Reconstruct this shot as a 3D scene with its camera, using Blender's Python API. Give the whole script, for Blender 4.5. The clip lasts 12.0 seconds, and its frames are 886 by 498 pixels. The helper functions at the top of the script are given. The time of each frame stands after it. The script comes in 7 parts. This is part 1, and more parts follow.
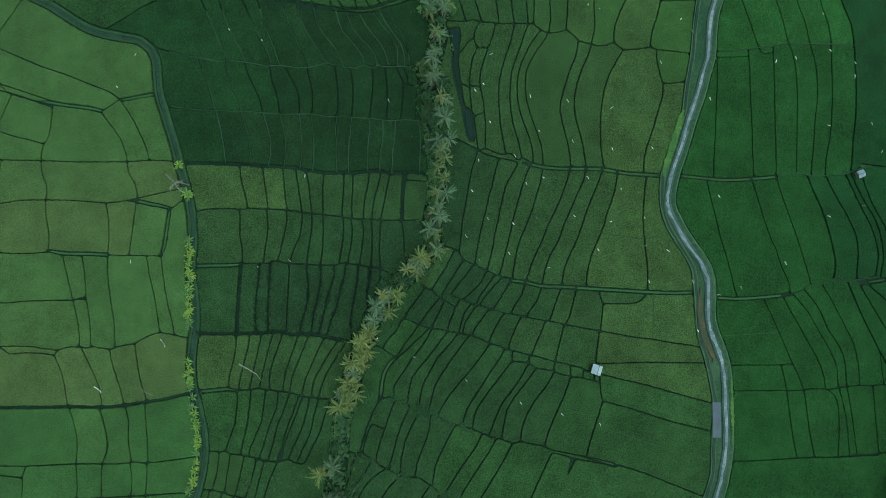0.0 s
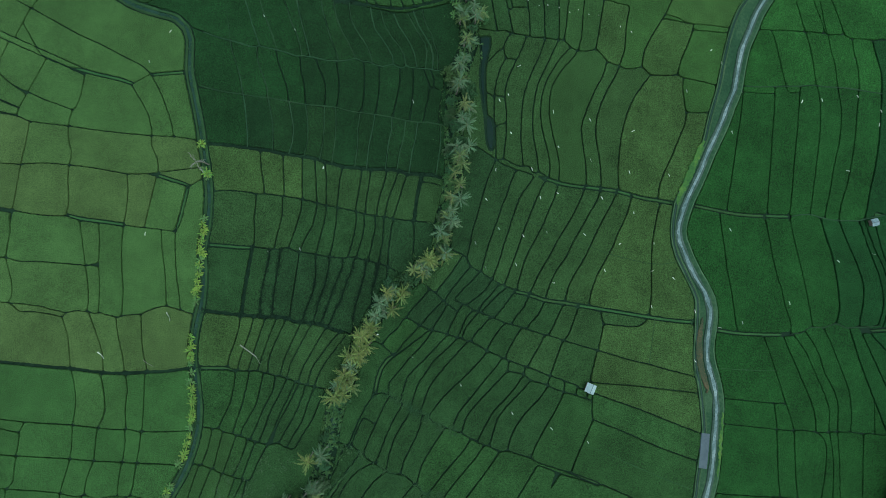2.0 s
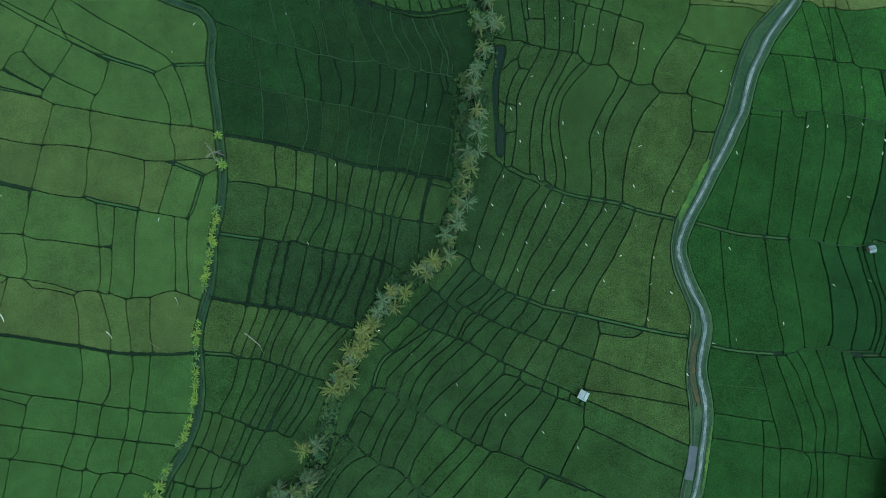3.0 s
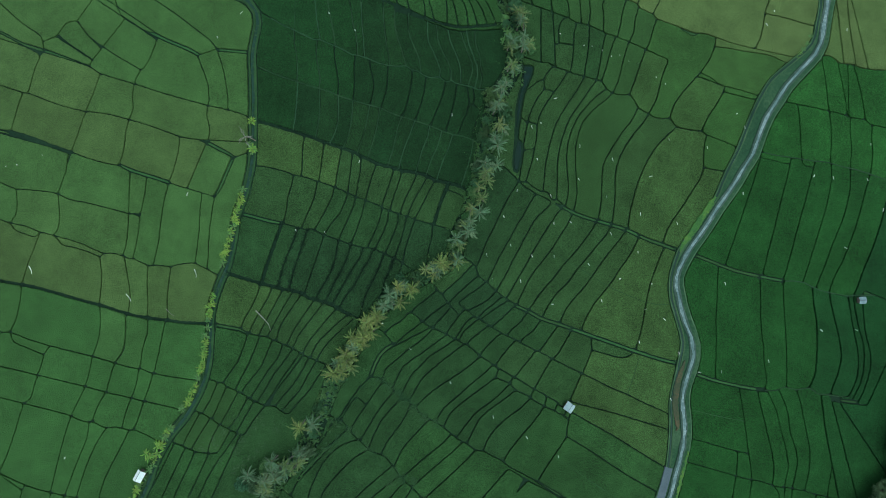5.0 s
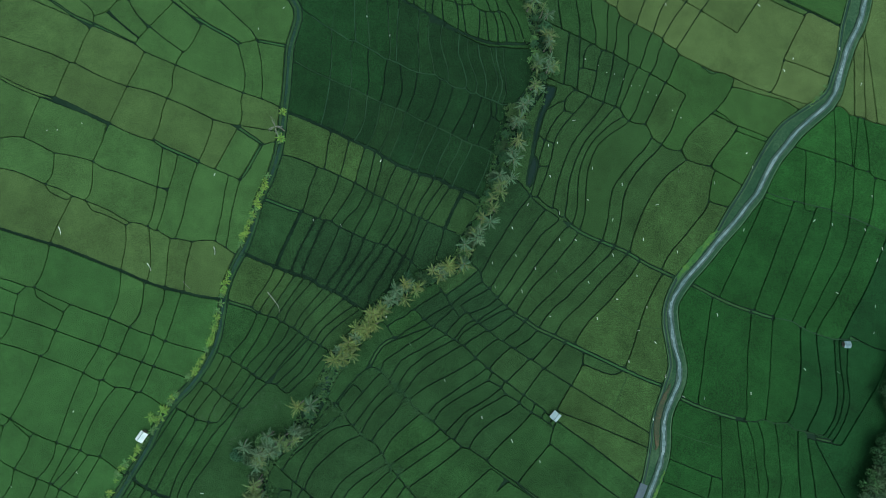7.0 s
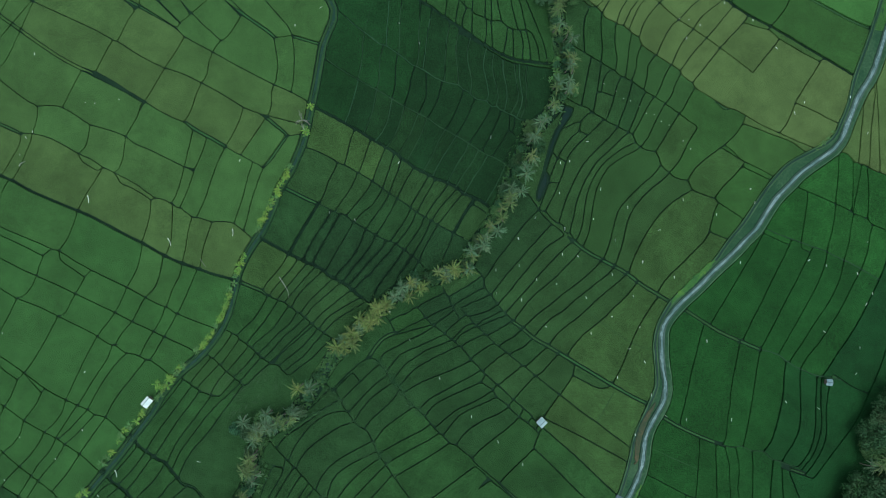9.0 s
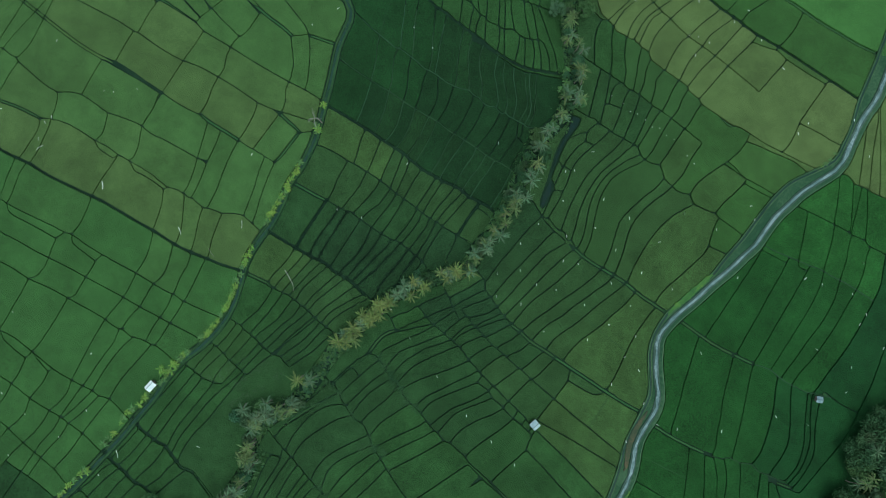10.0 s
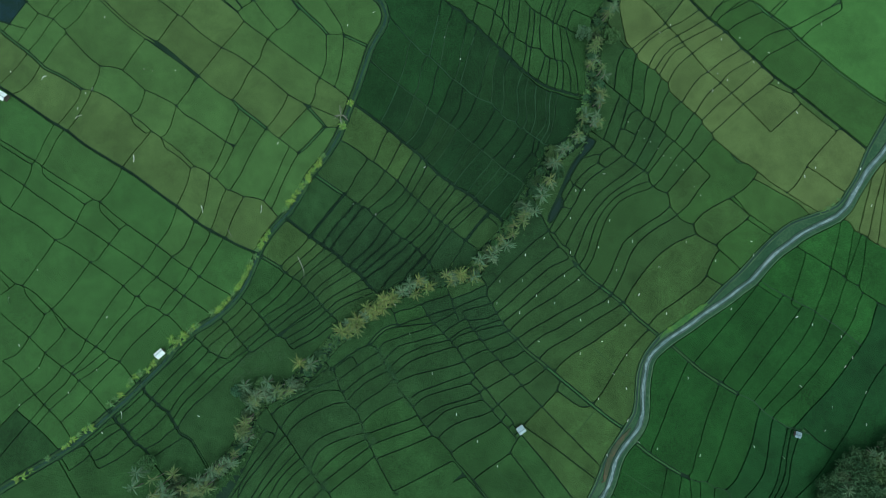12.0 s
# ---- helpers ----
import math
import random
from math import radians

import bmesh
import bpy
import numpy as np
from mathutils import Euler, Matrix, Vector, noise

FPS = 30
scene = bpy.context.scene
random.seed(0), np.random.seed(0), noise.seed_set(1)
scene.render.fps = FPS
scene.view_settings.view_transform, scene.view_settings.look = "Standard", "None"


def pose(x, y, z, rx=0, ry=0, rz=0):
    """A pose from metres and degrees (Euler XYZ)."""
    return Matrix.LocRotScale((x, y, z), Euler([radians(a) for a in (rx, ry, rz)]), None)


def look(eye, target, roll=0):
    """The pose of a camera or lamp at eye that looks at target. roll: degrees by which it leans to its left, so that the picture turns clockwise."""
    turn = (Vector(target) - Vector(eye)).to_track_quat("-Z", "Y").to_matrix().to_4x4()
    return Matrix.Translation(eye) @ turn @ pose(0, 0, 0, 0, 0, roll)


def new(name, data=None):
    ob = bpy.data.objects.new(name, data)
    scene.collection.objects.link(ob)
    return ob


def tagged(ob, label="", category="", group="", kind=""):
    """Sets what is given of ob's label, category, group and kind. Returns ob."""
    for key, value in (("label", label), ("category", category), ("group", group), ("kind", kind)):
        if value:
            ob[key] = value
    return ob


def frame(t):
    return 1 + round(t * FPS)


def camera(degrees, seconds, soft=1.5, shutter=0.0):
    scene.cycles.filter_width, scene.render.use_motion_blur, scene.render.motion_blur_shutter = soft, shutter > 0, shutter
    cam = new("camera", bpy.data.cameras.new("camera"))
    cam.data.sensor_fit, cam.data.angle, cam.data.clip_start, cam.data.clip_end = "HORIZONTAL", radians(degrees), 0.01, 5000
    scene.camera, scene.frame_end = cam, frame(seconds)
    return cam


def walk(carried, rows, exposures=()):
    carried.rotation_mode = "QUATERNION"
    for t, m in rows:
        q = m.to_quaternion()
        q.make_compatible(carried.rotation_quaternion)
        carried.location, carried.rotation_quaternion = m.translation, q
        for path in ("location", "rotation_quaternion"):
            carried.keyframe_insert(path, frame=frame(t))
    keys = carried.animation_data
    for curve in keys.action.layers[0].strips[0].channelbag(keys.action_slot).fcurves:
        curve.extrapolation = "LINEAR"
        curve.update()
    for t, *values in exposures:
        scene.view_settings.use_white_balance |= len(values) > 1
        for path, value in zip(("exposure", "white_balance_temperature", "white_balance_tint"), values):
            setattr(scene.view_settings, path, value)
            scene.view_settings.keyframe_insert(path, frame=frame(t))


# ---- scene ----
from mathutils import geometry

cam = camera(82.0, 12.0, soft=0.6)
PATH = [
    (0, -0.54, -8.47, 128.74, 2.960, -1.289, 0.383),
    (0.5, -1.24, -8.19, 125.85, 2.960, -1.289, 1.762),
    (1.0, -1.14, -7.74, 127.27, 2.821, -1.137, 3.246),
    (1.5, -1.14, -7.35, 128.74, 2.702, -0.998, 4.804),
    (2.0, -1.25, -7.01, 130.24, 2.599, -0.873, 6.413),
    (2.5, -1.43, -6.71, 131.78, 2.511, -0.760, 8.058),
    (3.0, -1.67, -6.46, 133.34, 2.436, -0.657, 9.720),
    (3.5, -1.97, -6.24, 134.92, 2.371, -0.564, 11.388),
    (4.0, -2.30, -6.05, 136.52, 2.316, -0.479, 13.047),
    (4.5, -2.65, -5.88, 138.11, 2.268, -0.401, 14.689),
    (5.0, -3.02, -5.73, 139.72, 2.226, -0.328, 16.306),
    (5.5, -3.39, -5.60, 141.32, 2.189, -0.260, 17.892),
    (6.0, -3.76, -5.48, 142.92, 2.157, -0.194, 19.442),
    (6.5, -4.12, -5.37, 144.51, 2.128, -0.130, 20.956),
    (7.0, -4.47, -5.26, 146.09, 2.102, -0.066, 22.433),
    (7.5, -4.79, -5.15, 147.66, 2.079, 0.001, 23.876),
    (8.0, -5.10, -5.05, 149.23, 2.058, 0.070, 25.289),
    (8.5, -5.37, -4.94, 150.79, 2.039, 0.145, 26.678),
    (9.0, -5.63, -4.83, 152.35, 2.023, 0.226, 28.052),
    (9.5, -5.86, -4.72, 153.91, 2.010, 0.315, 29.422),
    (10.0, -6.06, -4.60, 155.46, 2.001, 0.414, 30.799),
    (10.5, -6.25, -4.47, 157.02, 1.996, 0.525, 32.198),
    (11.0, -6.43, -4.34, 158.59, 1.997, 0.649, 33.637),
    (11.5, -6.60, -4.20, 160.18, 2.004, 0.789, 35.132),
    (12.0, -6.77, -4.06, 161.79, 2.019, 0.947, 36.706),
]
walk(cam, [(row[0], pose(*row[1:])) for row in PATH], exposures=[(0, 0.02, 6020, -7), (12, 0.02, 6020, -7)])

# ---- light ----
scene.view_settings.exposure = 0.0
world = bpy.data.worlds.new("overcast_sky")
scene.world = world
world.use_nodes = True
wn = world.node_tree.nodes
sky = wn.new("ShaderNodeTexSky")
sky.sky_type, sky.sun_disc = "NISHITA", False
sky.sun_elevation, sky.sun_rotation = radians(74), radians(120)
sky.air_density, sky.dust_density, sky.ozone_density = 1.2, 2.0, 1.5
wn["Background"].inputs["Strength"].default_value = 0.15
grey = wn.new("ShaderNodeHueSaturation")
grey.inputs["Saturation"].default_value = 0.35
world.node_tree.links.new(sky.outputs[0], grey.inputs["Color"])
world.node_tree.links.new(grey.outputs[0], wn["Background"].inputs[0])
lamp = bpy.data.lights.new("sun", "SUN")
lamp.energy, lamp.angle, lamp.color = 0.9, radians(50), (1.0, 0.97, 0.92)
sun = new("sun", lamp)
sun.matrix_world = look((30, -17, 120), (0, 0, 0))


# ---- materials ----
def mat(name, stops, scale=2.0, coarse=0.12, rough=0.8, bump=0.4, depth=0.1, vary=0.15, mix=0.5, spec=0.25, metal=0.0, span=(0.30, 0.70), patch=0.0, rows=0.0, own=False):
    """A surface whose colour runs through stops by two noises, with relief, and a shade of its own for each object."""
    m = bpy.data.materials.new(name)
    m.use_nodes = True
    nt = m.node_tree
    n, link = nt.nodes, nt.links.new
    bs = n["Principled BSDF"]
    bs.inputs["Roughness"].default_value = rough
    bs.inputs["Metallic"].default_value = metal
    bs.inputs["Specular IOR Level"].default_value = spec
    geo = n.new("ShaderNodeNewGeometry")
    a, b = n.new("ShaderNodeTexNoise"), n.new("ShaderNodeTexNoise")
    a.inputs["Scale"].default_value, a.inputs["Detail"].default_value, a.inputs["Roughness"].default_value = scale, 4, 0.65
    b.inputs["Scale"].default_value, b.inputs["Detail"].default_value = coarse, 3
    link(geo.outputs["Position"], a.inputs["Vector"])
    link(geo.outputs["Position"], b.inputs["Vector"])
    info = n.new("ShaderNodeObjectInfo")
    grain = a.outputs["Fac"]
    if rows:
        # drills of planted clumps, each paddy with its own direction
        spin = n.new("ShaderNodeVectorRotate")
        spin.rotation_type = "Z_AXIS"
        turn = n.new("ShaderNodeMath")
        turn.operation = "MULTIPLY"
        turn.inputs[1].default_value = 7.0
        link(info.outputs["Random"], turn.inputs[0])
        link(turn.outputs[0], spin.inputs["Angle"])
        link(geo.outputs["Position"], spin.inputs["Vector"])
        pull = n.new("ShaderNodeVectorMath")
        pull.operation = "MULTIPLY"
        pull.inputs[1].default_value = (2.4, 0.35, 1.0)
        link(spin.outputs["Vector"], pull.inputs[0])
        drill = n.new("ShaderNodeTexNoise")
        drill.inputs["Scale"].default_value, drill.inputs["Detail"].default_value = 1.0, 2
        link(pull.outputs["Vector"], drill.inputs["Vector"])
        blend = n.new("ShaderNodeMix")
        blend.inputs["Factor"].default_value = rows
        link(grain, blend.inputs["A"])
        link(drill.outputs["Fac"], blend.inputs["B"])
        grain = blend.outputs["Result"]
    mx = n.new("ShaderNodeMix")
    mx.inputs["Factor"].default_value = mix
    link(grain, mx.inputs["A"])
    link(b.outputs["Fac"], mx.inputs["B"])
    ramp = n.new("ShaderNodeValToRGB")
    el = ramp.color_ramp.elements
    lo, hi = span
    while len(el) < len(stops):
        el.new(0.5)
    for i, c in enumerate(stops):
        el[i].position = lo + (hi - lo) * i / max(1, len(stops) - 1)
        el[i].color = (*c, 1)
    link(mx.outputs["Result"], ramp.inputs["Fac"])
    hsv = n.new("ShaderNodeHueSaturation")
    for out, lo, hi in (("Value", 1 - vary, 1 + vary), ("Hue", 0.5 - vary * 0.06, 0.5 + vary * 0.06)):
        mr = n.new("ShaderNodeMapRange")
        mr.inputs["To Min"].default_value, mr.inputs["To Max"].default_value = lo, hi
        link(info.outputs["Random"], mr.inputs["Value"])
        link(mr.outputs["Result"], hsv.inputs[out])
    link(ramp.outputs["Color"], hsv.inputs["Color"])
    last = hsv.outputs["Color"]
    if own:
        # the plants' colour is set paddy by paddy
        dye = n.new("ShaderNodeMix")
        dye.data_type, dye.blend_type = "RGBA", "MULTIPLY"
        dye.inputs[0].default_value = 1.0
        link(last, dye.inputs[6])
        link(info.outputs["Color"], dye.inputs[7])
        last = dye.outputs[2]
    if patch:
        c = n.new("ShaderNodeTexNoise")
        c.inputs["Scale"].default_value, c.inputs["Detail"].default_value = 0.32, 5
        link(geo.outputs["Position"], c.inputs["Vector"])
        mr = n.new("ShaderNodeMapRange")
        mr.inputs["From Min"].default_value, mr.inputs["From Max"].default_value = 0.3, 0.7
        mr.inputs["To Min"].default_value, mr.inputs["To Max"].default_value = 1 - patch, 1 + patch
        link(c.outputs["Fac"], mr.inputs["Value"])
        tone = n.new("ShaderNodeHueSaturation")
        link(mr.outputs["Result"], tone.inputs["Value"])
        link(last, tone.inputs["Color"])
        last = tone.outputs["Color"]
    link(last, bs.inputs["Base Color"])
    bp = n.new("ShaderNodeBump")
    bp.inputs["Strength"].default_value, bp.inputs["Distance"].default_value = bump, depth
    link(a.outputs["Fac"], bp.inputs["Height"])
    link(bp.outputs["Normal"], bs.inputs["Normal"])
    return m


def rice(name, weedy):
    """A rice canopy in the colour of its paddy: blades as fine grain, drifts of thinner and riper growth."""
    k = [(v, v, 0.97 * v) for v in (0.46 - 0.26 * weedy, 1.0, 1.5 + 0.35 * weedy)]
    return mat(name, k, scale=4.6 - 2.2 * weedy, coarse=0.09, rough=0.75, bump=1.0, depth=0.4, vary=0.06, mix=0.22, spec=0.12,
               span=(0.34 + 0.05 * weedy, 0.66 - 0.05 * weedy), patch=0.09 + 0.09 * weedy, rows=0.22 * weedy, own=True)


RICE_EVEN, RICE_ROUGH = rice("rice_even_canopy", 0.05), rice("rice_uneven_canopy", 0.42)
# Crops towards the north-east are lightened: lens haze put into the rice colour.
CROP = {
    "shade": (0.0150, 0.064, 0.0190), "lush": (0.015, 0.054, 0.0165), "moss": (0.055, 0.112, 0.034), "green": (0.032, 0.088, 0.026),
    "spring": (0.043, 0.104, 0.032), "light": (0.051, 0.134, 0.038), "pale": (0.067, 0.149, 0.045), "olive": (0.084, 0.147, 0.048), "umber": (0.036, 0.084, 0.028),
    "gold": (0.112, 0.172, 0.059), "mid": (0.027, 0.071, 0.024), "dim": (0.0225, 0.060, 0.023), "dark": (0.0130, 0.043, 0.0150),
    "deep": (0.020, 0.079, 0.0185), "hazed": (0.026, 0.101, 0.022), "fresh": (0.046, 0.118, 0.031), "bright": (0.066, 0.178, 0.046),
}
GROUND = mat("wet_earth_and_weeds", [(0.004, 0.017, 0.009), (0.008, 0.030, 0.014), (0.018, 0.052, 0.024)], 1.8, 0.08, 0.85, 0.8, 0.2)
CONCRETE = mat("worn_pale_concrete", [(0.05, 0.10, 0.095), (0.14, 0.215, 0.22), (0.31, 0.40, 0.41)], 1.6, 0.3, 0.8, 0.3, 0.03)
MOSSY = mat("mossy_damp_concrete", [(0.022, 0.062, 0.042), (0.055, 0.105, 0.085), (0.12, 0.18, 0.165)], 1.1, 0.18, 0.8, 0.5, 0.04)
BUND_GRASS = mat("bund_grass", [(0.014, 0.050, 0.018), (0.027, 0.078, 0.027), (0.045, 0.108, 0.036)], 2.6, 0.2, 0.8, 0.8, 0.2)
VERGE_GRASS = mat("verge_grass", [(0.012, 0.050, 0.026), (0.032, 0.092, 0.044), (0.080, 0.150, 0.080)], 1.3, 0.12, 0.85, 0.9, 0.25)
TURF = mat("bund_turf", [(0.020, 0.066, 0.022), (0.036, 0.100, 0.032), (0.056, 0.130, 0.040)], 2.0, 0.2, 0.85, 0.7, 0.15)
PALE_GRASS = mat("pale_edge_grass", [(0.030, 0.080, 0.036), (0.055, 0.120, 0.056), (0.095, 0.165, 0.085)], 1.8, 0.2, 0.85, 0.7, 0.15)
BANK = mat("grey_green_bund", [(0.014, 0.045, 0.020), (0.024, 0.068, 0.030), (0.040, 0.090, 0.042)], 1.6, 0.2, 0.85, 0.6, 0.15)
WATER = mat("still_grey_water", [(0.014, 0.042, 0.030), (0.026, 0.066, 0.046)], 0.6, 0.1, 0.4, 0.05, 0.05, spec=0.12)
POOL = mat("dark_weedy_water", [(0.008, 0.034, 0.018), (0.010, 0.030, 0.024), (0.013, 0.036, 0.046)], 0.35, 0.1, 0.4, 0.05, 0.05, spec=0.08)

RED_EARTH = mat("reddish_dry_plants", [(0.022, 0.055, 0.03), (0.058, 0.068, 0.038), (0.12, 0.085, 0.052)], 2.2, 0.3, 0.9, 0.9, 0.2)
LIME_GRASS = mat("lime_grass", [(0.020, 0.07, 0.025), (0.055, 0.135, 0.03), (0.13, 0.22, 0.04)], 2.0, 0.3, 0.8, 0.9, 0.2)
GREY_SLAB = mat("grey_slab", [(0.06, 0.09, 0.11), (0.10, 0.14, 0.16)], 1.5, 0.3, 0.7, 0.2, 0.02)
PALM_OLIVE = mat("palm_leaf_olive", [(0.046, 0.103, 0.031), (0.108, 0.175, 0.053), (0.223, 0.281, 0.094)], 1.5, 0.25, 0.5, 0.1, 0.02, 0.3, spec=0.4)
PALM_YELLOW = mat("palm_leaf_yellow", [(0.056, 0.114, 0.028), (0.130, 0.192, 0.048), (0.271, 0.312, 0.084)], 1.5, 0.25, 0.5, 0.1, 0.02, 0.3, spec=0.4)
PALM_GREY = mat("palm_leaf_grey", [(0.038, 0.098, 0.049), (0.083, 0.165, 0.081), (0.184, 0.273, 0.140)], 1.5, 0.25, 0.5, 0.1, 0.02, 0.3, spec=0.4)
PALM_DEAD = mat("palm_leaf_withered", [(0.16, 0.18, 0.15), (0.28, 0.30, 0.26)], 2.0, 0.3, 0.8, 0.1, 0.02, 0.2)
PALM_TRUNK = mat("palm_trunk", [(0.10, 0.10, 0.08), (0.20, 0.19, 0.16), (0.28, 0.27, 0.23)], 6.0, 0.5, 0.9, 0.6, 0.03)
NUT = mat("green_coconut", [(0.08, 0.13, 0.03), (0.18, 0.19, 0.06)], 3.0, 0.5, 0.5, 0.1, 0.01, 0.3)
BANANA_LIME = mat("banana_leaf_lime", [(0.064, 0.168, 0.026), (0.136, 0.266, 0.036), (0.240, 0.364, 0.050)], 2.0, 0.3, 0.5, 0.15, 0.02, 0.25, spec=0.4)
BANANA_GREEN = mat("banana_leaf_green", [(0.039, 0.112, 0.033), (0.078, 0.188, 0.050), (0.130, 0.250, 0.066)], 2.0, 0.3, 0.5, 0.15, 0.02, 0.25, spec=0.4)
BANANA_STEM = mat("banana_stem", [(0.10, 0.13, 0.05), (0.18, 0.18, 0.08)], 4.0, 0.5, 0.7, 0.2, 0.01)
TREE_GREEN = mat("tree_leaf_green", [(0.033, 0.098, 0.038), (0.068, 0.158, 0.053), (0.112, 0.210, 0.075)], 2.5, 0.3, 0.6, 0.1, 0.02, 0.25)
TREE_GREY = mat("tree_leaf_grey", [(0.035, 0.085, 0.045), (0.07, 0.135, 0.065), (0.115, 0.185, 0.085)], 2.5, 0.3, 0.6, 0.1, 0.02, 0.25)
TREE_DARK = mat("tree_leaf_dark", [(0.022, 0.075, 0.036), (0.042, 0.115, 0.048), (0.075, 0.155, 0.06)], 2.5, 0.3, 0.6, 0.1, 0.02, 0.25)
TREE_BARK = mat("bark", [(0.06, 0.055, 0.045), (0.14, 0.12, 0.10)], 8.0, 0.6, 0.9, 0.5, 0.02)
ROOF_BLUE = mat("pale_blue_roof_sheet", [(0.30, 0.42, 0.46), (0.40, 0.53, 0.56), (0.50, 0.62, 0.64)], 3.0, 0.8, 0.45, 0.1, 0.01, 0.05, spec=0.5, metal=0.2)
ROOF_WHITE = mat("white_roof_sheet", [(0.60, 0.72, 0.74), (0.74, 0.84, 0.84), (0.85, 0.92, 0.92)], 3.0, 0.8, 0.45, 0.1, 0.01, 0.05, spec=0.5, metal=0.1)
ROOF_OLD = mat("weathered_roof_sheet", [(0.10, 0.18, 0.20), (0.22, 0.32, 0.36), (0.42, 0.52, 0.55)], 2.0, 0.8, 0.6, 0.3, 0.02)
ROOF_DARK = mat("grey_ridge_cap", [(0.10, 0.14, 0.16), (0.18, 0.23, 0.25)], 3.0, 0.8, 0.5, 0.1, 0.01)
PLASTIC = mat("white_plastic_film", [(0.62, 0.70, 0.66), (0.82, 0.88, 0.84)], 4.0, 0.6, 0.5, 0.1, 0.01, 0.1, spec=0.4)


# ---- meshes ----
def part(name, bm, material, parent=None, label=""):
    """Links a bmesh as one mesh object, under parent if one is given."""
    me = bpy.data.meshes.new(name)
    bm.to_mesh(me)
    bm.free()
    me.materials.append(material)
    ob = new(name, me)
    if parent:
        ob.parent = parent
    if label:
        tagged(ob, label)
    return ob


# ---- plan ----
def spline(pts, step=2.0):
    """A smooth line through the plan's points."""
    p = np.array(pts, float)
    if len(p) < 3:
        return p
    q = np.vstack([2 * p[0] - p[1], p, 2 * p[-1] - p[-2]])
    out = [p[0]]
    for i in range(1, len(q) - 2):
        a, b, c, d = q[i - 1:i + 3]
        n = max(1, int(np.linalg.norm(c - b) / step))
        for k in range(1, n + 1):
            t = k / n
            out.append(0.5 * (2 * b + (c - a) * t + (2 * a - 5 * b + 4 * c - d) * t * t + (3 * b - a - 3 * c + d) * t ** 3))
    return np.array(out)


def line(*v):
    return spline(list(zip(v[0::2], v[1::2])))


def offset(l, d):
    """The line moved sideways to its left by d."""
    t = np.gradient(l, axis=0)
    t /= np.linalg.norm(t, axis=1)[:, None] + 1e-9
    return l + d * np.stack([-t[:, 1], t[:, 0]], 1)


BUNDS = []


def bund(*v):
    BUNDS.append(line(*v))


DITCHES, PATHS = [], []


def ditch(*v):
    """A wider wet gap between paddies."""
    l = line(*v)
    DITCHES.append(l)
    BUNDS.extend((offset(l, 0.3), offset(l, -0.3)))


def path(*v):
    """A wider grassy bund that people walk on."""
    l = line(*v)
    PATHS.append(l)
    BUNDS.extend((offset(l, 0.45), offset(l, -0.45)))


RIDGES, FURROWS = [], []


def ridge(*v):
    """A bund whose grassy crown shows paler than the crop."""
    l = line(*v)
    BUNDS.append(l)
    RIDGES.append(l)


def furrow(*v):
    """A narrow track through a paddy."""
    FURROWS.append(line(*v))


def from_line(l, p):
    """How far the points p are from a line."""
    a, e = l[:-1], np.diff(l, axis=0)
    ee = np.sum(e * e, 1) + 1e-12
    out = []
    for q in np.atleast_2d(p):
        t = np.clip(np.sum((q - a) * e, 1) / ee, 0, 1)
        out.append(np.min(np.hypot(*(a + t[:, None] * e - q).T)))
    return np.array(out)


ROAD = line(75.7, 135.7, 78.3, 119.8, 80.2, 107.3, 79.8, 100.9, 79.8, 96.4, 80.5, 89.2, 81.0, 84.0, 80.2, 80.6, 77.5, 75.3, 74.9, 70.0, 73.6, 65.7, 71.7, 59.4, 71.1, 54.2, 70.7, 48.8, 69.4, 44.5, 67.6, 38.1, 65.4, 32.1, 63.5, 25.8, 61.7, 20.8, 60.4, 16.6, 59.5, 10.4, 61.2, 5.6, 64.8, -0.5, 68.6, -6.3, 69.6, -11.0, 69.3, -16.6, 69.8, -21.6, 72.0, -27.5, 73.1, -33.6, 73.3, -48.5, 72.1, -57.1, 69.8, -65.2, 66.8, -73.6)
VERGE = line(71.5, 132.6, 74.1, 116.6, 75.6, 103.9, 77.7, 94.8, 78.1, 89.6, 78.1, 83.6, 74.1, 77.1, 70.0, 70.8, 68.1, 64.5, 66.9, 57.0, 66.1, 49.1, 64.5, 40.9, 63.4, 33.5, 60.1, 24.5, 57.8, 17.2, 57.6, 9.4, 59.2, 4.0, 62.8, -1.9, 65.3, -6.6, 65.8, -11.6, 66.1, -18.0, 66.5, -23.0, 68.5, -30.2, 70.2, -40.4, 69.8, -46.0, 69.4, -51.5, 69.1, -57.3, 66.3, -65.5, 63.3, -73.9)
CANAL = line(-109.4, 64.1, -98.9, 59.9, -88.2, 53.5, -79.3, 51.3, -75.0, 50.6, -72.1, 48.3, -70.8, 45.5, -70.5, 43.0, -69.7, 36.7, -67.9, 31.3, -65.7, 24.8, -63.8, 18.3, -61.6, 10.9, -60.5, 4.9, -60.1, -1.6, -60.5, -7.6, -59.3, -14.6, -58.9, -21.0, -59.4, -25.8, -59.6, -30.5, -59.1, -35.7, -57.8, -40.4, -56.2, -47.0, -55.8, -53.4, -56.5, -58.4, -57.9, -63.9, -60.3, -69.7, -61.7, -76.7, -62.0, -83.6, -63.1, -91.1, -64.2, -98.5, -65.9, -106.5, -67.3, -113.5, -69.3, -121.2, -71.5, -127.2, -74.3, -133.8, -77.4, -141.6, -80.4, -149.4)
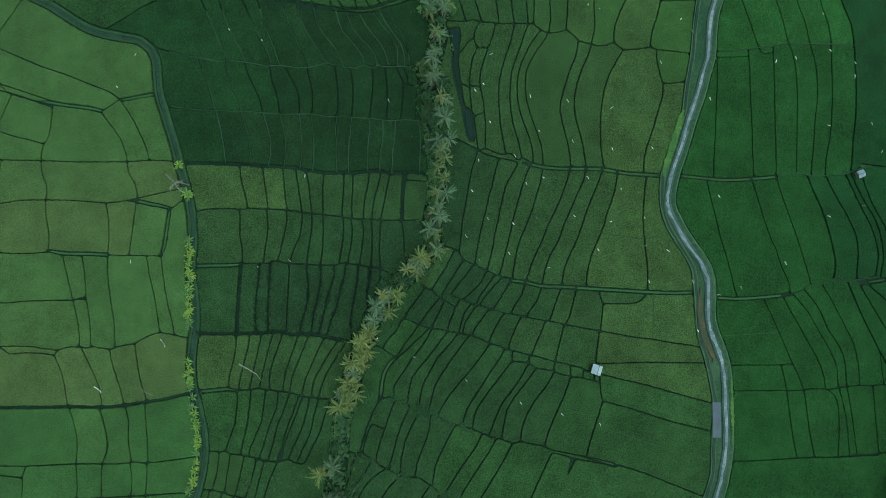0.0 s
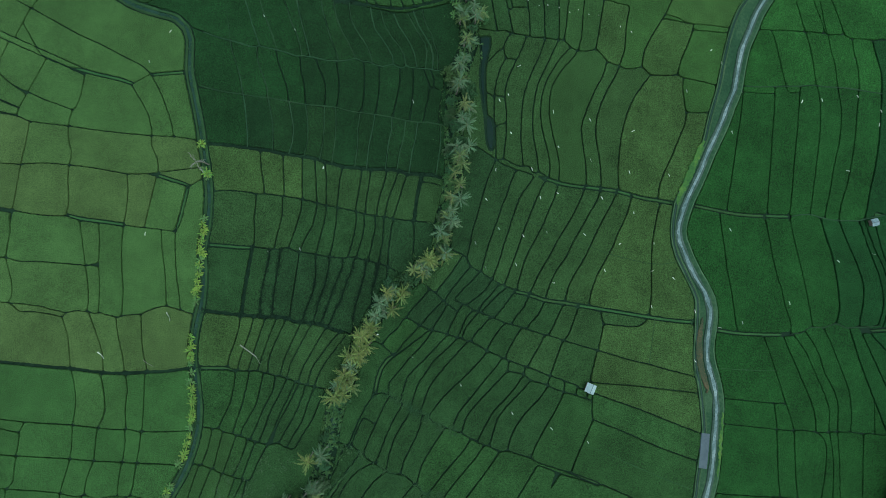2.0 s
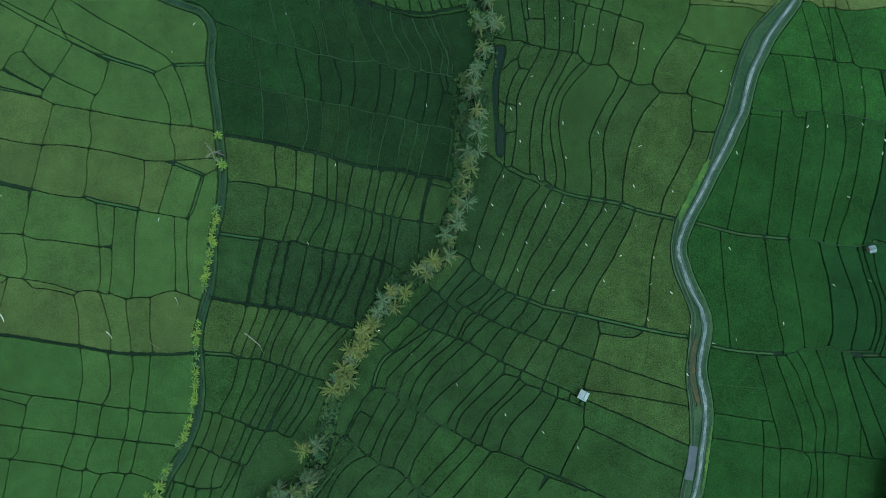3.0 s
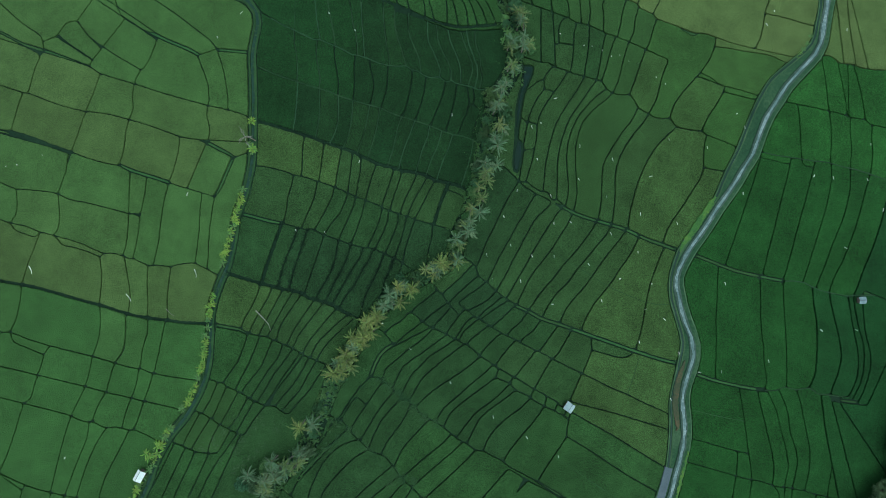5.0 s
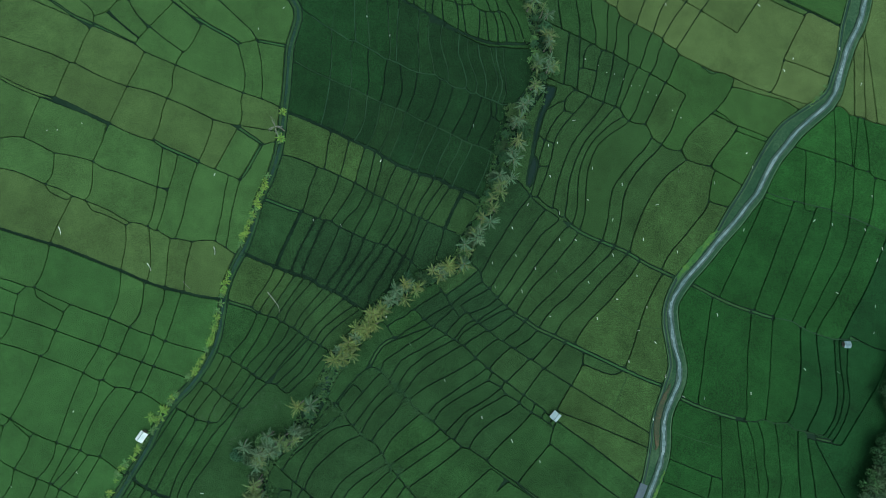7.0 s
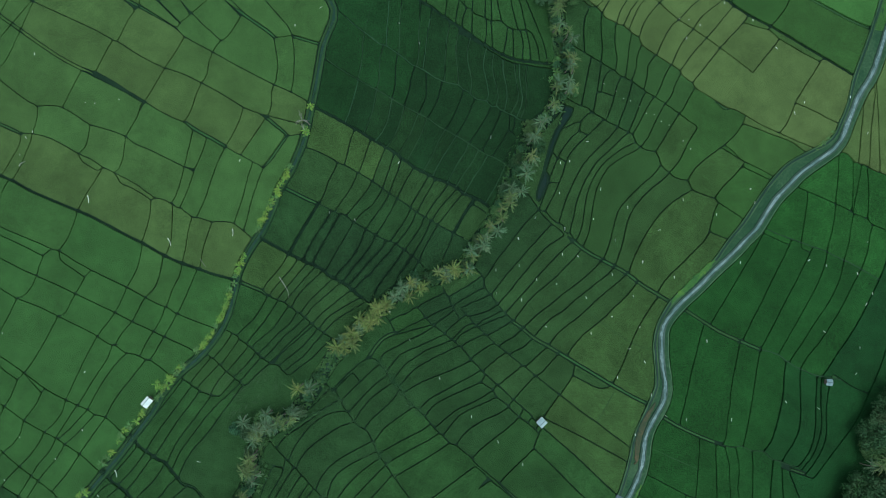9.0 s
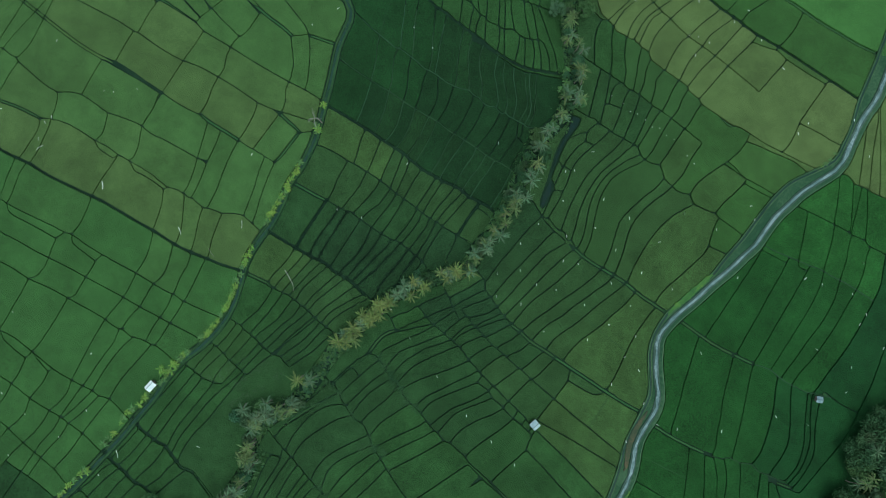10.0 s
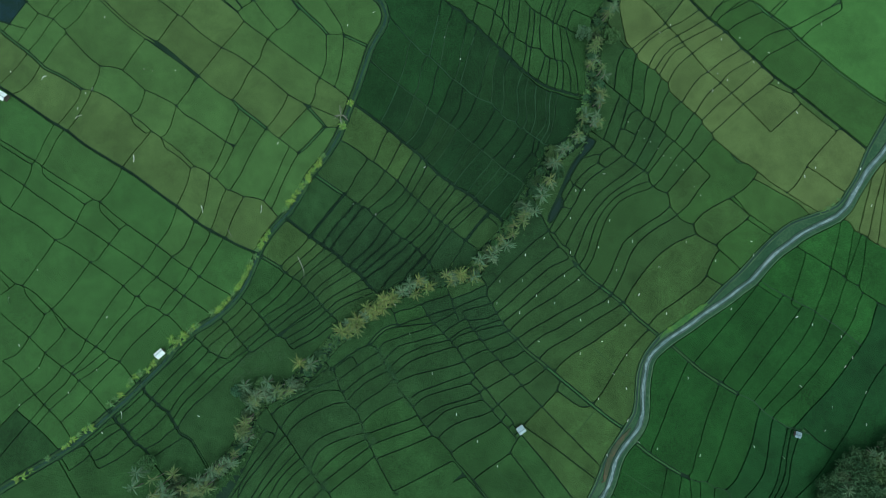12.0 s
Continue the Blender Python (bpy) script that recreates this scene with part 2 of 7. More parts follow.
RIVER = line(-20.6, 105.8, -16.3, 95.3, -15.6, 86.7, -10.6, 76.8, -4.2, 67.9, -1.3, 61.0, 0.8, 53.6, -1.2, 44.2, -1.1, 36.5, -0.4, 28.1, 0.5, 20.9, 0.6, 13.2, -0.5, 5.7, -1.0, -2.5, -7.1, -9.2, -12.3, -14.2, -15.9, -21.3, -19.3, -31.7, -20.9, -38.4, -22.5, -45.2, -23.1, -53.3, -24.5, -63.2, -29.0, -72.1, -29.5, -80.2, -26.7, -86.8, -26.7, -95.6, -28.7, -104.7, -33.5, -116.0, -36.3, -126.9)
# west of canal
bund(-125.3, 54.4, -120.2, 52.2, -115.3, 50.1, -110.8, 48.3, -106.1, 46.3, -101.2, 44.2, -98.3, 43.0)
bund(-123.9, 43.5, -119.2, 42.0, -114.2, 40.4, -109.2, 38.8)
bund(-123.7, 42.1, -118.8, 40.3, -113.9, 38.7, -112.0, 38.1)
bund(-114.8, 40.7, -112.4, 48.0, -109.5, 53.0)
bund(-146.9, 24.5, -141.8, 23.4)
# between canal and river
bund(-62.3, -130.1, -55.6, -132.8)
# east of river, towards road
ditch(21.5, -71.1, 25.5, -73.5)
bund(5.8, -84.1, 10.6, -85.9)
bund(-18.9, -98.4, -16.7, -103.3)
bund(52.4, -56.7, 61.1, -60.4)
bund(45.9, -54.7, 44.2, -60.3)
# above brown, top right
bund(14.0, 122.0, 19.0, 121.2)
bund(72.3, 118.6, 78.3, 119.8)
bund(73.3, 117.2, 77.6, 117.7)
bund(26.6, 124.4, 27.3, 129.5)
bund(39.9, 134.7, 41.6, 140.0)
bund(43.9, 135.3, 40.6, 139.2)
bund(17.1, 120.9, 15.0, 111.4)
bund(11.5, 117.9, 10.9, 111.1)
# east of road
bund(81.5, 81.1, 84.7, 81.7, 87.9, 80.3, 90.5, 81.1, 93.9, 80.8, 98.3, 81.5, 103.8, 83.3)
bund(82.6, 80.2, 86.0, 72.3, 88.2, 66.2)
bund(86.9, 80.7, 90.5, 73.5, 93.6, 67.0)
bund(91.5, 81.2, 95.5, 73.9, 98.7, 67.0)
bund(83.3, 103.5, 87.7, 91.2, 92.1, 81.2)
path(108.4, -10.1, 118.5, -8.3)
bund(113.6, -28.5, 114.2, -35.5)
bund(108.1, -35.7, 122.5, -35.1)
bund(99.0, -53.8, 123.1, -51.5)
bund(-64.7, 61.6, -63.5, 57.3)
bund(105.0, 66.1, 118.5, 67.2)
path(111.3, 52.1, 122.0, 52.0)
bund(7.1, 34.5, 8.9, 34.4, 10.1, 30.9, 10.1, 25.5, 8.7, 25.9, 7.5, 29.9, 7.1, 34.5)
bund(3.3, 55.1, 6.2, 55.7, 6.4, 51.5, 5.8, 48.0, 6.3, 42.3, 7.2, 36.7)
bund(3.3, 55.1, 4.2, 49.1, 4.4, 44.2, 6.0, 37.1)
bund(-177.9, -29.9, -172.4, -27.8)
bund(-169.6, -16.9, -169.6, -13.4, -176.8, -16.3, -183.1, -23.3, -177.9, -29.9)
bund(-141.4, 23.4, -136.4, 23.0, -132.0, 21.9, -127.5, 21.8, -122.9, 21.7, -118.3, 21.4)
bund(-138.8, 29.7, -135.0, 27.9, -131.0, 26.3, -126.7, 24.9, -125.0, 21.8)
bund(-125.7, 23.7, -122.6, 26.7, -121.2, 30.8, -118.6, 31.9, -117.4, 35.7, -117.1, 36.7)
bund(-122.6, 26.7, -118.6, 25.1, -114.5, 23.8)
bund(-118.0, 31.3, -114.4, 28.8, -110.7, 26.8)
bund(-109.2, 38.8, -107.9, 37.0, -103.3, 35.6, -99.0, 34.2)
bund(-97.6, 42.9, -94.4, 41.9, -90.1, 40.3)
bund(-125.1, 20.8, -125.6, 16.3, -125.5, 11.8)
bund(-137.0, 9.0, -132.7, 9.3)
bund(90.1, 80.0, 90.9, 77.3, 91.3, 75.9)
bund(82.0, 97.9, 83.0, 95.3, 84.1, 92.7, 85.1, 90.0, 86.1, 87.4, 87.2, 84.8, 88.2, 82.2, 88.5, 81.5)
bund(87.8, 95.8, 89.2, 93.3, 90.5, 90.8, 91.9, 88.2, 93.3, 85.7, 94.6, 83.2, 95.6, 81.3)
bund(-50.5, 69.1, -55.5, 69.2, -56.6, 69.3)
bund(-56.6, 69.3, -53.4, 71.7, -50.2, 74.1, -46.9, 76.5, -43.8, 78.8, -40.6, 81.0, -37.1, 83.5, -33.8, 85.7, -30.4, 88.1, -26.8, 90.5, -24.2, 92.3)

# dark field
ridge(-67.5, 47.8, -63.5, 46.8, -60.4, 46.4, -57.8, 46.0, -54.6, 45.3, -52.8, 45.9, -50.7, 45.6, -48.5, 45.4, -45.7, 44.9, -43.1, 44.3, -41.4, 44.6, -38.5, 44.5, -35.0, 44.1, -32.1, 44.3, -30.0, 44.8, -27.9, 45.5, -26.2, 45.0, -24.2, 45.0, -22.8, 44.5, -20.7, 44.2, -18.2, 45.2, -17.2, 44.7, -15.7, 44.4, -14.7, 45.2, -13.6, 44.8, -10.8, 44.9, -8.6, 45.0, -6.5, 44.8, -4.5, 45.8, -2.2, 45.8)
ridge(-66.4, 33.7, -63.1, 33.2, -58.9, 32.9, -55.4, 32.8, -51.8, 32.6, -49.0, 32.7, -45.5, 32.5, -42.6, 32.2, -39.1, 32.1, -35.5, 32.1, -31.3, 32.2, -27.0, 31.6, -22.8, 31.6, -19.2, 31.4, -15.6, 31.2, -12.8, 30.9, -9.9, 30.8, -7.8, 31.1, -5.0, 31.0, -2.1, 30.9)
ridge(-63.4, 58.0, -62.4, 54.5, -61.6, 50.9, -60.5, 46.6)
ridge(-58.5, 58.4, -56.8, 54.8, -55.4, 51.3, -54.0, 48.4, -52.8, 45.9)
ridge(-54.5, 58.7, -53.3, 55.5, -51.8, 52.7, -50.0, 49.4, -48.3, 45.6)
ridge(-48.3, 59.1, -46.9, 56.2, -45.6, 53.1, -44.0, 50.6, -42.5, 47.4, -41.7, 44.7)
ridge(-44.9, 59.3, -43.9, 56.1, -42.7, 52.8, -41.3, 49.3, -39.6, 44.7)
ridge(-38.6, 59.7, -37.7, 56.8, -36.3, 53.3, -34.6, 49.4, -33.2, 46.9, -32.2, 44.5)
ridge(-35.4, 59.9, -34.1, 55.6, -32.4, 52.5, -30.4, 49.7, -28.9, 47.2, -27.9, 45.5)
ridge(-31.3, 59.9, -30.4, 55.9, -28.9, 53.3, -26.9, 51.0, -24.5, 47.8, -23.3, 44.9)
ridge(-25.7, 59.4, -25.1, 57.0, -23.8, 53.7, -21.9, 51.7, -19.9, 49.2, -18.4, 47.1, -18.1, 45.3)
ridge(-23.0, 59.0, -21.4, 55.0, -19.5, 52.5, -17.1, 50.1, -15.5, 47.8, -14.8, 45.2)
ridge(-19.5, 58.4, -17.9, 55.5, -15.9, 53.2, -14.4, 51.1, -13.0, 48.9, -11.9, 45.1)
ridge(-15.9, 58.9, -13.9, 55.8, -12.0, 53.4, -10.5, 51.6, -9.8, 49.6, -9.8, 45.1)
ridge(-14.6, 59.9, -12.9, 56.3, -10.7, 53.5, -9.0, 51.1, -8.1, 48.8, -7.8, 45.0)
ridge(-12.3, 60.3, -10.8, 56.4, -9.2, 54.3, -8.2, 51.8, -7.0, 49.3, -6.5, 45.0)
bund(-34.6, 59.7, -31.8, 59.7, -28.2, 59.6, -25.3, 59.2, -22.4, 59.1, -19.5, 58.8, -16.7, 59.1, -14.5, 59.7, -12.9, 60.6, -11.0, 60.9, -8.9, 61.7)
ridge(-60.5, 46.3, -59.4, 43.0, -57.6, 39.5, -56.3, 36.0, -55.5, 32.8)
ridge(-53.5, 45.6, -52.6, 41.3, -50.7, 37.8, -49.5, 35.0, -49.0, 32.8)
bund(-48.5, 45.3, -47.4, 41.9, -46.0, 39.2, -44.6, 36.3, -43.5, 32.3)
bund(-42.1, 44.3, -41.4, 40.5, -40.3, 37.7, -39.7, 34.9, -39.2, 32.3)
bund(-38.1, 44.4, -37.0, 42.0, -35.5, 39.5, -34.6, 37.3, -34.3, 32.3)
bund(-32.7, 44.2, -31.9, 41.1, -31.2, 38.3, -31.1, 35.1, -31.2, 32.4)
bund(-25.8, 44.9, -25.1, 41.6, -24.7, 37.3, -24.6, 33.6, -25.0, 31.6)
bund(-21.6, 44.3, -21.0, 39.7, -20.9, 35.3, -21.2, 31.5)
bund(-16.2, 44.4, -15.8, 40.7, -16.0, 37.1, -16.5, 33.4, -16.8, 31.2)
bund(-12.9, 44.7, -12.4, 41.0, -12.1, 35.9, -12.2, 31.1)
bund(-10.1, 44.8, -9.2, 42.9, -8.1, 40.5, -8.1, 37.6, -8.5, 33.9, -8.7, 31.0)
bund(-8.3, 44.9, -7.2, 42.5, -6.9, 40.3)
bund(-8.2, 40.3, -6.2, 40.0, -4.6, 39.7)
bund(-5.1, 45.5, -4.5, 42.9, -4.5, 39.7, -4.8, 36.3, -4.7, 31.0)
ditch(-61.9, 19.3, -58.5, 19.3, -54.3, 19.2, -51.5, 19.2, -48.0, 19.1, -45.2, 18.9, -43.0, 18.7, -40.2, 18.6, -37.4, 18.6, -34.6, 18.4, -32.4, 17.8, -29.6, 17.5, -27.5, 17.1, -23.2, 17.3, -20.4, 17.2, -17.6, 17.7, -14.8, 17.9, -12.7, 17.7, -11.2, 17.2, -7.7, 17.6, -4.9, 17.6, -2.7, 17.3)
ridge(-55.3, 32.7, -54.4, 29.6, -53.6, 26.1, -52.9, 22.5, -52.6, 19.4)
ridge(-48.9, 32.5, -47.8, 29.3, -47.0, 26.5, -46.4, 22.9, -46.0, 19.2)
ridge(-43.5, 32.2, -42.4, 28.9, -41.4, 25.4, -41.3, 21.8, -41.9, 18.8)
ridge(-39.2, 32.1, -38.4, 29.2, -37.8, 25.6, -37.5, 22.0, -38.0, 18.7)
ridge(-34.3, 32.0, -33.8, 27.3, -33.6, 23.0, -33.9, 18.3)
ridge(-31.5, 32.2, -30.8, 27.5, -30.6, 23.2, -30.7, 17.7)
ridge(-25.0, 31.6, -25.1, 27.8, -24.7, 22.8, -24.8, 17.4)
ridge(-21.2, 31.5, -21.4, 27.4, -21.8, 23.0, -21.7, 17.4)
ridge(-16.8, 31.2, -16.5, 28.4, -16.9, 24.0, -16.9, 17.7)
ridge(-13.2, 31.0, -13.1, 27.1, -13.7, 22.8, -14.0, 17.9)
ridge(-10.1, 30.8, -10.1, 27.3, -10.6, 23.0, -10.8, 17.4)
ridge(-4.2, 31.0, -3.7, 27.0, -3.7, 22.0, -3.9, 17.7)
# olive strip and next
bund(-59.5, 7.2, -56.9, 7.7, -53.4, 7.9, -50.6, 7.9, -48.5, 7.7, -46.5, 8.0, -43.6, 7.9, -40.9, 7.9, -37.3, 7.7, -33.8, 7.2, -31.0, 6.8, -27.9, 6.6, -25.3, 6.3, -22.8, 6.0, -19.7, 5.6, -16.9, 5.6, -14.7, 5.5, -13.3, 5.3, -8.4, 5.3, -4.2, 5.4, -2.0, 5.2)
bund(-49.1, 19.0, -48.5, 15.0, -47.5, 11.5, -46.7, 8.0)
bund(-43.3, 18.7, -42.7, 14.6, -42.0, 10.4, -41.7, 7.9)
bund(-38.3, 18.6, -37.9, 14.9, -37.5, 11.4, -36.9, 7.7)
bund(-35.1, 18.3, -34.4, 14.4, -33.7, 10.2, -33.1, 7.2)
bund(-32.4, 17.8, -31.6, 13.8, -31.2, 10.3, -30.7, 6.8)
bund(-27.9, 17.2, -28.1, 13.4, -28.1, 9.8, -27.9, 6.6)
bund(-22.8, 17.4, -22.9, 13.7, -23.1, 9.4, -23.2, 6.0)
bund(-20.6, 17.2, -20.6, 13.1, -20.8, 9.5, -20.7, 5.7)
bund(-16.4, 17.8, -16.8, 14.0, -17.6, 10.4, -17.8, 5.6)
bund(-13.4, 17.8, -14.2, 14.2, -15.2, 10.6, -15.7, 5.4)
bund(-11.2, 17.2, -12.0, 13.6, -12.6, 10.0, -13.6, 5.3)
ditch(-7.4, 17.3, -7.9, 13.1, -8.1, 9.6, -8.1, 5.3)
bund(-6.9, 15.6, -4.1, 15.5, -1.2, 14.8, -0.3, 12.2, -0.8, 8.6, -2.0, 5.2)
bund(-48.8, 7.7, -48.5, 5.1, -48.5, 1.5, -47.9, -1.9, -47.6, -5.9)
bund(-42.0, 7.8, -41.6, 4.1, -41.7, 0.5, -42.3, -3.0, -42.5, -5.8)
bund(-37.1, 7.6, -36.9, 5.0, -37.5, 1.5, -37.9, -0.7, -38.9, -5.1)
bund(-33.1, 7.1, -33.1, 4.6, -33.5, 1.3, -35.2, -2.6, -36.0, -5.7)
bund(-30.7, 6.8, -30.6, 4.0, -31.0, 0.4, -31.6, -3.8, -31.8, -6.1)
bund(-27.9, 6.4, -27.8, 2.7, -27.8, -0.1, -28.1, -4.3, -28.3, -6.1)
bund(-22.9, 6.0, -22.7, 2.3, -23.0, -1.2, -23.7, -5.7)
bund(-21.1, 5.8, -20.5, 3.2, -20.7, -0.4, -21.3, -3.9, -21.5, -5.6)
bund(-18.3, 5.6, -17.7, 3.3, -18.0, -0.9, -18.6, -6.1)
bund(-15.9, 5.4, -15.6, 2.8, -15.5, -0.8, -15.8, -6.4)
bund(-13.3, 5.3, -13.6, 2.9, -13.7, -2.1, -13.4, -7.0)
bund(-8.4, 5.3, -7.7, 2.5, -7.5, -1.7, -6.9, -5.2)
path(-58.9, -6.5, -55.1, -6.4, -50.9, -6.3, -47.2, -6.0)
bund(-47.2, -5.8, -44.7, -5.8, -41.3, -5.8, -39.9, -5.0, -38.5, -5.2, -37.1, -5.7, -35.0, -5.7, -31.5, -6.0, -28.0, -6.1, -24.5, -6.1, -23.4, -5.6, -21.7, -5.6, -18.2, -6.1, -15.4, -6.5, -13.3, -7.0, -11.8, -7.6, -9.7, -8.6)
ditch(-47.9, -6.0, -48.2, -9.6, -48.4, -13.8, -48.6, -18.7, -48.5, -23.3)
bund(-43.5, -5.9, -43.5, -9.4, -44.0, -13.6, -44.2, -17.8, -44.0, -23.0)
bund(-40.7, -5.7, -40.9, -9.9, -41.0, -13.4, -41.1, -17.6, -40.8, -22.8)
bund(-36.1, -5.7, -36.1, -10.4, -36.3, -14.5, -36.4, -18.7, -36.4, -23.1)
bund(-31.9, -6.1, -31.3, -10.1, -31.2, -13.6, -31.7, -17.1, -32.7, -20.2, -33.1, -23.2)
bund(-28.3, -6.1, -28.2, -9.9, -28.8, -14.1, -29.6, -17.6, -30.4, -23.2)
bund(-24.9, -6.1, -24.8, -8.3, -25.8, -11.9, -26.7, -15.4, -27.4, -18.9, -28.5, -23.3)
bund(-21.9, -5.8, -22.5, -9.6, -23.4, -12.4, -24.1, -16.6, -25.3, -19.5, -26.5, -23.7)
bund(-18.9, -6.2, -19.1, -10.1, -19.8, -14.3, -20.5, -18.5, -20.3, -23.4)
bund(-15.8, -6.4, -16.2, -10.6, -16.7, -14.1, -16.2, -16.2)
bund(-13.3, -7.0, -13.4, -9.1, -13.7, -11.2)
ditch(-57.9, -23.1, -54.4, -23.2, -51.0, -23.2, -48.2, -23.2, -44.1, -23.0, -42.1, -23.0, -40.0, -22.6, -37.3, -22.6, -35.5, -23.4, -32.4, -23.2, -28.9, -23.3, -26.8, -23.7, -24.7, -24.3, -23.3, -24.5, -21.2, -25.1)
bund(-48.7, -23.3, -48.7, -26.3, -49.3, -30.4, -50.2, -33.9, -50.2, -36.5)
bund(-45.4, -23.1, -45.8, -26.8, -46.8, -31.0, -47.5, -34.5, -47.7, -36.9)
bund(-42.5, -23.1, -43.2, -26.7, -44.0, -30.8, -44.7, -34.3, -45.2, -36.8)
bund(-39.6, -22.8, -40.6, -26.5, -41.4, -30.0, -42.2, -33.5, -42.8, -36.5)
bund(-37.2, -22.8, -38.6, -27.1, -39.8, -30.6, -40.3, -33.4, -40.2, -36.9)
bund(-33.5, -23.3, -34.6, -26.9, -35.7, -30.4, -36.5, -33.2, -37.0, -37.3)
bund(-30.7, -23.2, -32.1, -26.8, -33.5, -30.3, -34.8, -33.8, -35.3, -37.6)
bund(-26.8, -23.7, -28.6, -27.3, -30.0, -30.8, -31.6, -34.3, -32.3, -38.3)
bund(-23.3, -24.5, -25.2, -27.1, -27.7, -31.3, -29.3, -34.2, -29.9, -38.7)
bund(-21.6, -25.0, -23.7, -28.4, -25.6, -31.6, -27.4, -35.4, -28.2, -38.9)
path(-56.9, -37.3, -54.0, -37.1, -50.6, -36.7, -48.3, -36.9)
bund(-50.7, -36.5, -48.3, -36.9, -46.5, -37.0, -44.9, -36.9, -43.1, -36.5, -41.0, -36.8, -39.0, -37.1, -37.6, -37.2, -36.2, -37.4, -34.1, -37.8, -32.0, -38.4, -28.5, -38.9, -26.4, -39.1, -24.4, -39.0)
bund(-48.1, -37.1, -48.1, -41.3, -48.4, -45.1, -49.7, -48.8, -50.6, -51.8)
bund(-44.7, -36.9, -45.0, -41.1, -45.5, -45.2, -46.3, -49.3, -46.9, -52.7)
bund(-41.2, -37.0, -41.6, -41.0, -42.1, -45.1, -43.6, -48.5, -44.7, -51.3, -44.9, -52.9)
bund(-38.1, -37.2, -38.3, -40.8, -39.8, -44.9, -41.2, -49.7, -42.4, -53.7)
bund(-35.2, -37.6, -36.4, -41.4, -38.1, -45.5, -39.0, -49.6, -40.2, -54.1)
bund(-33.0, -38.2, -34.4, -42.6, -35.9, -46.8, -36.9, -50.9, -38.1, -54.2)
bund(-32.0, -38.4, -33.5, -42.6, -35.1, -46.7, -36.4, -50.2, -37.0, -54.0)
bund(-30.3, -38.7, -31.2, -43.1, -32.5, -47.3, -34.1, -50.7, -35.3, -53.8)
bund(-28.1, -38.9, -29.2, -43.0, -30.2, -47.8, -31.8, -51.3, -33.2, -54.6)
bund(-25.1, -39.0, -26.5, -42.9, -27.9, -47.7, -29.7, -51.2, -31.1, -54.8)
bund(-56.6, -39.0, -55.7, -43.0, -55.5, -47.8, -55.3, -51.8)
bund(-55.6, -51.8, -52.9, -51.8, -50.4, -51.8, -48.7, -52.5, -46.7, -52.7, -44.6, -53.0, -42.5, -53.6, -41.5, -53.9, -39.8, -54.1, -38.0, -54.3, -36.4, -53.9, -35.0, -53.7, -33.6, -54.6, -31.5, -54.8, -29.5, -53.9)
# river to road, upper
bund(5.5, 57.1, 8.0, 57.0, 9.8, 57.7, 11.3, 56.9, 14.5, 56.9, 16.2, 56.6, 20.3, 56.7, 23.2, 56.6, 25.3, 56.8, 27.3, 55.0, 29.1, 54.4, 31.3, 54.4, 33.7, 55.3, 35.6, 54.1, 36.9, 52.4, 38.6, 51.9, 40.4, 51.7, 41.6, 51.1, 43.7, 51.2, 46.3, 52.1, 48.6, 50.2, 51.1, 50.3, 54.0, 50.7, 55.8, 51.1, 57.3, 50.5, 61.3, 50.1, 67.4, 49.3)
bund(58.7, 65.1, 58.6, 63.3, 57.7, 59.5, 56.4, 55.7, 55.8, 52.7, 55.8, 51.1)
bund(48.3, 65.6, 51.2, 65.4, 54.2, 65.4, 57.1, 65.0, 58.7, 65.1, 63.7, 65.2, 70.8, 65.0)
bund(58.8, 63.5, 64.5, 63.6, 70.5, 64.0)
bund(57.3, 50.5, 57.4, 47.7, 58.1, 44.0, 58.9, 41.4, 58.8, 38.2, 57.7, 34.9, 55.8, 28.5, 54.4, 24.8, 53.6, 21.2, 53.5, 17.8)
bund(58.9, 41.4, 62.3, 41.8, 65.6, 42.0)
bund(11.3, 56.9, 10.2, 54.9, 9.8, 52.9, 10.4, 50.9, 10.8, 50.2, 13.4, 50.2)
bund(9.8, 52.7, 8.4, 51.7, 7.6, 50.6)
bund(10.8, 50.2, 9.6, 47.5, 8.9, 43.8, 8.8, 40.9, 9.0, 37.2, 9.5, 33.6, 10.0, 31.5, 10.5, 27.9, 11.0, 23.5)
bund(15.6, 56.7, 14.3, 52.2, 13.1, 48.9, 12.0, 45.5, 11.4, 42.5, 11.6, 39.6, 12.4, 36.0, 12.8, 32.4, 12.9, 28.0, 12.9, 23.6)
bund(20.4, 56.8, 19.6, 52.6, 18.3, 48.8, 17.2, 45.1, 16.4, 41.3, 16.3, 37.7, 16.5, 33.3, 16.9, 29.0, 17.6, 25.5, 18.2, 22.3)
bund(23.9, 56.7, 22.6, 52.8, 21.0, 48.2, 19.7, 44.5, 19.3, 40.8, 19.2, 37.2, 19.4, 33.5, 20.1, 29.9, 21.2, 26.4, 22.3, 21.4)
bund(27.2, 55.0, 25.1, 52.2, 23.1, 48.4, 21.6, 44.6, 21.0, 40.9, 21.1, 37.3, 21.7, 33.7, 23.0, 30.1, 24.5, 25.9, 25.2, 22.3, 24.9, 20.0)
bund(29.1, 54.4, 28.2, 52.4, 26.4, 50.1, 24.6, 47.0, 23.3, 44.0, 23.1, 40.3, 23.6, 36.0, 24.6, 32.4, 25.9, 28.9, 27.1, 25.3, 27.6, 22.5, 27.6, 19.6)
bund(36.9, 52.2, 36.3, 48.5, 34.7, 44.7, 33.3, 40.2, 32.3, 36.5, 32.0, 34.3, 32.7, 30.7, 33.8, 26.4, 34.5, 22.9, 34.8, 19.2)
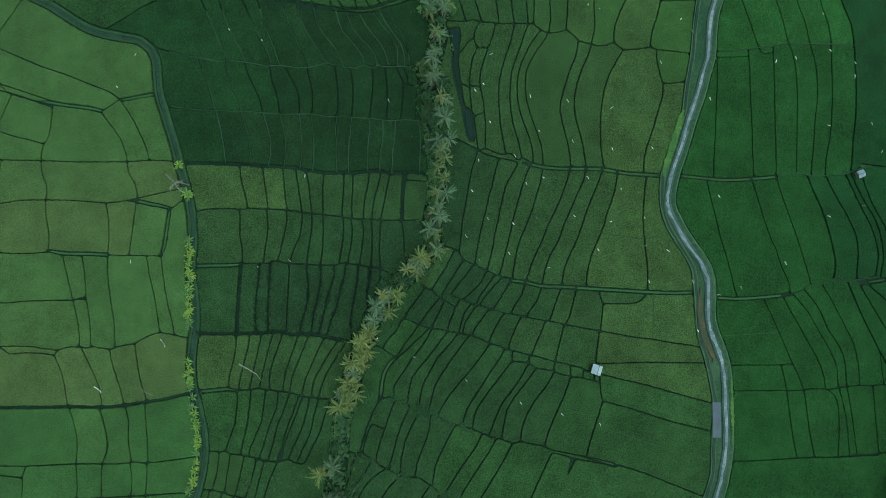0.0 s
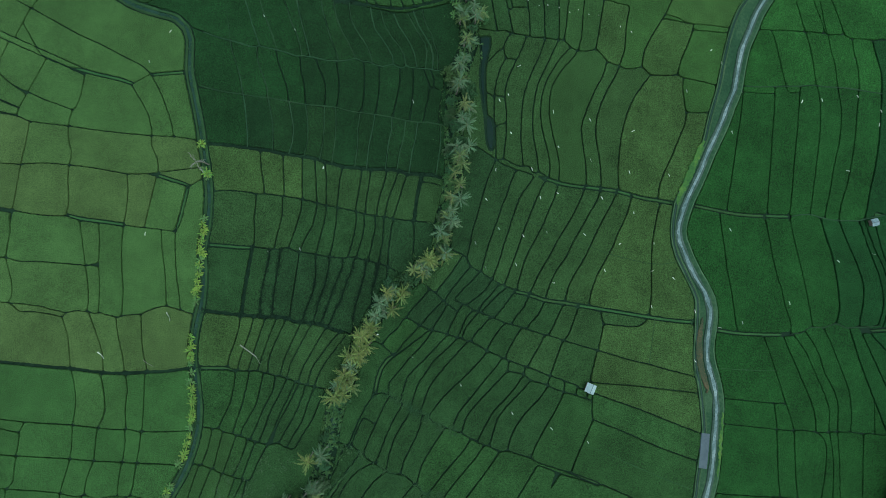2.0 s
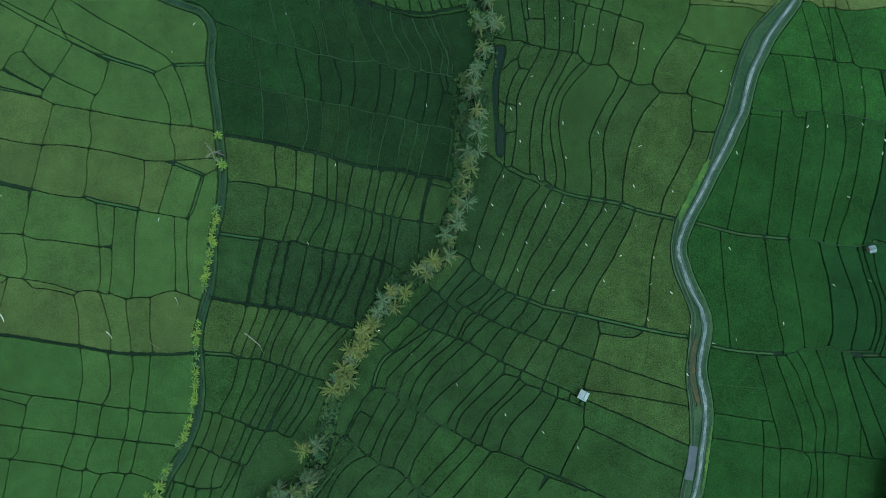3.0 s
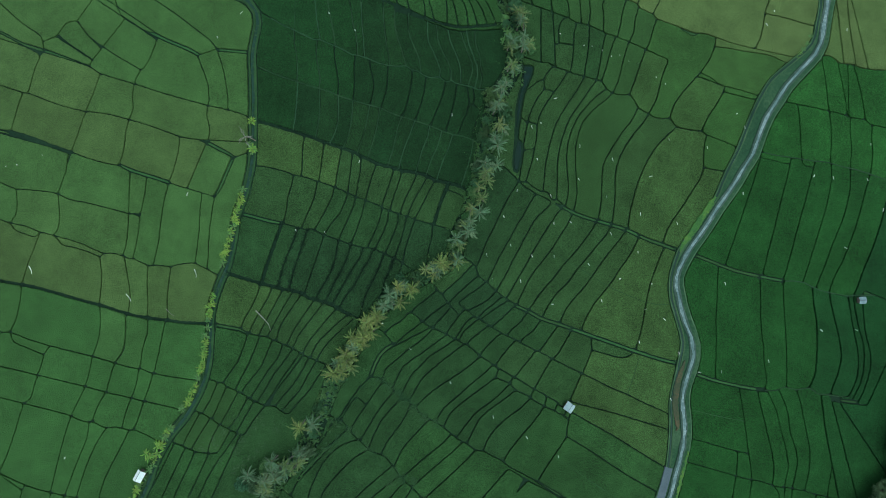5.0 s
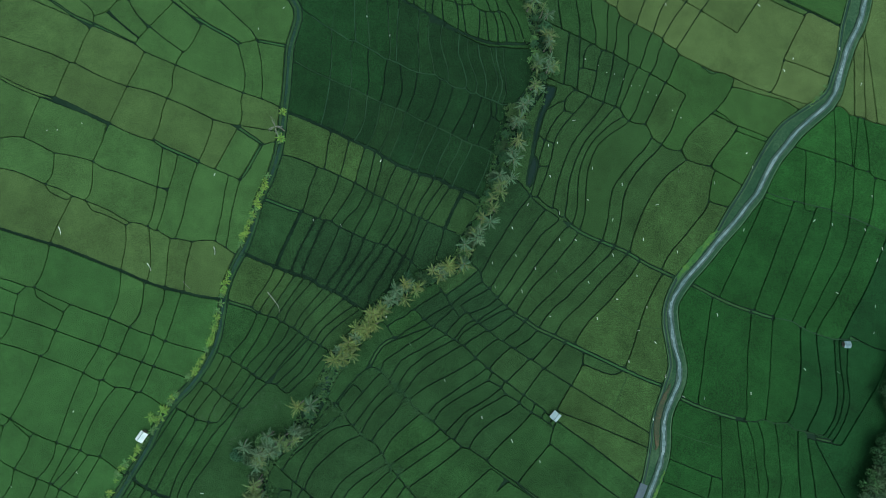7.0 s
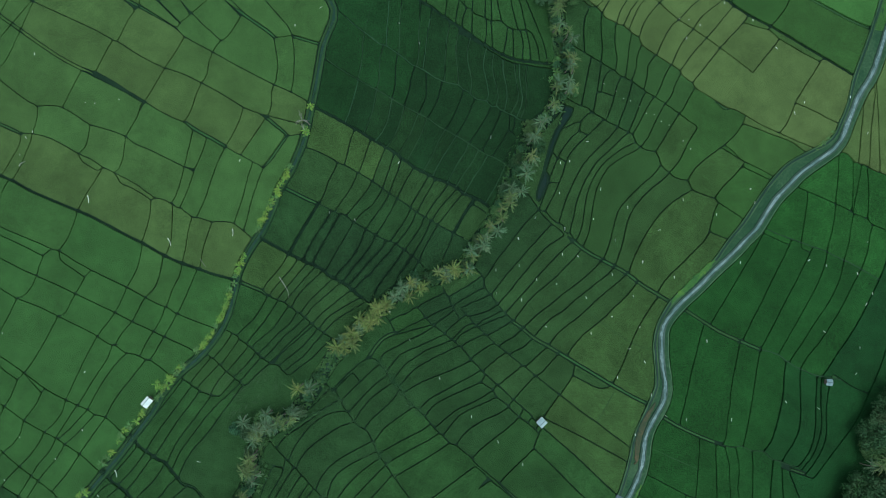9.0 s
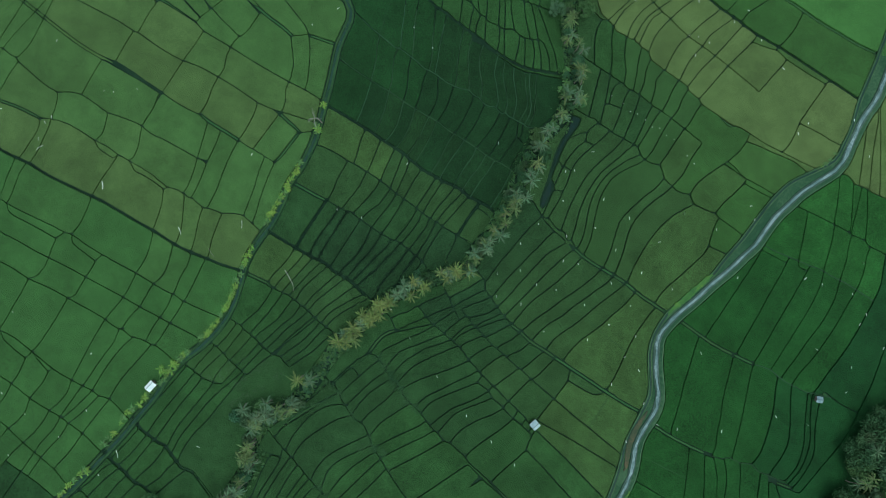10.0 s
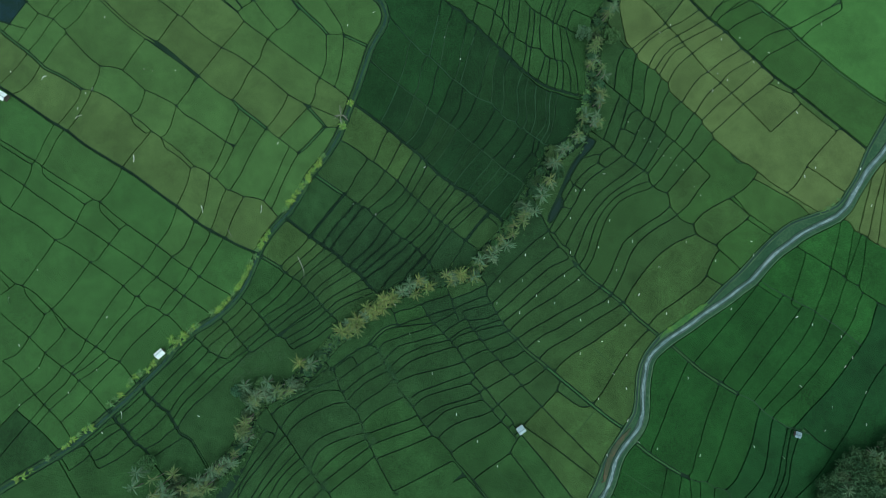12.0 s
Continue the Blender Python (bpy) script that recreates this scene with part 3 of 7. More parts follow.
bund(40.4, 51.6, 39.5, 48.7, 37.5, 44.2, 36.2, 39.7, 35.7, 35.3, 36.1, 31.7, 37.2, 28.1, 38.0, 24.5, 38.7, 19.2)
bund(48.6, 50.2, 47.1, 47.7, 45.0, 43.9, 43.7, 40.2, 42.9, 35.7, 42.5, 32.1, 42.5, 28.4, 42.6, 24.1, 43.3, 19.1)
bund(5.9, 40.7, 7.8, 40.2)
bund(9.0, 40.1, 11.7, 40.0)
bund(9.8, 32.1, 12.6, 33.4)
bund(5.7, 26.3, 8.2, 25.0, 11.0, 23.5, 12.1, 23.5, 13.3, 23.9, 15.5, 22.9, 17.9, 22.3, 19.0, 22.9, 20.2, 22.3, 20.9, 20.8, 22.2, 21.6, 23.4, 21.3, 24.5, 20.1)
bund(11.0, 23.3, 13.3, 22.3, 16.2, 21.5, 18.4, 21.2, 20.9, 20.6, 22.7, 20.3)
path(22.3, 20.4, 24.5, 20.0, 27.6, 19.3, 30.7, 19.0, 34.7, 19.0, 38.8, 19.0, 43.0, 18.9, 46.5, 18.3, 50.5, 17.8, 53.8, 17.7, 59.2, 17.3)
bund(11.0, 23.3, 9.7, 19.2, 8.9, 15.6, 8.3, 12.0, 7.8, 8.4, 7.0, 4.8, 6.8, 1.2, 6.4, -2.6)
bund(16.5, 21.5, 15.4, 18.1, 14.9, 15.2, 14.0, 12.3, 13.4, 9.4, 12.5, 5.8, 11.8, 2.9, 11.1, -0.6, 10.3, -5.8)
bund(21.3, 20.5, 20.0, 17.7, 18.3, 15.0, 17.6, 12.5, 16.9, 9.3, 16.1, 5.3, 15.3, 1.7, 14.6, -2.6, 13.3, -7.1)
bund(24.5, 20.0, 23.3, 17.2, 22.1, 13.5, 21.1, 9.9, 20.1, 6.3, 19.2, 2.0, 17.9, -3.1, 16.5, -8.5)
bund(27.6, 19.3, 27.0, 15.2, 26.2, 13.0, 25.0, 8.7, 23.6, 5.0, 21.9, 1.1, 20.6, -3.6, 19.8, -9.3)
bund(34.7, 19.0, 33.7, 15.6, 32.4, 12.0, 31.1, 9.0, 29.0, 4.7, 27.2, 0.3, 24.9, -4.8, 23.2, -10.0)
bund(38.8, 19.0, 38.0, 15.9, 36.4, 12.5, 34.7, 8.5, 33.0, 4.9, 31.5, 0.5, 29.4, -3.1, 28.1, -6.7, 27.3, -10.8)
bund(43.0, 18.9, 42.1, 16.1, 40.5, 12.5, 39.0, 8.8, 37.7, 4.9, 36.2, 0.8, 34.1, -3.6, 32.7, -7.5, 32.3, -11.0)
bund(46.8, 18.3, 46.2, 14.2, 45.3, 11.0, 44.0, 7.7, 43.3, 4.8, 41.7, 1.1, 39.9, -3.2, 38.8, -7.5, 38.5, -11.3)
bund(54.3, 17.6, 53.8, 14.0, 53.5, 11.1, 53.2, 7.5, 53.4, 1.8, 53.9, -3.1, 54.2, -8.1, 54.1, -12.2)
furrow(6.0, 11.1, 8.2, 11.1, 11.1, 10.6, 14.7, 9.8, 16.9, 9.3, 20.4, 8.8, 24.0, 7.8, 27.6, 6.8, 31.3, 5.6, 34.9, 4.7, 38.5, 3.6, 42.8, 2.5, 48.5, 1.7, 52.8, 1.3, 56.4, 1.5, 60.2, 2.6)
bund(2.5, -0.9, 4.4, -1.5, 5.7, -1.9, 6.5, -3.0, 7.4, -4.5, 9.8, -5.5, 13.5, -7.3, 16.8, -8.6, 19.5, -9.3)
path(19.2, -9.5, 22.9, -10.0, 27.2, -11.0, 32.3, -11.1, 38.4, -11.5, 46.2, -11.9, 53.8, -12.3, 60.5, -12.5, 66.6, -12.3)
bund(-4.0, -9.9, -2.2, -11.4, -0.2, -12.5, 1.3, -13.8, 2.8, -14.7)
bund(3.9, -13.3, 7.5, -14.5, 9.7, -15.5, 11.8, -16.0, 14.7, -16.9, 18.9, -18.0, 21.8, -18.3, 23.9, -18.9, 26.7, -19.4, 30.3, -19.9, 32.9, -20.5, 36.7, -21.2, 41.7, -22.1, 46.7, -22.9, 50.9, -23.7, 55.2, -24.1, 59.5, -24.9, 68.0, -26.0)
bund(5.4, -1.8, 4.1, -4.1, 2.9, -6.7, 0.9, -9.7, -0.6, -12.3)
bund(7.5, -4.5, 5.7, -7.3, 3.8, -10.2, 2.2, -13.1, 1.9, -14.1)
bund(10.0, -5.6, 8.6, -7.8, 6.6, -10.0, 4.2, -13.4)
bund(13.2, -7.3, 12.2, -9.7, 10.2, -11.9, 8.6, -13.4, 7.5, -14.5)
bund(15.3, -8.1, 13.4, -11.1, 11.7, -13.3, 10.7, -15.7)
bund(17.2, -8.9, 14.8, -11.4, 12.7, -13.9, 11.4, -16.1)
bund(19.4, -9.5, 17.9, -12.2, 16.6, -14.4, 14.8, -16.9)
bund(23.1, -10.0, 22.1, -13.4, 20.5, -15.6, 19.4, -18.0)
bund(27.2, -11.0, 26.1, -14.6, 24.5, -16.7, 23.2, -18.8)
bund(32.2, -11.1, 31.0, -14.3, 29.9, -17.8, 29.0, -19.7)
bund(36.0, -11.3, 35.0, -15.5, 34.1, -19.0, 33.1, -20.6)
bund(41.7, -11.7, 42.3, -14.4, 42.7, -15.3, 42.5, -17.9, 42.0, -22.1)
bund(42.7, -15.3, 46.4, -15.3, 50.6, -15.2, 52.4, -14.5, 53.4, -13.5, 53.5, -12.5)
furrow(55.6, -12.4, 55.5, -17.1, 55.2, -24.1)
bund(-9.7, -18.6, -7.6, -19.3, -5.5, -19.8, -4.0, -20.7, -1.9, -21.4, -0.5, -21.6, 3.7, -22.3, 6.6, -22.9, 10.1, -23.5, 12.7, -24.6, 14.1, -25.4, 16.5, -25.9, 18.7, -26.8, 22.2, -27.7, 24.4, -28.2, 27.2, -28.8, 30.0, -29.7, 32.9, -30.2, 35.7, -31.0, 40.2, -31.7)
bund(-2.2, -11.4, -4.1, -14.4, -6.7, -17.8, -7.3, -19.5)
bund(1.5, -14.0, -0.1, -16.0, -2.1, -18.5, -3.5, -20.9)
bund(2.6, -14.7, 2.0, -16.6, 0.4, -19.5, -0.4, -21.6)
bund(6.5, -14.2, 5.3, -17.1, 4.0, -20.0, 3.5, -22.4)
bund(9.4, -15.5, 7.7, -17.7, 6.9, -20.5, 6.2, -22.9)
bund(10.8, -15.8, 9.1, -18.3, 7.8, -20.4, 7.3, -23.0)
bund(14.0, -16.8, 12.0, -19.5, 10.3, -21.7, 9.8, -23.4)
bund(17.8, -17.8, 16.2, -20.0, 14.7, -22.9, 13.8, -25.3)
bund(22.1, -18.4, 20.8, -21.1, 19.5, -24.0, 18.7, -26.8)
bund(28.2, -19.6, 26.9, -22.9, 25.6, -25.7, 24.6, -28.1)
bund(32.9, -20.5, 31.9, -24.0, 31.1, -27.5, 30.5, -29.8)
bund(41.8, -22.1, 41.4, -24.9, 40.7, -29.8, 40.5, -31.7)
bund(19.7, -27.3, 19.7, -29.7, 23.7, -30.0, 25.6, -31.4, 29.4, -31.9, 31.6, -32.8, 34.4, -33.4, 37.2, -33.8, 41.8, -34.8)
bund(24.1, -28.2, 23.9, -30.0)
bund(30.5, -29.8, 30.1, -32.1)
bund(34.3, -30.7, 34.4, -33.4)
bund(37.7, -31.5, 37.4, -33.8)
bund(-12.9, -39.2, -10.6, -38.5, -9.2, -39.0, -7.8, -39.6, -5.6, -40.7, -3.5, -41.7, -1.4, -42.3, 0.8, -43.1, 2.2, -44.4, 5.0, -45.1, 7.8, -45.8, 9.7, -46.4, 12.1, -47.3, 14.2, -48.2, 17.0, -48.8, 19.1, -49.6, 20.5, -49.8, 21.9, -49.4, 24.0, -49.9, 27.5, -50.5, 29.6, -51.5, 31.8, -51.9, 35.3, -52.6, 38.1, -53.2, 42.3, -54.0, 49.4, -56.1, 53.6, -57.4)
bund(29.4, -52.0, 32.5, -52.7, 34.6, -53.4, 38.1, -54.1, 41.6, -54.7, 45.8, -55.6, 49.4, -57.0)
bund(-7.6, -19.3, -9.5, -22.8, -10.8, -23.8, -11.8, -25.3, -12.7, -26.8)
bund(-15.6, -25.5, -12.7, -26.6, -10.6, -28.1, -9.1, -29.0)
path(-8.9, -28.5, -10.7, -30.2, -12.1, -32.6, -12.7, -35.4, -12.9, -39.5)
bund(-3.7, -20.8, -5.3, -23.2, -7.2, -25.7, -8.9, -28.5)
bund(-0.2, -21.6, -1.7, -24.4, -3.4, -26.9, -5.3, -29.1, -7.2, -32.3, -9.7, -35.9, -9.6, -38.8)
bund(3.7, -22.3, 1.1, -25.7, -1.2, -28.8, -3.4, -31.4, -5.3, -33.9, -6.3, -40.2)
bund(6.2, -22.9, 3.9, -25.9, 0.9, -29.1, -0.6, -32.0, -2.5, -35.5, -3.5, -41.4)
bund(9.0, -23.4, 6.8, -26.3, 4.8, -28.9, 2.9, -31.8, 0.7, -35.3, -1.1, -42.3)
bund(14.1, -25.4, 12.2, -28.3, 9.2, -32.1, 5.2, -36.7, 2.7, -40.3, 1.0, -43.4)
bund(18.0, -26.6, 16.7, -29.0, 14.5, -32.1, 11.5, -36.8, 8.3, -41.8, 7.4, -45.7)
bund(19.7, -29.7, 17.6, -32.4, 14.3, -36.7, 11.7, -40.2, 10.4, -42.6, 9.8, -46.4)
bund(23.9, -30.0, 22.5, -32.8, 19.9, -36.7, 17.2, -40.0, 15.4, -44.2, 13.9, -48.1)
bund(25.8, -31.4, 23.3, -34.8, 20.4, -38.4, 18.3, -42.0, 17.8, -44.7, 17.0, -48.8)
bund(30.2, -32.3, 28.2, -36.0, 25.6, -39.1, 23.6, -42.4, 22.0, -46.6, 21.8, -49.6)
bund(34.4, -33.4, 33.2, -37.1, 31.3, -41.3, 29.4, -45.5, 27.7, -50.5)
bund(41.3, -30.3, 46.9, -30.1, 54.0, -29.9, 61.1, -30.0, 68.4, -30.0)
bund(41.4, -32.7, 47.1, -34.1, 54.2, -35.7, 61.3, -37.7, 69.9, -40.0)
bund(41.8, -34.8, 41.9, -37.3, 42.4, -39.4, 41.4, -42.8, 39.9, -47.0, 39.0, -49.8, 38.2, -53.2)
bund(42.4, -39.5, 45.2, -40.2, 48.8, -41.1, 54.5, -42.9, 61.6, -45.0, 69.7, -46.9)
furrow(40.5, -45.6, 42.3, -46.2, 47.6, -47.7, 54.7, -50.0, 61.8, -52.1, 69.6, -54.1)
bund(-21.5, -51.7, -19.4, -52.2, -17.3, -52.3, -15.2, -53.4, -13.7, -54.4, -12.3, -55.5, -10.2, -56.3, -8.8, -57.2, -7.3, -57.8, -5.3, -58.1, -3.2, -58.2)
ditch(-13.0, -39.7, -14.5, -42.3, -15.7, -45.7, -16.8, -49.2, -17.6, -52.3)
bund(-9.2, -39.0, -10.4, -42.1, -11.5, -45.5, -12.7, -49.0, -13.8, -53.1, -14.2, -54.3)
bund(-15.0, -45.2, -12.9, -45.9, -11.8, -46.5)
bund(-5.6, -40.7, -7.1, -43.9, -8.6, -48.1, -9.7, -52.2, -10.7, -56.1)
bund(-3.1, -41.7, -5.3, -45.9, -6.8, -49.4, -7.6, -53.5, -7.9, -57.5)
bund(-0.4, -42.9, -1.1, -47.7, -2.5, -51.2, -3.7, -54.6, -4.3, -58.3)
bund(5.7, -45.3, 3.8, -48.8, 2.0, -52.3, 0.8, -55.1, 0.1, -60.0)
bund(12.4, -47.3, 10.9, -50.5, 8.3, -54.0, 6.4, -56.8, 4.5, -59.8)
bund(15.9, -48.6, 13.7, -52.4, 11.8, -55.2, 9.0, -59.5)
bund(19.8, -49.7, 18.6, -52.2, 16.7, -55.6, 14.4, -59.3)
bund(29.7, -51.9, 28.4, -54.4, 26.1, -58.7)
bund(34.6, -53.4, 34.1, -58.3)
bund(-18.3, -40.6, -19.9, -44.6, -21.2, -48.7, -21.5, -51.7)
bund(-18.7, -52.3, -19.8, -55.4, -20.8, -61.0)
bund(-14.7, -53.8, -16.3, -56.6, -18.5, -60.9)
# east of road
bund(75.8, 65.7, 79.2, 65.9, 82.9, 66.2, 87.3, 66.5, 91.7, 66.7, 94.7, 66.5, 98.4, 67.0, 100.7, 66.1, 104.4, 66.5, 106.6, 66.2, 108.8, 67.1, 112.2, 67.1)
bund(79.3, 67.7, 79.3, 65.9)
bund(88.0, 68.3, 88.3, 66.5)
bund(92.9, 68.6, 93.2, 66.7)
bund(98.4, 69.0, 98.4, 67.0)
bund(104.9, 69.4, 105.0, 66.6)
bund(109.1, 69.7, 108.8, 67.1)
bund(79.3, 65.9, 80.7, 62.6, 82.0, 58.9, 83.5, 53.8, 84.4, 51.3)
bund(88.3, 66.5, 89.6, 63.2, 90.9, 58.8, 92.0, 53.6, 92.8, 51.4, 93.6, 48.5, 94.1, 44.1, 94.2, 39.0, 93.9, 31.6, 93.6, 24.3, 93.3, 18.5)
bund(94.3, 66.6, 95.2, 62.8, 96.8, 58.4, 97.6, 54.0, 98.3, 51.1, 99.2, 48.1, 99.6, 42.3, 99.4, 37.8, 98.6, 31.9, 97.9, 24.6, 97.1, 18.0)
bund(100.7, 66.1, 101.5, 62.5, 103.0, 58.1, 103.5, 54.4, 103.5, 46.9, 103.5, 39.6, 103.0, 32.9, 102.4, 27.8, 101.1, 21.9, 100.9, 17.9)
bund(106.1, 66.4, 107.4, 62.1, 108.9, 58.5, 109.5, 54.0, 109.7, 47.3, 109.7, 39.9, 109.3, 33.3, 108.4, 26.7, 107.6, 18.8)
bund(108.8, 67.1, 111.1, 62.3, 112.3, 59.7)
bund(112.6, 41.6, 111.8, 37.1, 111.2, 31.2, 110.3, 25.3, 109.9, 19.8)
ridge(73.7, 50.2, 77.4, 50.4, 81.0, 51.0, 84.7, 51.5, 87.6, 51.8, 92.0, 52.6, 95.0, 52.5, 99.4, 52.8, 103.1, 52.7, 106.8, 52.5, 112.4, 52.3)
bund(73.0, 48.7, 77.4, 48.8, 81.4, 49.1)
bund(84.4, 51.3, 85.0, 49.9, 88.1, 50.0)
bund(81.5, 51.0, 81.8, 45.5, 81.8, 38.2, 82.0, 30.9, 82.0, 23.6, 82.2, 17.0)
bund(88.1, 51.9, 88.2, 46.0, 88.2, 38.6, 88.1, 32.0, 88.1, 25.4, 88.0, 17.5)
bund(73.3, 50.2, 73.2, 42.8, 72.9, 37.6, 72.5, 31.0, 72.1, 24.5, 71.6, 16.8)
path(63.8, 17.3, 68.1, 17.0, 71.0, 16.7, 73.9, 16.5, 78.3, 16.6, 81.9, 16.9, 85.5, 17.2, 88.4, 17.5)
ridge(88.4, 17.5, 90.6, 18.2, 93.5, 18.6, 95.7, 18.2, 98.6, 17.8, 103.0, 18.1, 105.9, 18.4, 108.8, 19.4, 112.9, 20.7)
bund(69.9, 16.8, 70.7, 12.1, 71.9, 7.2, 73.0, 2.2, 74.2, -2.0, 75.5, -6.9, 76.4, -11.1, 77.1, -13.8)
bund(81.5, 16.9, 83.0, 12.1, 84.3, 7.2, 85.9, 2.2, 87.4, -1.2, 88.6, -5.4, 90.5, -9.6, 90.8, -12.5)
bund(88.0, 17.5, 89.2, 13.2, 90.8, 8.3, 92.5, 3.3, 94.2, -2.3, 95.4, -6.5, 96.2, -10.2)
bund(96.0, 18.1, 97.6, 13.7, 99.5, 9.5, 101.0, 4.5, 102.3, -1.1, 102.8, -4.6, 102.1, -8.9)
bund(100.8, 17.9, 102.3, 14.7, 104.5, 10.5, 106.8, 6.3, 108.6, 1.4, 108.7, -2.2, 108.0, -8.9)
bund(118.7, 54.2, 118.9, 44.7, 121.1, 30.8, 121.8, 20.9, 122.1, 12.3, 120.8, 4.0)
bund(106.0, 18.6, 107.4, 15.4, 109.4, 10.8, 112.0, 5.6, 113.6, 0.8, 114.0, -2.7, 113.0, -8.0)
bund(107.4, 18.9, 108.9, 15.3, 111.1, 10.8, 113.6, 6.5, 114.9, 1.6, 115.3, -3.3, 114.2, -8.3)
bund(109.9, 19.9, 111.1, 15.6, 113.2, 10.1, 115.9, 5.0, 116.9, 0.3, 116.5, -5.7, 115.5, -10.8)
bund(112.9, 20.8, 116.3, 20.4, 121.8, 20.9)
bund(114.1, 50.7, 114.3, 42.9, 114.2, 36.1, 115.1, 28.4, 115.9, 21.1, 116.7, 14.9, 118.1, 8.1, 118.9, 2.9)
path(72.5, -13.7, 76.2, -13.9, 79.8, -13.8, 83.4, -13.5, 87.7, -13.1, 90.8, -12.5)
ridge(90.8, -12.5, 93.4, -12.0, 95.5, -10.3, 99.1, -10.1, 100.5, -9.3, 102.3, -8.6, 104.9, -9.5, 107.7, -8.9, 110.6, -8.5, 113.2, -8.0)
bund(83.8, -13.5, 85.6, -17.6, 87.1, -21.0, 88.6, -24.5, 90.2, -28.6, 92.1, -32.6, 93.5, -36.7)
bund(88.7, -12.9, 90.6, -16.6, 92.9, -20.7, 95.1, -24.8, 97.3, -28.9, 98.8, -33.0, 99.2, -36.4)
bund(91.4, -12.5, 94.2, -15.7, 96.4, -19.1, 98.6, -23.2, 100.9, -27.3, 102.2, -30.7, 102.4, -36.1)
bund(94.4, -11.5, 97.3, -14.9, 98.8, -17.6, 100.0, -21.0, 102.2, -24.4, 104.2, -28.5, 104.6, -35.9)
bund(99.1, -10.1, 101.0, -13.2, 103.1, -17.4, 105.1, -21.5, 106.9, -25.6, 107.8, -30.4, 107.9, -35.6)
bund(105.6, -9.3, 107.1, -12.9, 109.0, -17.7, 111.6, -23.2, 113.5, -27.1)
bund(108.2, -8.9, 110.7, -13.4, 113.4, -18.2)
bund(110.6, -8.5, 111.8, -10.8, 113.3, -12.1)
furrow(73.6, -23.2, 80.7, -22.8, 87.6, -22.1)
bund(73.8, -30.7, 79.5, -30.5, 85.2, -30.5, 90.9, -30.2)
bund(87.9, -30.4, 88.6, -33.5, 89.1, -37.0)
bund(75.4, -37.0, 81.1, -36.9, 86.8, -36.9, 92.5, -36.8, 96.7, -36.3, 99.6, -36.6, 103.9, -35.9, 108.2, -35.6, 113.6, -35.8)
bund(89.2, -36.9, 89.6, -41.1, 90.1, -45.2, 90.6, -49.3, 91.4, -53.6)
bund(93.6, -36.7, 94.2, -42.2, 94.7, -46.3, 95.3, -50.4, 95.8, -53.4)
bund(99.3, -36.4, 101.3, -37.7, 102.2, -40.4, 102.3, -46.0, 102.0, -50.1, 101.8, -53.4)
bund(102.6, -36.1, 103.5, -39.7, 104.3, -44.5, 104.7, -53.1)
bund(104.7, -35.9, 105.5, -41.7, 106.0, -45.8, 106.4, -50.6, 106.7, -53.0)
bund(111.4, -35.8, 111.9, -45.5, 112.4, -53.0)
bund(75.9, -54.4, 90.0, -53.7, 95.7, -53.4, 102.0, -53.4, 107.0, -53.0, 113.8, -53.1)
bund(92.8, -53.6, 94.3, -55.9)
bund(96.1, -53.4, 97.1, -55.8)
bund(101.8, -53.4, 102.5, -55.5)
bund(105.2, -53.1, 106.3, -55.4)
# west
bund(-168.9, -17.6, -163.7, -18.2, -158.9, -16.8, -156.1, -17.3, -153.8, -17.2, -152.4, -18.0, -149.2, -18.5, -144.2, -19.4, -139.8, -19.9, -136.9, -19.8, -134.2, -18.1, -130.0, -16.6, -124.5, -16.9, -120.1, -17.3, -116.7, -16.5, -111.6, -15.6, -109.0, -15.3, -105.5, -16.0, -101.2, -15.5, -95.6, -15.3, -88.8, -15.1)
bund(-152.7, -18.3, -152.9, -21.9, -152.6, -26.3, -152.8, -30.8)
bund(-136.8, -19.9, -135.3, -22.8, -134.6, -25.7, -134.1, -27.9)
bund(-152.8, -4.9, -152.4, -9.9, -152.7, -14.1, -153.6, -17.1)
bund(-157.6, -7.9, -158.5, -12.7, -158.9, -16.8, -158.8, -19.9, -158.5, -24.8, -158.9, -30.2)
bund(-161.3, -10.6, -161.3, -15.2, -161.0, -17.4)
bund(-164.0, -18.4, -163.8, -24.1, -163.5, -29.6)
path(-170.9, -30.2, -164.8, -30.4, -158.8, -30.4, -153.2, -30.9, -151.1, -31.2, -144.9, -30.0, -137.1, -29.4)
bund(-137.1, -29.4, -134.6, -28.0, -131.8, -27.1, -127.7, -26.4, -123.0, -26.4, -118.9, -26.6, -115.0, -26.2, -110.4, -26.7, -107.7, -26.5, -106.6, -26.6, -102.0, -26.4, -98.5, -26.5, -94.6, -27.1, -92.0, -27.4, -89.2, -26.5, -86.9, -26.6, -84.8, -26.9, -83.6, -26.4, -80.8, -27.0, -79.1, -27.1, -76.7, -26.3, -73.7, -25.8, -70.5, -23.9, -67.8, -23.0, -64.6, -23.4, -63.4, -23.6, -61.2, -24.2, -58.6, -24.6)
bund(-118.8, -26.7, -117.0, -28.1, -113.3, -28.4, -111.0, -28.3, -110.4, -26.7)
bund(-120.1, -17.3, -118.7, -20.9, -118.0, -23.8, -118.8, -26.7)
bund(-108.9, -15.5, -107.6, -18.4, -106.4, -21.4, -105.8, -24.6, -106.6, -26.6)
bund(-130.5, -4.2, -130.5, -7.8, -130.3, -12.6, -130.0, -16.6)
path(-150.0, -2.4, -143.3, -3.2, -136.7, -3.7, -130.2, -3.6)
path(-129.9, -3.4, -126.2, -2.8, -121.5, -2.8, -116.5, -3.2, -109.2, -3.6)
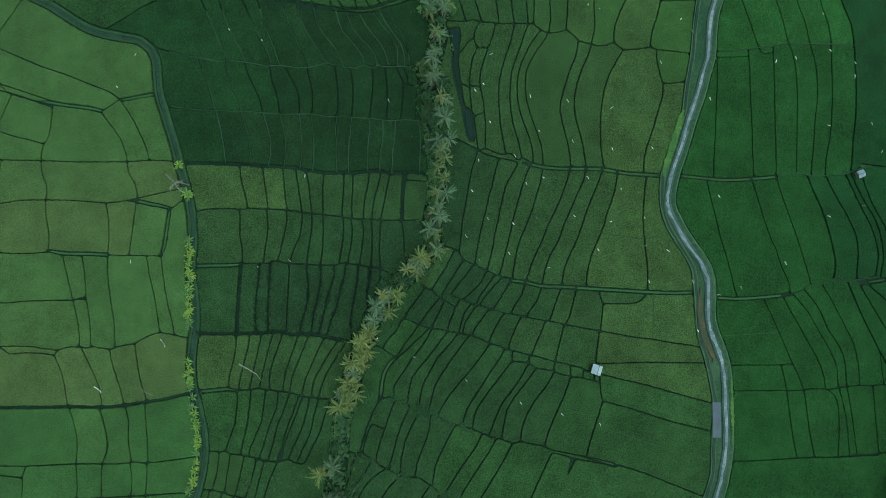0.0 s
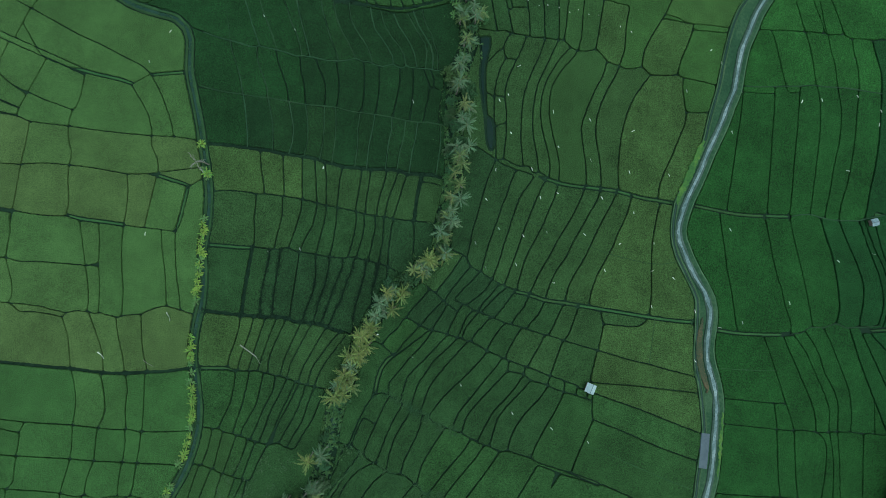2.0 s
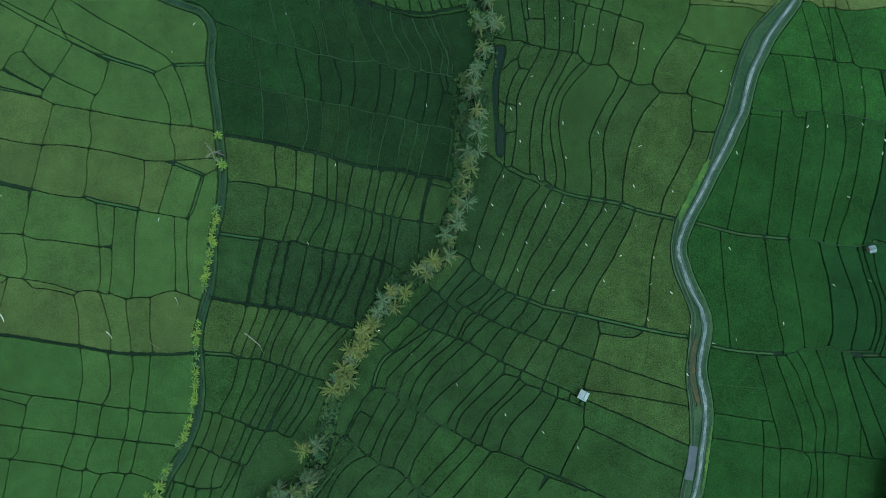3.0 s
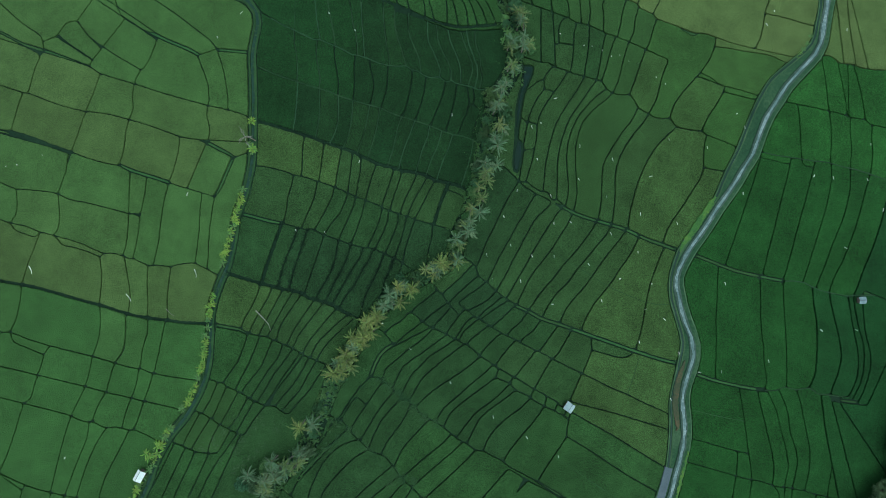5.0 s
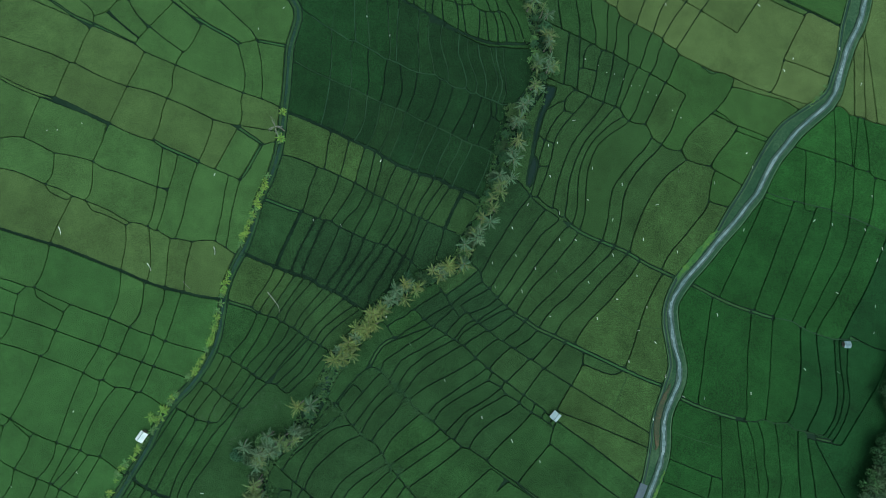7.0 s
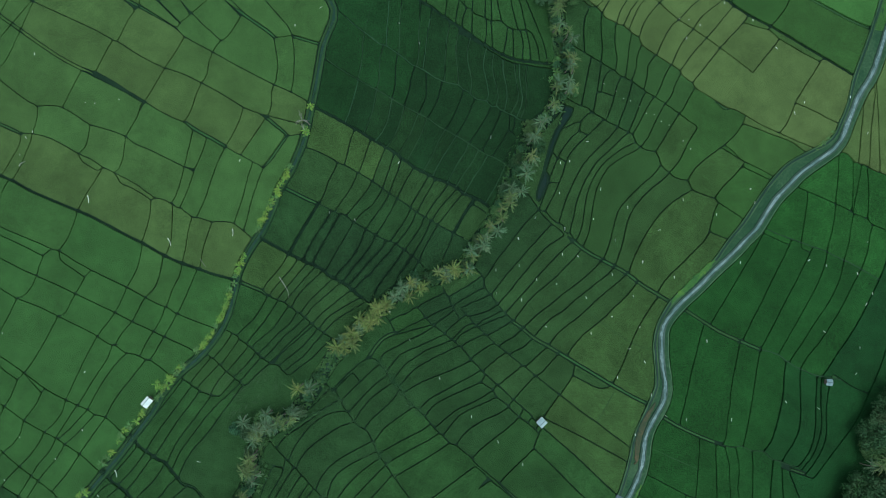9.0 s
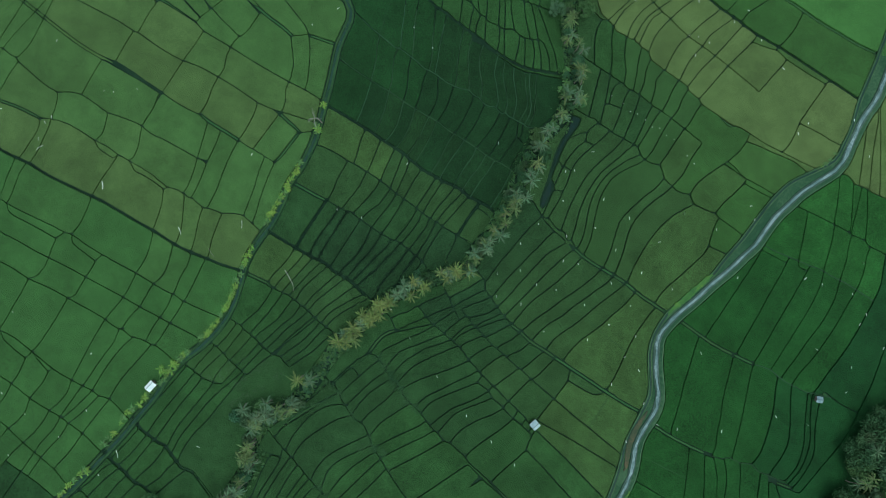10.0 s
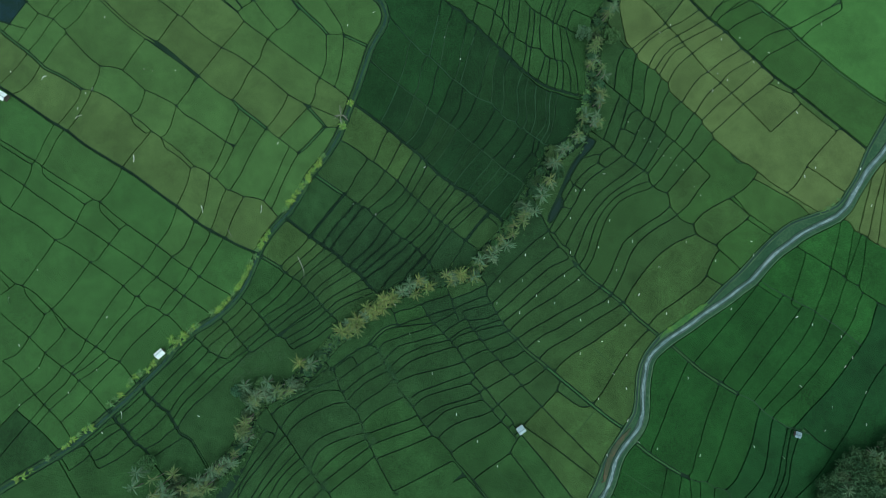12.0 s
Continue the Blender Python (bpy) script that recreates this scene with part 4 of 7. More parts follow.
bund(-134.6, 8.9, -130.3, 8.6, -126.8, 8.6, -124.7, 8.8, -119.6, 8.3, -113.6, 8.1, -108.8, 8.4, -103.0, 9.4, -96.6, 9.6, -90.4, 9.6, -81.9, 9.0, -78.7, 9.3, -74.2, 10.3)
bund(-125.8, 15.4, -125.5, 12.3, -125.3, 8.8)
bund(-126.8, 8.6, -126.9, 4.1, -126.7, 0.8, -126.6, -2.8)
bund(-108.9, -3.4, -109.6, -4.6, -108.6, -8.9, -108.8, -11.7, -108.9, -15.5)
bund(-158.7, -30.5, -158.7, -36.5, -159.7, -44.2)
bund(-152.8, -31.3, -152.0, -37.4, -152.6, -41.3, -154.3, -44.4)
ditch(-159.3, -44.8, -150.3, -44.2, -139.9, -43.8, -136.6, -43.5, -132.8, -43.0, -125.2, -43.1, -114.3, -42.1, -110.6, -41.7, -105.6, -41.3, -94.1, -41.2, -88.9, -41.0, -81.3, -41.2, -75.9, -40.8, -70.4, -39.9, -64.7, -39.0, -59.0, -37.5)
bund(-137.1, -29.4, -135.9, -32.4, -135.9, -37.0, -135.9, -40.0, -136.3, -43.5)
bund(-134.2, -27.7, -133.4, -30.6, -132.9, -34.8, -132.4, -38.4, -132.5, -43.0)
bund(-137.2, -43.7, -136.8, -46.8, -136.3, -49.9, -135.4, -53.4, -134.8, -56.8)
bund(-133.5, -43.3, -133.5, -47.4, -132.8, -50.7, -132.1, -53.7, -131.9, -56.9)
bund(-148.5, -58.3, -144.2, -57.8, -138.6, -57.4, -134.8, -56.8, -131.9, -56.9, -126.2, -56.6, -120.8, -56.1, -116.5, -55.6, -112.0, -55.4, -109.5, -54.7, -104.0, -55.2, -98.2, -55.2, -92.6, -55.0, -86.4, -54.7, -80.1, -54.7, -75.5, -54.7, -73.1, -54.2, -69.9, -54.5, -64.6, -54.0, -57.0, -52.9)
bund(-147.5, -59.6, -141.9, -59.1, -137.5, -58.8, -135.0, -58.3, -134.7, -56.7)
bund(-131.9, -56.9, -130.7, -58.4, -128.6, -59.0, -123.5, -58.7, -117.8, -58.4, -113.1, -58.2, -112.0, -55.4)
bund(-109.5, -54.7, -108.7, -56.4, -107.1, -57.2, -103.4, -57.4, -99.1, -57.9, -98.2, -55.2)
bund(-135.0, -58.3, -133.7, -60.6, -132.9, -64.6, -132.1, -68.5, -131.8, -74.0)
bund(-142.5, -65.9, -139.1, -65.7, -132.9, -65.2, -128.8, -65.3, -122.1, -64.9, -116.3, -64.8, -111.9, -64.4, -105.4, -63.9, -99.3, -63.6, -93.1, -63.3, -85.9, -62.9, -80.0, -62.8, -73.0, -62.4, -67.5, -62.1, -59.5, -61.5)
bund(-136.0, -74.1, -131.8, -74.0, -127.1, -73.4, -120.5, -72.8, -113.8, -73.0, -107.1, -72.1, -100.3, -71.8, -93.6, -71.5, -87.1, -71.4, -82.9, -71.9, -81.1, -71.2, -77.6, -71.9, -74.5, -70.8, -71.1, -70.7, -69.9, -70.2, -66.7, -70.5, -62.6, -71.4)
bund(-131.8, -74.0, -130.0, -76.0, -128.9, -78.6, -129.1, -82.7)
bund(-113.1, -58.2, -112.6, -61.5, -111.9, -64.4, -111.5, -67.9, -112.1, -71.1, -113.8, -73.0, -113.4, -77.3, -113.4, -81.8, -113.1, -86.6, -113.2, -90.9)
bund(-99.1, -57.9, -98.8, -60.3, -99.0, -63.6, -98.9, -67.6, -98.8, -70.2, -100.3, -71.8, -100.2, -74.9, -100.1, -80.9, -100.3, -86.6, -100.9, -91.1)
bund(-110.6, -41.7, -109.6, -46.6, -109.2, -51.5, -109.7, -54.8)
bund(-88.9, -41.0, -87.4, -44.4, -86.4, -48.1, -86.2, -51.4, -86.4, -54.7, -85.8, -60.1, -85.8, -63.1, -86.4, -67.3, -87.0, -71.6, -87.1, -76.8, -86.7, -83.9, -86.1, -92.2)
bund(-81.3, -41.2, -80.2, -44.7, -79.2, -48.4, -79.0, -51.7, -80.1, -54.7, -80.1, -59.2, -80.0, -62.8, -81.1, -67.4, -81.1, -71.2)
bund(-122.3, -91.3, -115.6, -91.8, -113.2, -90.9, -109.0, -90.3, -100.9, -91.1, -93.1, -92.2, -86.1, -92.2, -79.0, -91.6, -76.9, -91.9, -73.2, -91.0, -70.5, -91.6, -66.6, -92.7)
bund(-112.7, -90.7, -110.9, -92.3, -106.8, -93.1, -101.7, -93.7, -100.9, -91.1)
bund(-100.9, -91.1, -96.5, -92.8, -93.5, -93.7, -93.1, -92.2)
bund(-115.5, -91.9, -115.9, -94.0, -117.2, -97.7)
bund(-120.7, -93.3, -115.9, -94.0)
bund(-101.7, -93.7, -101.1, -97.4, -100.9, -100.6, -101.3, -102.4, -100.8, -106.1, -101.1, -109.2, -103.7, -113.8)
bund(-113.8, -101.9, -107.7, -102.3, -101.3, -102.4, -94.1, -103.3, -87.1, -103.4, -83.3, -103.2, -80.0, -103.6, -74.7, -103.9, -69.1, -105.2)
bund(-93.5, -93.7, -93.2, -97.1, -93.9, -102.0, -94.1, -103.5, -93.0, -107.6, -93.6, -111.2, -95.0, -114.5, -95.6, -119.0, -96.9, -123.2)
bund(-104.4, -113.7, -100.1, -113.4, -94.7, -114.3, -88.5, -115.6, -83.8, -116.3, -81.3, -116.6, -76.5, -117.4, -70.3, -119.4)
bund(-86.1, -92.2, -85.2, -95.5, -85.9, -100.5, -87.1, -103.4, -86.8, -106.7, -87.5, -111.7, -88.6, -115.5, -90.0, -120.2, -90.7, -125.2)
bund(-82.3, -91.8, -82.8, -97.1, -83.1, -103.1, -82.9, -107.2, -83.9, -111.9, -84.2, -116.4, -84.5, -121.3)
bund(-79.0, -91.6, -80.1, -96.1, -81.3, -100.4, -82.5, -103.3)
bund(-76.5, -91.9, -77.5, -96.4, -78.8, -100.7, -80.0, -103.6, -80.0, -107.9, -81.0, -112.6, -81.7, -116.7, -82.0, -121.6)
bund(-73.1, -91.1, -73.9, -96.6, -74.7, -103.9, -75.1, -109.8, -76.5, -117.4)
bund(-81.7, -71.9, -81.1, -75.7, -81.7, -82.2, -82.0, -89.3, -82.2, -91.9)
bund(-76.9, -71.6, -78.5, -77.5, -79.1, -85.6, -79.0, -91.6)
bund(-70.9, -70.7, -72.1, -77.7, -73.3, -85.0, -73.2, -91.0)
bund(-73.4, -54.5, -72.8, -58.2, -73.0, -62.4, -73.3, -66.5, -73.0, -70.3)
bund(-69.4, -54.6, -69.3, -58.3, -69.5, -62.5, -69.6, -67.3, -69.9, -70.2)
bund(-69.8, -50.0, -69.6, -52.5, -69.8, -54.7)
bund(-83.0, -123.2, -78.1, -123.5, -71.6, -124.5)
bund(-118.3, 20.8, -111.6, 20.6, -108.0, 19.6, -103.8, 19.5, -98.1, 19.5, -92.1, 19.3, -85.2, 19.3, -78.9, 19.4, -76.9, 19.5, -71.8, 19.8, -69.6, 19.9, -64.4, 19.6)
bund(-108.0, 19.6, -108.1, 14.5, -108.6, 8.6, -108.7, 4.8, -108.9, -3.4)
bund(-109.8, 26.4, -111.2, 22.5, -111.5, 20.5)
bund(-114.2, 23.4, -111.2, 22.5)
bund(-108.7, 26.7, -105.0, 25.5, -100.7, 24.5, -97.7, 23.7)
bund(-96.0, 33.5, -96.1, 29.0, -96.6, 25.2, -97.7, 23.7, -98.2, 21.3, -98.2, 19.4, -97.8, 16.2, -96.3, 12.8, -96.6, 9.6, -96.4, 5.9, -95.3, 0.9, -95.4, -2.6, -95.5, -3.4)
path(-99.3, 34.8, -93.4, 33.7, -87.7, 33.1, -83.5, 32.3)
bund(-83.9, 31.8, -82.1, 33.3, -79.4, 35.3)
path(-79.3, 35.1, -75.0, 36.0, -69.9, 37.0)
bund(-91.1, 40.7, -86.1, 38.7, -81.9, 37.1, -79.4, 35.3)
bund(-83.9, 31.8, -81.2, 28.5, -78.5, 24.7, -77.1, 20.7, -77.0, 19.4)
bund(-79.3, 35.1, -76.3, 30.9, -73.7, 25.9, -72.0, 22.2, -71.4, 19.9)
bund(-77.0, 19.4, -76.6, 17.0, -74.8, 13.8, -74.1, 11.3, -74.2, 10.3)
path(-74.2, 9.6, -70.4, 8.8, -65.9, 8.0)
path(-66.1, 7.7, -66.6, 3.2, -67.1, -1.5, -67.7, -4.2)
bund(-65.7, 7.7, -62.3, 10.2)
bund(-108.9, -3.4, -103.3, -3.8, -97.7, -3.6, -95.4, -3.2)
path(-95.4, -3.2, -90.7, -3.7, -86.1, -3.7, -80.8, -3.9)
bund(-80.8, -3.9, -76.5, -4.1, -72.0, -4.0, -67.7, -4.2)
bund(-81.9, 9.0, -80.9, 4.7, -80.7, -0.2, -80.8, -3.9, -80.6, -9.2, -79.7, -14.9, -78.6, -20.9, -78.2, -26.7)
bund(-87.1, -3.8, -86.2, -8.8, -85.6, -14.7, -84.5, -20.7, -84.0, -26.5)
bund(-88.8, -15.1, -87.6, -19.6, -86.8, -24.3, -86.9, -26.6)
bund(-88.8, -15.1, -86.1, -14.2)
bund(-105.9, -26.8, -103.5, -28.4, -99.6, -28.0, -96.1, -28.1, -92.7, -28.6, -92.0, -27.4)
bund(-92.7, -28.6, -90.6, -33.2, -89.7, -37.0, -88.9, -41.0)
bund(-86.4, -26.6, -83.4, -32.3, -81.5, -36.6, -80.7, -41.2)
bund(-79.5, -27.2, -78.2, -31.9, -76.6, -36.3, -75.2, -40.8)
bund(-73.4, -25.6, -72.7, -30.1, -71.9, -34.0, -69.9, -39.7)
bund(-71.3, -4.1, -70.4, -9.1, -69.1, -13.8, -68.1, -18.8, -67.4, -23.0)
bund(-67.7, -4.2, -67.1, -9.0, -66.0, -14.9, -64.7, -19.6, -63.8, -23.5)
bund(-81.2, -41.4, -79.6, -46.5, -78.8, -50.4, -80.1, -54.7)
bund(-75.4, -40.6, -74.1, -44.6, -74.1, -49.1, -73.1, -54.2)
bund(-70.4, -39.9, -70.1, -43.9, -69.5, -49.1, -69.2, -54.2)
# canal to stream, south
bund(-57.3, -60.8, -54.1, -60.9, -51.0, -61.5, -48.2, -62.6, -44.5, -63.2, -41.5, -63.6, -38.8, -63.5)
bund(-52.0, -52.0, -52.5, -56.8, -53.6, -61.0)
bund(-49.4, -52.5, -49.9, -56.6, -50.5, -61.6)
bund(-46.0, -52.9, -46.7, -56.7, -48.0, -62.5)
bund(-43.0, -53.5, -44.0, -58.7, -45.5, -63.1)
bund(-41.1, -54.2, -42.2, -58.7, -43.2, -63.4)
bund(-38.0, -54.4, -39.9, -59.3, -41.1, -63.6)
bund(-54.1, -60.9, -55.2, -66.0, -56.0, -70.7)
bund(-51.0, -61.5, -52.4, -66.4, -53.5, -71.2)
bund(-48.2, -62.6, -49.1, -66.4, -49.1, -70.7)
bund(-44.9, -63.1, -45.9, -67.5, -46.5, -69.8)
bund(-58.9, -70.4, -56.0, -70.7, -52.2, -71.2, -48.9, -70.7, -46.4, -69.9)
bund(-58.4, -70.9, -59.3, -77.2, -60.2, -81.9, -61.4, -87.7, -62.0, -92.8)
bund(-55.1, -70.7, -55.8, -75.7, -56.6, -81.2, -57.6, -88.1, -57.9, -94.2)
bund(-52.4, -71.3, -53.0, -76.5, -53.8, -81.3, -54.4, -87.9, -54.9, -94.5)
bund(-48.4, -69.1, -49.3, -75.3, -50.2, -81.5, -51.1, -87.7, -50.7, -94.4)
bund(-45.5, -71.3, -46.8, -75.6, -47.9, -83.0, -48.8, -89.2, -48.4, -95.6)
bund(-43.6, -75.4, -44.5, -81.6, -45.9, -87.1, -46.1, -92.7, -45.5, -96.7)
bund(-41.8, -80.7, -41.9, -86.3, -42.7, -91.3, -41.8, -96.8)
ditch(-64.2, -92.2, -59.5, -94.0, -56.3, -94.2, -53.8, -94.6, -51.5, -94.2, -48.4, -95.6, -45.8, -96.5, -44.0, -97.4, -42.2, -96.9, -40.1, -96.6, -37.8, -97.5)
bund(-60.8, -93.7, -61.7, -99.0, -63.4, -106.2)
bund(-57.8, -94.3, -58.8, -101.2, -60.6, -107.0)
bund(-55.4, -94.5, -56.3, -101.6, -57.3, -107.4)
bund(-51.0, -94.7, -51.6, -100.2, -52.9, -104.5, -54.1, -108.5)
bund(-46.1, -96.5, -47.3, -99.9, -47.5, -102.6, -50.1, -108.1)
bund(-42.3, -97.0, -44.3, -102.4, -46.5, -108.9)
ditch(-66.2, -105.3, -62.8, -106.4, -59.0, -106.9, -56.8, -107.4, -53.7, -108.4, -52.1, -107.9, -50.2, -108.0, -46.5, -108.9)
bund(-62.3, -106.5, -63.9, -109.5, -64.9, -114.0, -66.6, -118.6)
bund(-59.9, -106.9, -61.7, -112.2, -63.2, -118.2)
bund(-56.5, -107.5, -57.7, -111.5, -58.4, -116.4, -60.7, -120.5)
bund(-52.9, -108.3, -54.1, -113.1, -56.1, -117.9, -58.2, -121.7)
bund(-69.2, -118.5, -64.6, -118.8, -60.9, -120.5, -58.5, -121.5, -55.9, -122.6)
bund(-66.4, -118.5, -68.3, -122.8, -70.1, -127.2)
bund(-62.8, -119.7, -63.5, -123.1, -65.3, -128.2)
bund(-71.9, -125.5, -67.6, -126.6, -63.8, -128.6)
# stream to road, south
bund(-3.3, -57.9, -0.0, -60.3, 3.7, -62.9, 6.3, -64.2, 9.8, -66.0, 13.3, -67.7, 17.8, -69.8, 23.2, -72.2)
bund(-27.6, -74.0, -24.4, -75.3, -21.4, -76.3, -17.1, -77.5, -14.1, -78.5, -11.1, -79.5, -8.1, -80.6, -4.4, -81.5, -1.6, -82.3, 1.6, -83.1, 5.4, -83.7)
bund(-11.1, -55.9, -14.9, -58.3, -17.6, -62.1, -19.0, -66.2, -19.8, -71.9, -19.5, -76.7)
bund(-8.0, -57.9, -10.8, -60.7, -13.7, -65.7, -16.2, -71.3, -16.7, -75.0, -16.5, -77.7)
bund(-4.7, -59.4, -6.6, -63.4, -9.4, -68.5, -10.9, -73.9, -11.9, -79.3)
bund(-0.7, -60.3, -3.5, -64.4, -6.6, -69.2, -8.2, -73.0, -8.8, -76.7, -8.3, -80.5)
bund(2.3, -61.8, -1.6, -67.0, -4.1, -71.0, -5.4, -75.3, -4.2, -81.6)
bund(4.0, -62.9, 1.4, -68.0, -0.1, -71.9, -1.2, -76.4, -1.9, -82.2)
bund(6.3, -64.2, 4.7, -69.4, 2.9, -76.0, 1.0, -82.9)
bund(9.2, -65.8, 8.1, -71.0, 6.2, -77.4, 4.7, -83.6)
bund(17.8, -69.8, 15.9, -74.0, 14.1, -79.0)
bund(-30.5, -77.7, -27.6, -79.9, -24.9, -80.5, -22.3, -79.9)
bund(-19.9, -62.0, -22.4, -66.1, -23.7, -70.4, -24.4, -75.3)
bund(-20.5, -76.6, -19.4, -80.4, -19.4, -84.8, -19.6, -90.4, -19.3, -96.7, -19.1, -101.4)
bund(-17.1, -77.5, -17.6, -81.2, -17.7, -85.6, -17.8, -91.2, -18.0, -96.8, -17.2, -101.7)
bund(-14.1, -78.5, -14.6, -82.2, -14.6, -86.6, -14.3, -92.9, -13.8, -99.5)
bund(-11.1, -79.5, -11.6, -83.2, -12.0, -88.6, -12.3, -94.1, -12.1, -98.7)
bund(-9.0, -80.2, -9.8, -84.1, -10.3, -89.4, -9.5, -96.3)
bund(-6.4, -81.0, -7.5, -85.6, -7.7, -91.3, -7.4, -95.2)
bund(-3.5, -81.9, -4.5, -86.6, -4.3, -92.8)
bund(-0.8, -82.5, -1.8, -87.4, -2.2, -91.2)
bund(2.3, -83.0, 1.6, -88.3)
bund(-22.6, -80.1, -22.6, -85.0, -21.6, -90.8, -20.7, -97.8)
bund(29.5, -52.2, 26.9, -57.8, 23.9, -64.1, 21.0, -69.9)
bund(35.4, -53.9, 32.6, -59.6, 30.0, -66.4)
bund(37.9, -53.4, 42.1, -54.6, 45.6, -55.9)
# north of the dark field
ditch(-60.2, 63.4, -55.6, 63.3, -53.8, 63.9, -49.4, 62.6, -46.2, 62.9, -43.3, 62.0, -39.8, 61.8, -37.2, 61.4, -34.1, 61.2, -31.1, 60.7, -27.3, 60.1, -23.8, 59.9, -20.4, 59.9, -17.3, 60.2, -14.5, 60.9, -11.0, 62.3, -8.4, 63.3, -6.0, 64.5)
bund(-55.3, 66.9, -53.4, 64.9, -53.7, 63.8)
bund(-50.7, 69.2, -47.8, 69.7, -45.3, 70.2, -43.7, 69.3, -41.4, 69.5, -39.6, 68.6, -36.8, 67.5, -35.3, 67.9, -34.0, 67.0, -31.4, 67.3, -29.7, 67.4, -28.2, 67.4, -25.9, 68.9, -23.1, 68.2, -21.6, 68.2, -19.3, 69.0, -17.7, 69.9, -15.7, 70.2)
bund(-50.7, 69.2, -49.3, 65.6, -48.0, 62.6)
bund(-44.7, 69.7, -42.7, 65.8, -41.1, 61.8)
bund(-39.9, 68.6, -38.9, 65.2, -37.6, 61.6)
bund(-36.8, 67.5, -36.4, 64.3, -34.9, 61.1)
bund(-34.9, 67.7, -33.0, 63.9, -31.2, 60.6)
bund(-29.9, 67.3, -27.7, 63.2, -26.5, 60.0)
bund(-28.3, 67.3, -25.9, 63.4, -23.8, 59.9)
bund(-23.1, 68.2, -21.2, 63.4, -20.2, 59.9)
bund(-21.4, 68.3, -18.9, 64.0, -17.1, 60.3)
bund(-19.3, 69.0, -16.5, 65.8, -14.3, 61.0)
bund(-17.7, 69.9, -14.5, 66.1, -11.9, 61.9)
bund(-16.0, 70.2, -12.1, 66.8, -9.3, 62.9)
bund(-16.0, 73.0, -10.3, 68.0, -7.3, 63.9)
bund(-39.2, 78.7, -35.8, 77.8, -32.5, 77.9, -29.5, 78.3, -27.5, 78.1, -24.3, 78.9, -22.2, 79.1, -18.3, 79.9)
bund(-36.6, 80.7, -36.2, 77.7, -34.1, 74.5, -31.9, 70.4, -30.4, 67.4)
bund(-40.4, 77.9, -36.7, 71.4, -34.9, 67.7)
bund(-43.0, 75.9, -40.6, 72.0, -37.3, 67.6)
bund(-44.3, 75.0, -42.6, 71.7, -41.4, 69.5)
bund(-45.9, 73.8, -44.2, 69.6)
bund(-34.4, 77.7, -31.3, 73.1, -28.2, 67.4)
bund(-32.1, 78.0, -29.3, 73.4, -25.4, 68.8)
bund(-27.5, 78.1, -24.3, 73.7, -19.8, 68.8)
bund(-25.3, 78.7, -22.1, 75.3, -17.7, 69.9)
bund(-33.9, 81.9, -32.5, 77.9)
bund(-32.1, 84.0, -30.4, 78.3)
bund(-30.2, 85.4, -27.5, 78.1)
bund(-28.4, 86.6, -27.1, 81.8, -26.3, 78.3)
bund(-24.9, 85.8, -23.9, 82.0, -22.6, 79.0)
bund(-25.0, 85.3, -20.1, 86.3)
# stream to road, north
bund(-2.9, 72.4, 1.2, 72.0, 4.1, 71.9, 7.7, 71.6, 11.1, 71.4, 14.2, 70.8, 17.6, 71.0, 23.0, 70.1, 26.4, 69.9, 30.1, 69.5, 34.9, 68.8, 41.7, 67.8, 51.1, 66.8, 57.0, 65.8)
bund(-10.4, 87.3, -6.1, 85.9, -3.8, 85.3, -2.2, 86.1)
bund(-7.6, 89.3, -4.9, 86.8, -2.3, 86.2, 0.2, 85.5, 1.7, 84.4, 4.7, 84.8, 6.2, 84.3, 7.4, 85.0, 9.4, 84.4, 11.9, 84.0, 13.5, 84.0, 14.5, 82.9, 15.5, 82.1, 20.3, 81.5, 25.7, 81.0, 28.9, 80.7, 29.9, 79.7, 34.1, 79.0, 35.4, 78.1, 41.7, 77.6, 46.3, 77.2, 49.1, 77.8, 52.4, 77.7, 57.0, 77.3, 63.3, 77.6, 71.5, 78.1, 76.6, 78.6)
bund(-4.2, 84.8, -3.6, 81.0, -1.6, 76.7, 1.2, 72.0)
bund(-0.1, 85.1, 2.7, 79.9, 5.1, 76.0, 6.9, 71.7)
bund(5.3, 84.5, 7.7, 79.1, 10.9, 74.7, 11.9, 71.3)
bund(10.9, 84.1, 12.1, 80.0, 13.9, 75.7, 15.5, 70.8)
bund(15.1, 82.3, 15.7, 78.2, 17.1, 74.7, 17.6, 71.0)
bund(20.3, 81.5, 19.7, 77.7, 21.1, 74.3, 22.0, 70.3)
bund(25.7, 81.0, 25.7, 77.0, 26.1, 73.5, 26.2, 70.0)
bund(29.7, 80.0, 29.6, 76.1, 30.3, 72.1, 29.7, 69.4)
bund(35.4, 78.1, 35.1, 74.5, 35.3, 71.3, 34.8, 68.7)
bund(42.6, 77.4, 42.5, 73.3, 42.3, 69.1, 41.7, 67.8)
bund(52.6, 77.7, 52.9, 75.5, 52.6, 71.4, 51.1, 66.8)
bund(42.8, 77.1, 45.9, 76.2, 47.2, 76.5, 47.3, 77.5)
bund(53.2, 75.0, 56.1, 75.6, 62.1, 76.2, 68.0, 77.0, 73.3, 76.2)
bund(3.6, 71.8, 4.9, 66.9, 6.3, 62.1)
bund(7.0, 71.5, 8.5, 67.4, 10.0, 63.2, 11.0, 60.0, 11.9, 57.3)
bund(10.9, 71.3, 9.8, 69.3, 10.0, 66.8, 11.0, 64.0)
bund(9.9, 63.1, 12.1, 64.0, 14.9, 64.2)
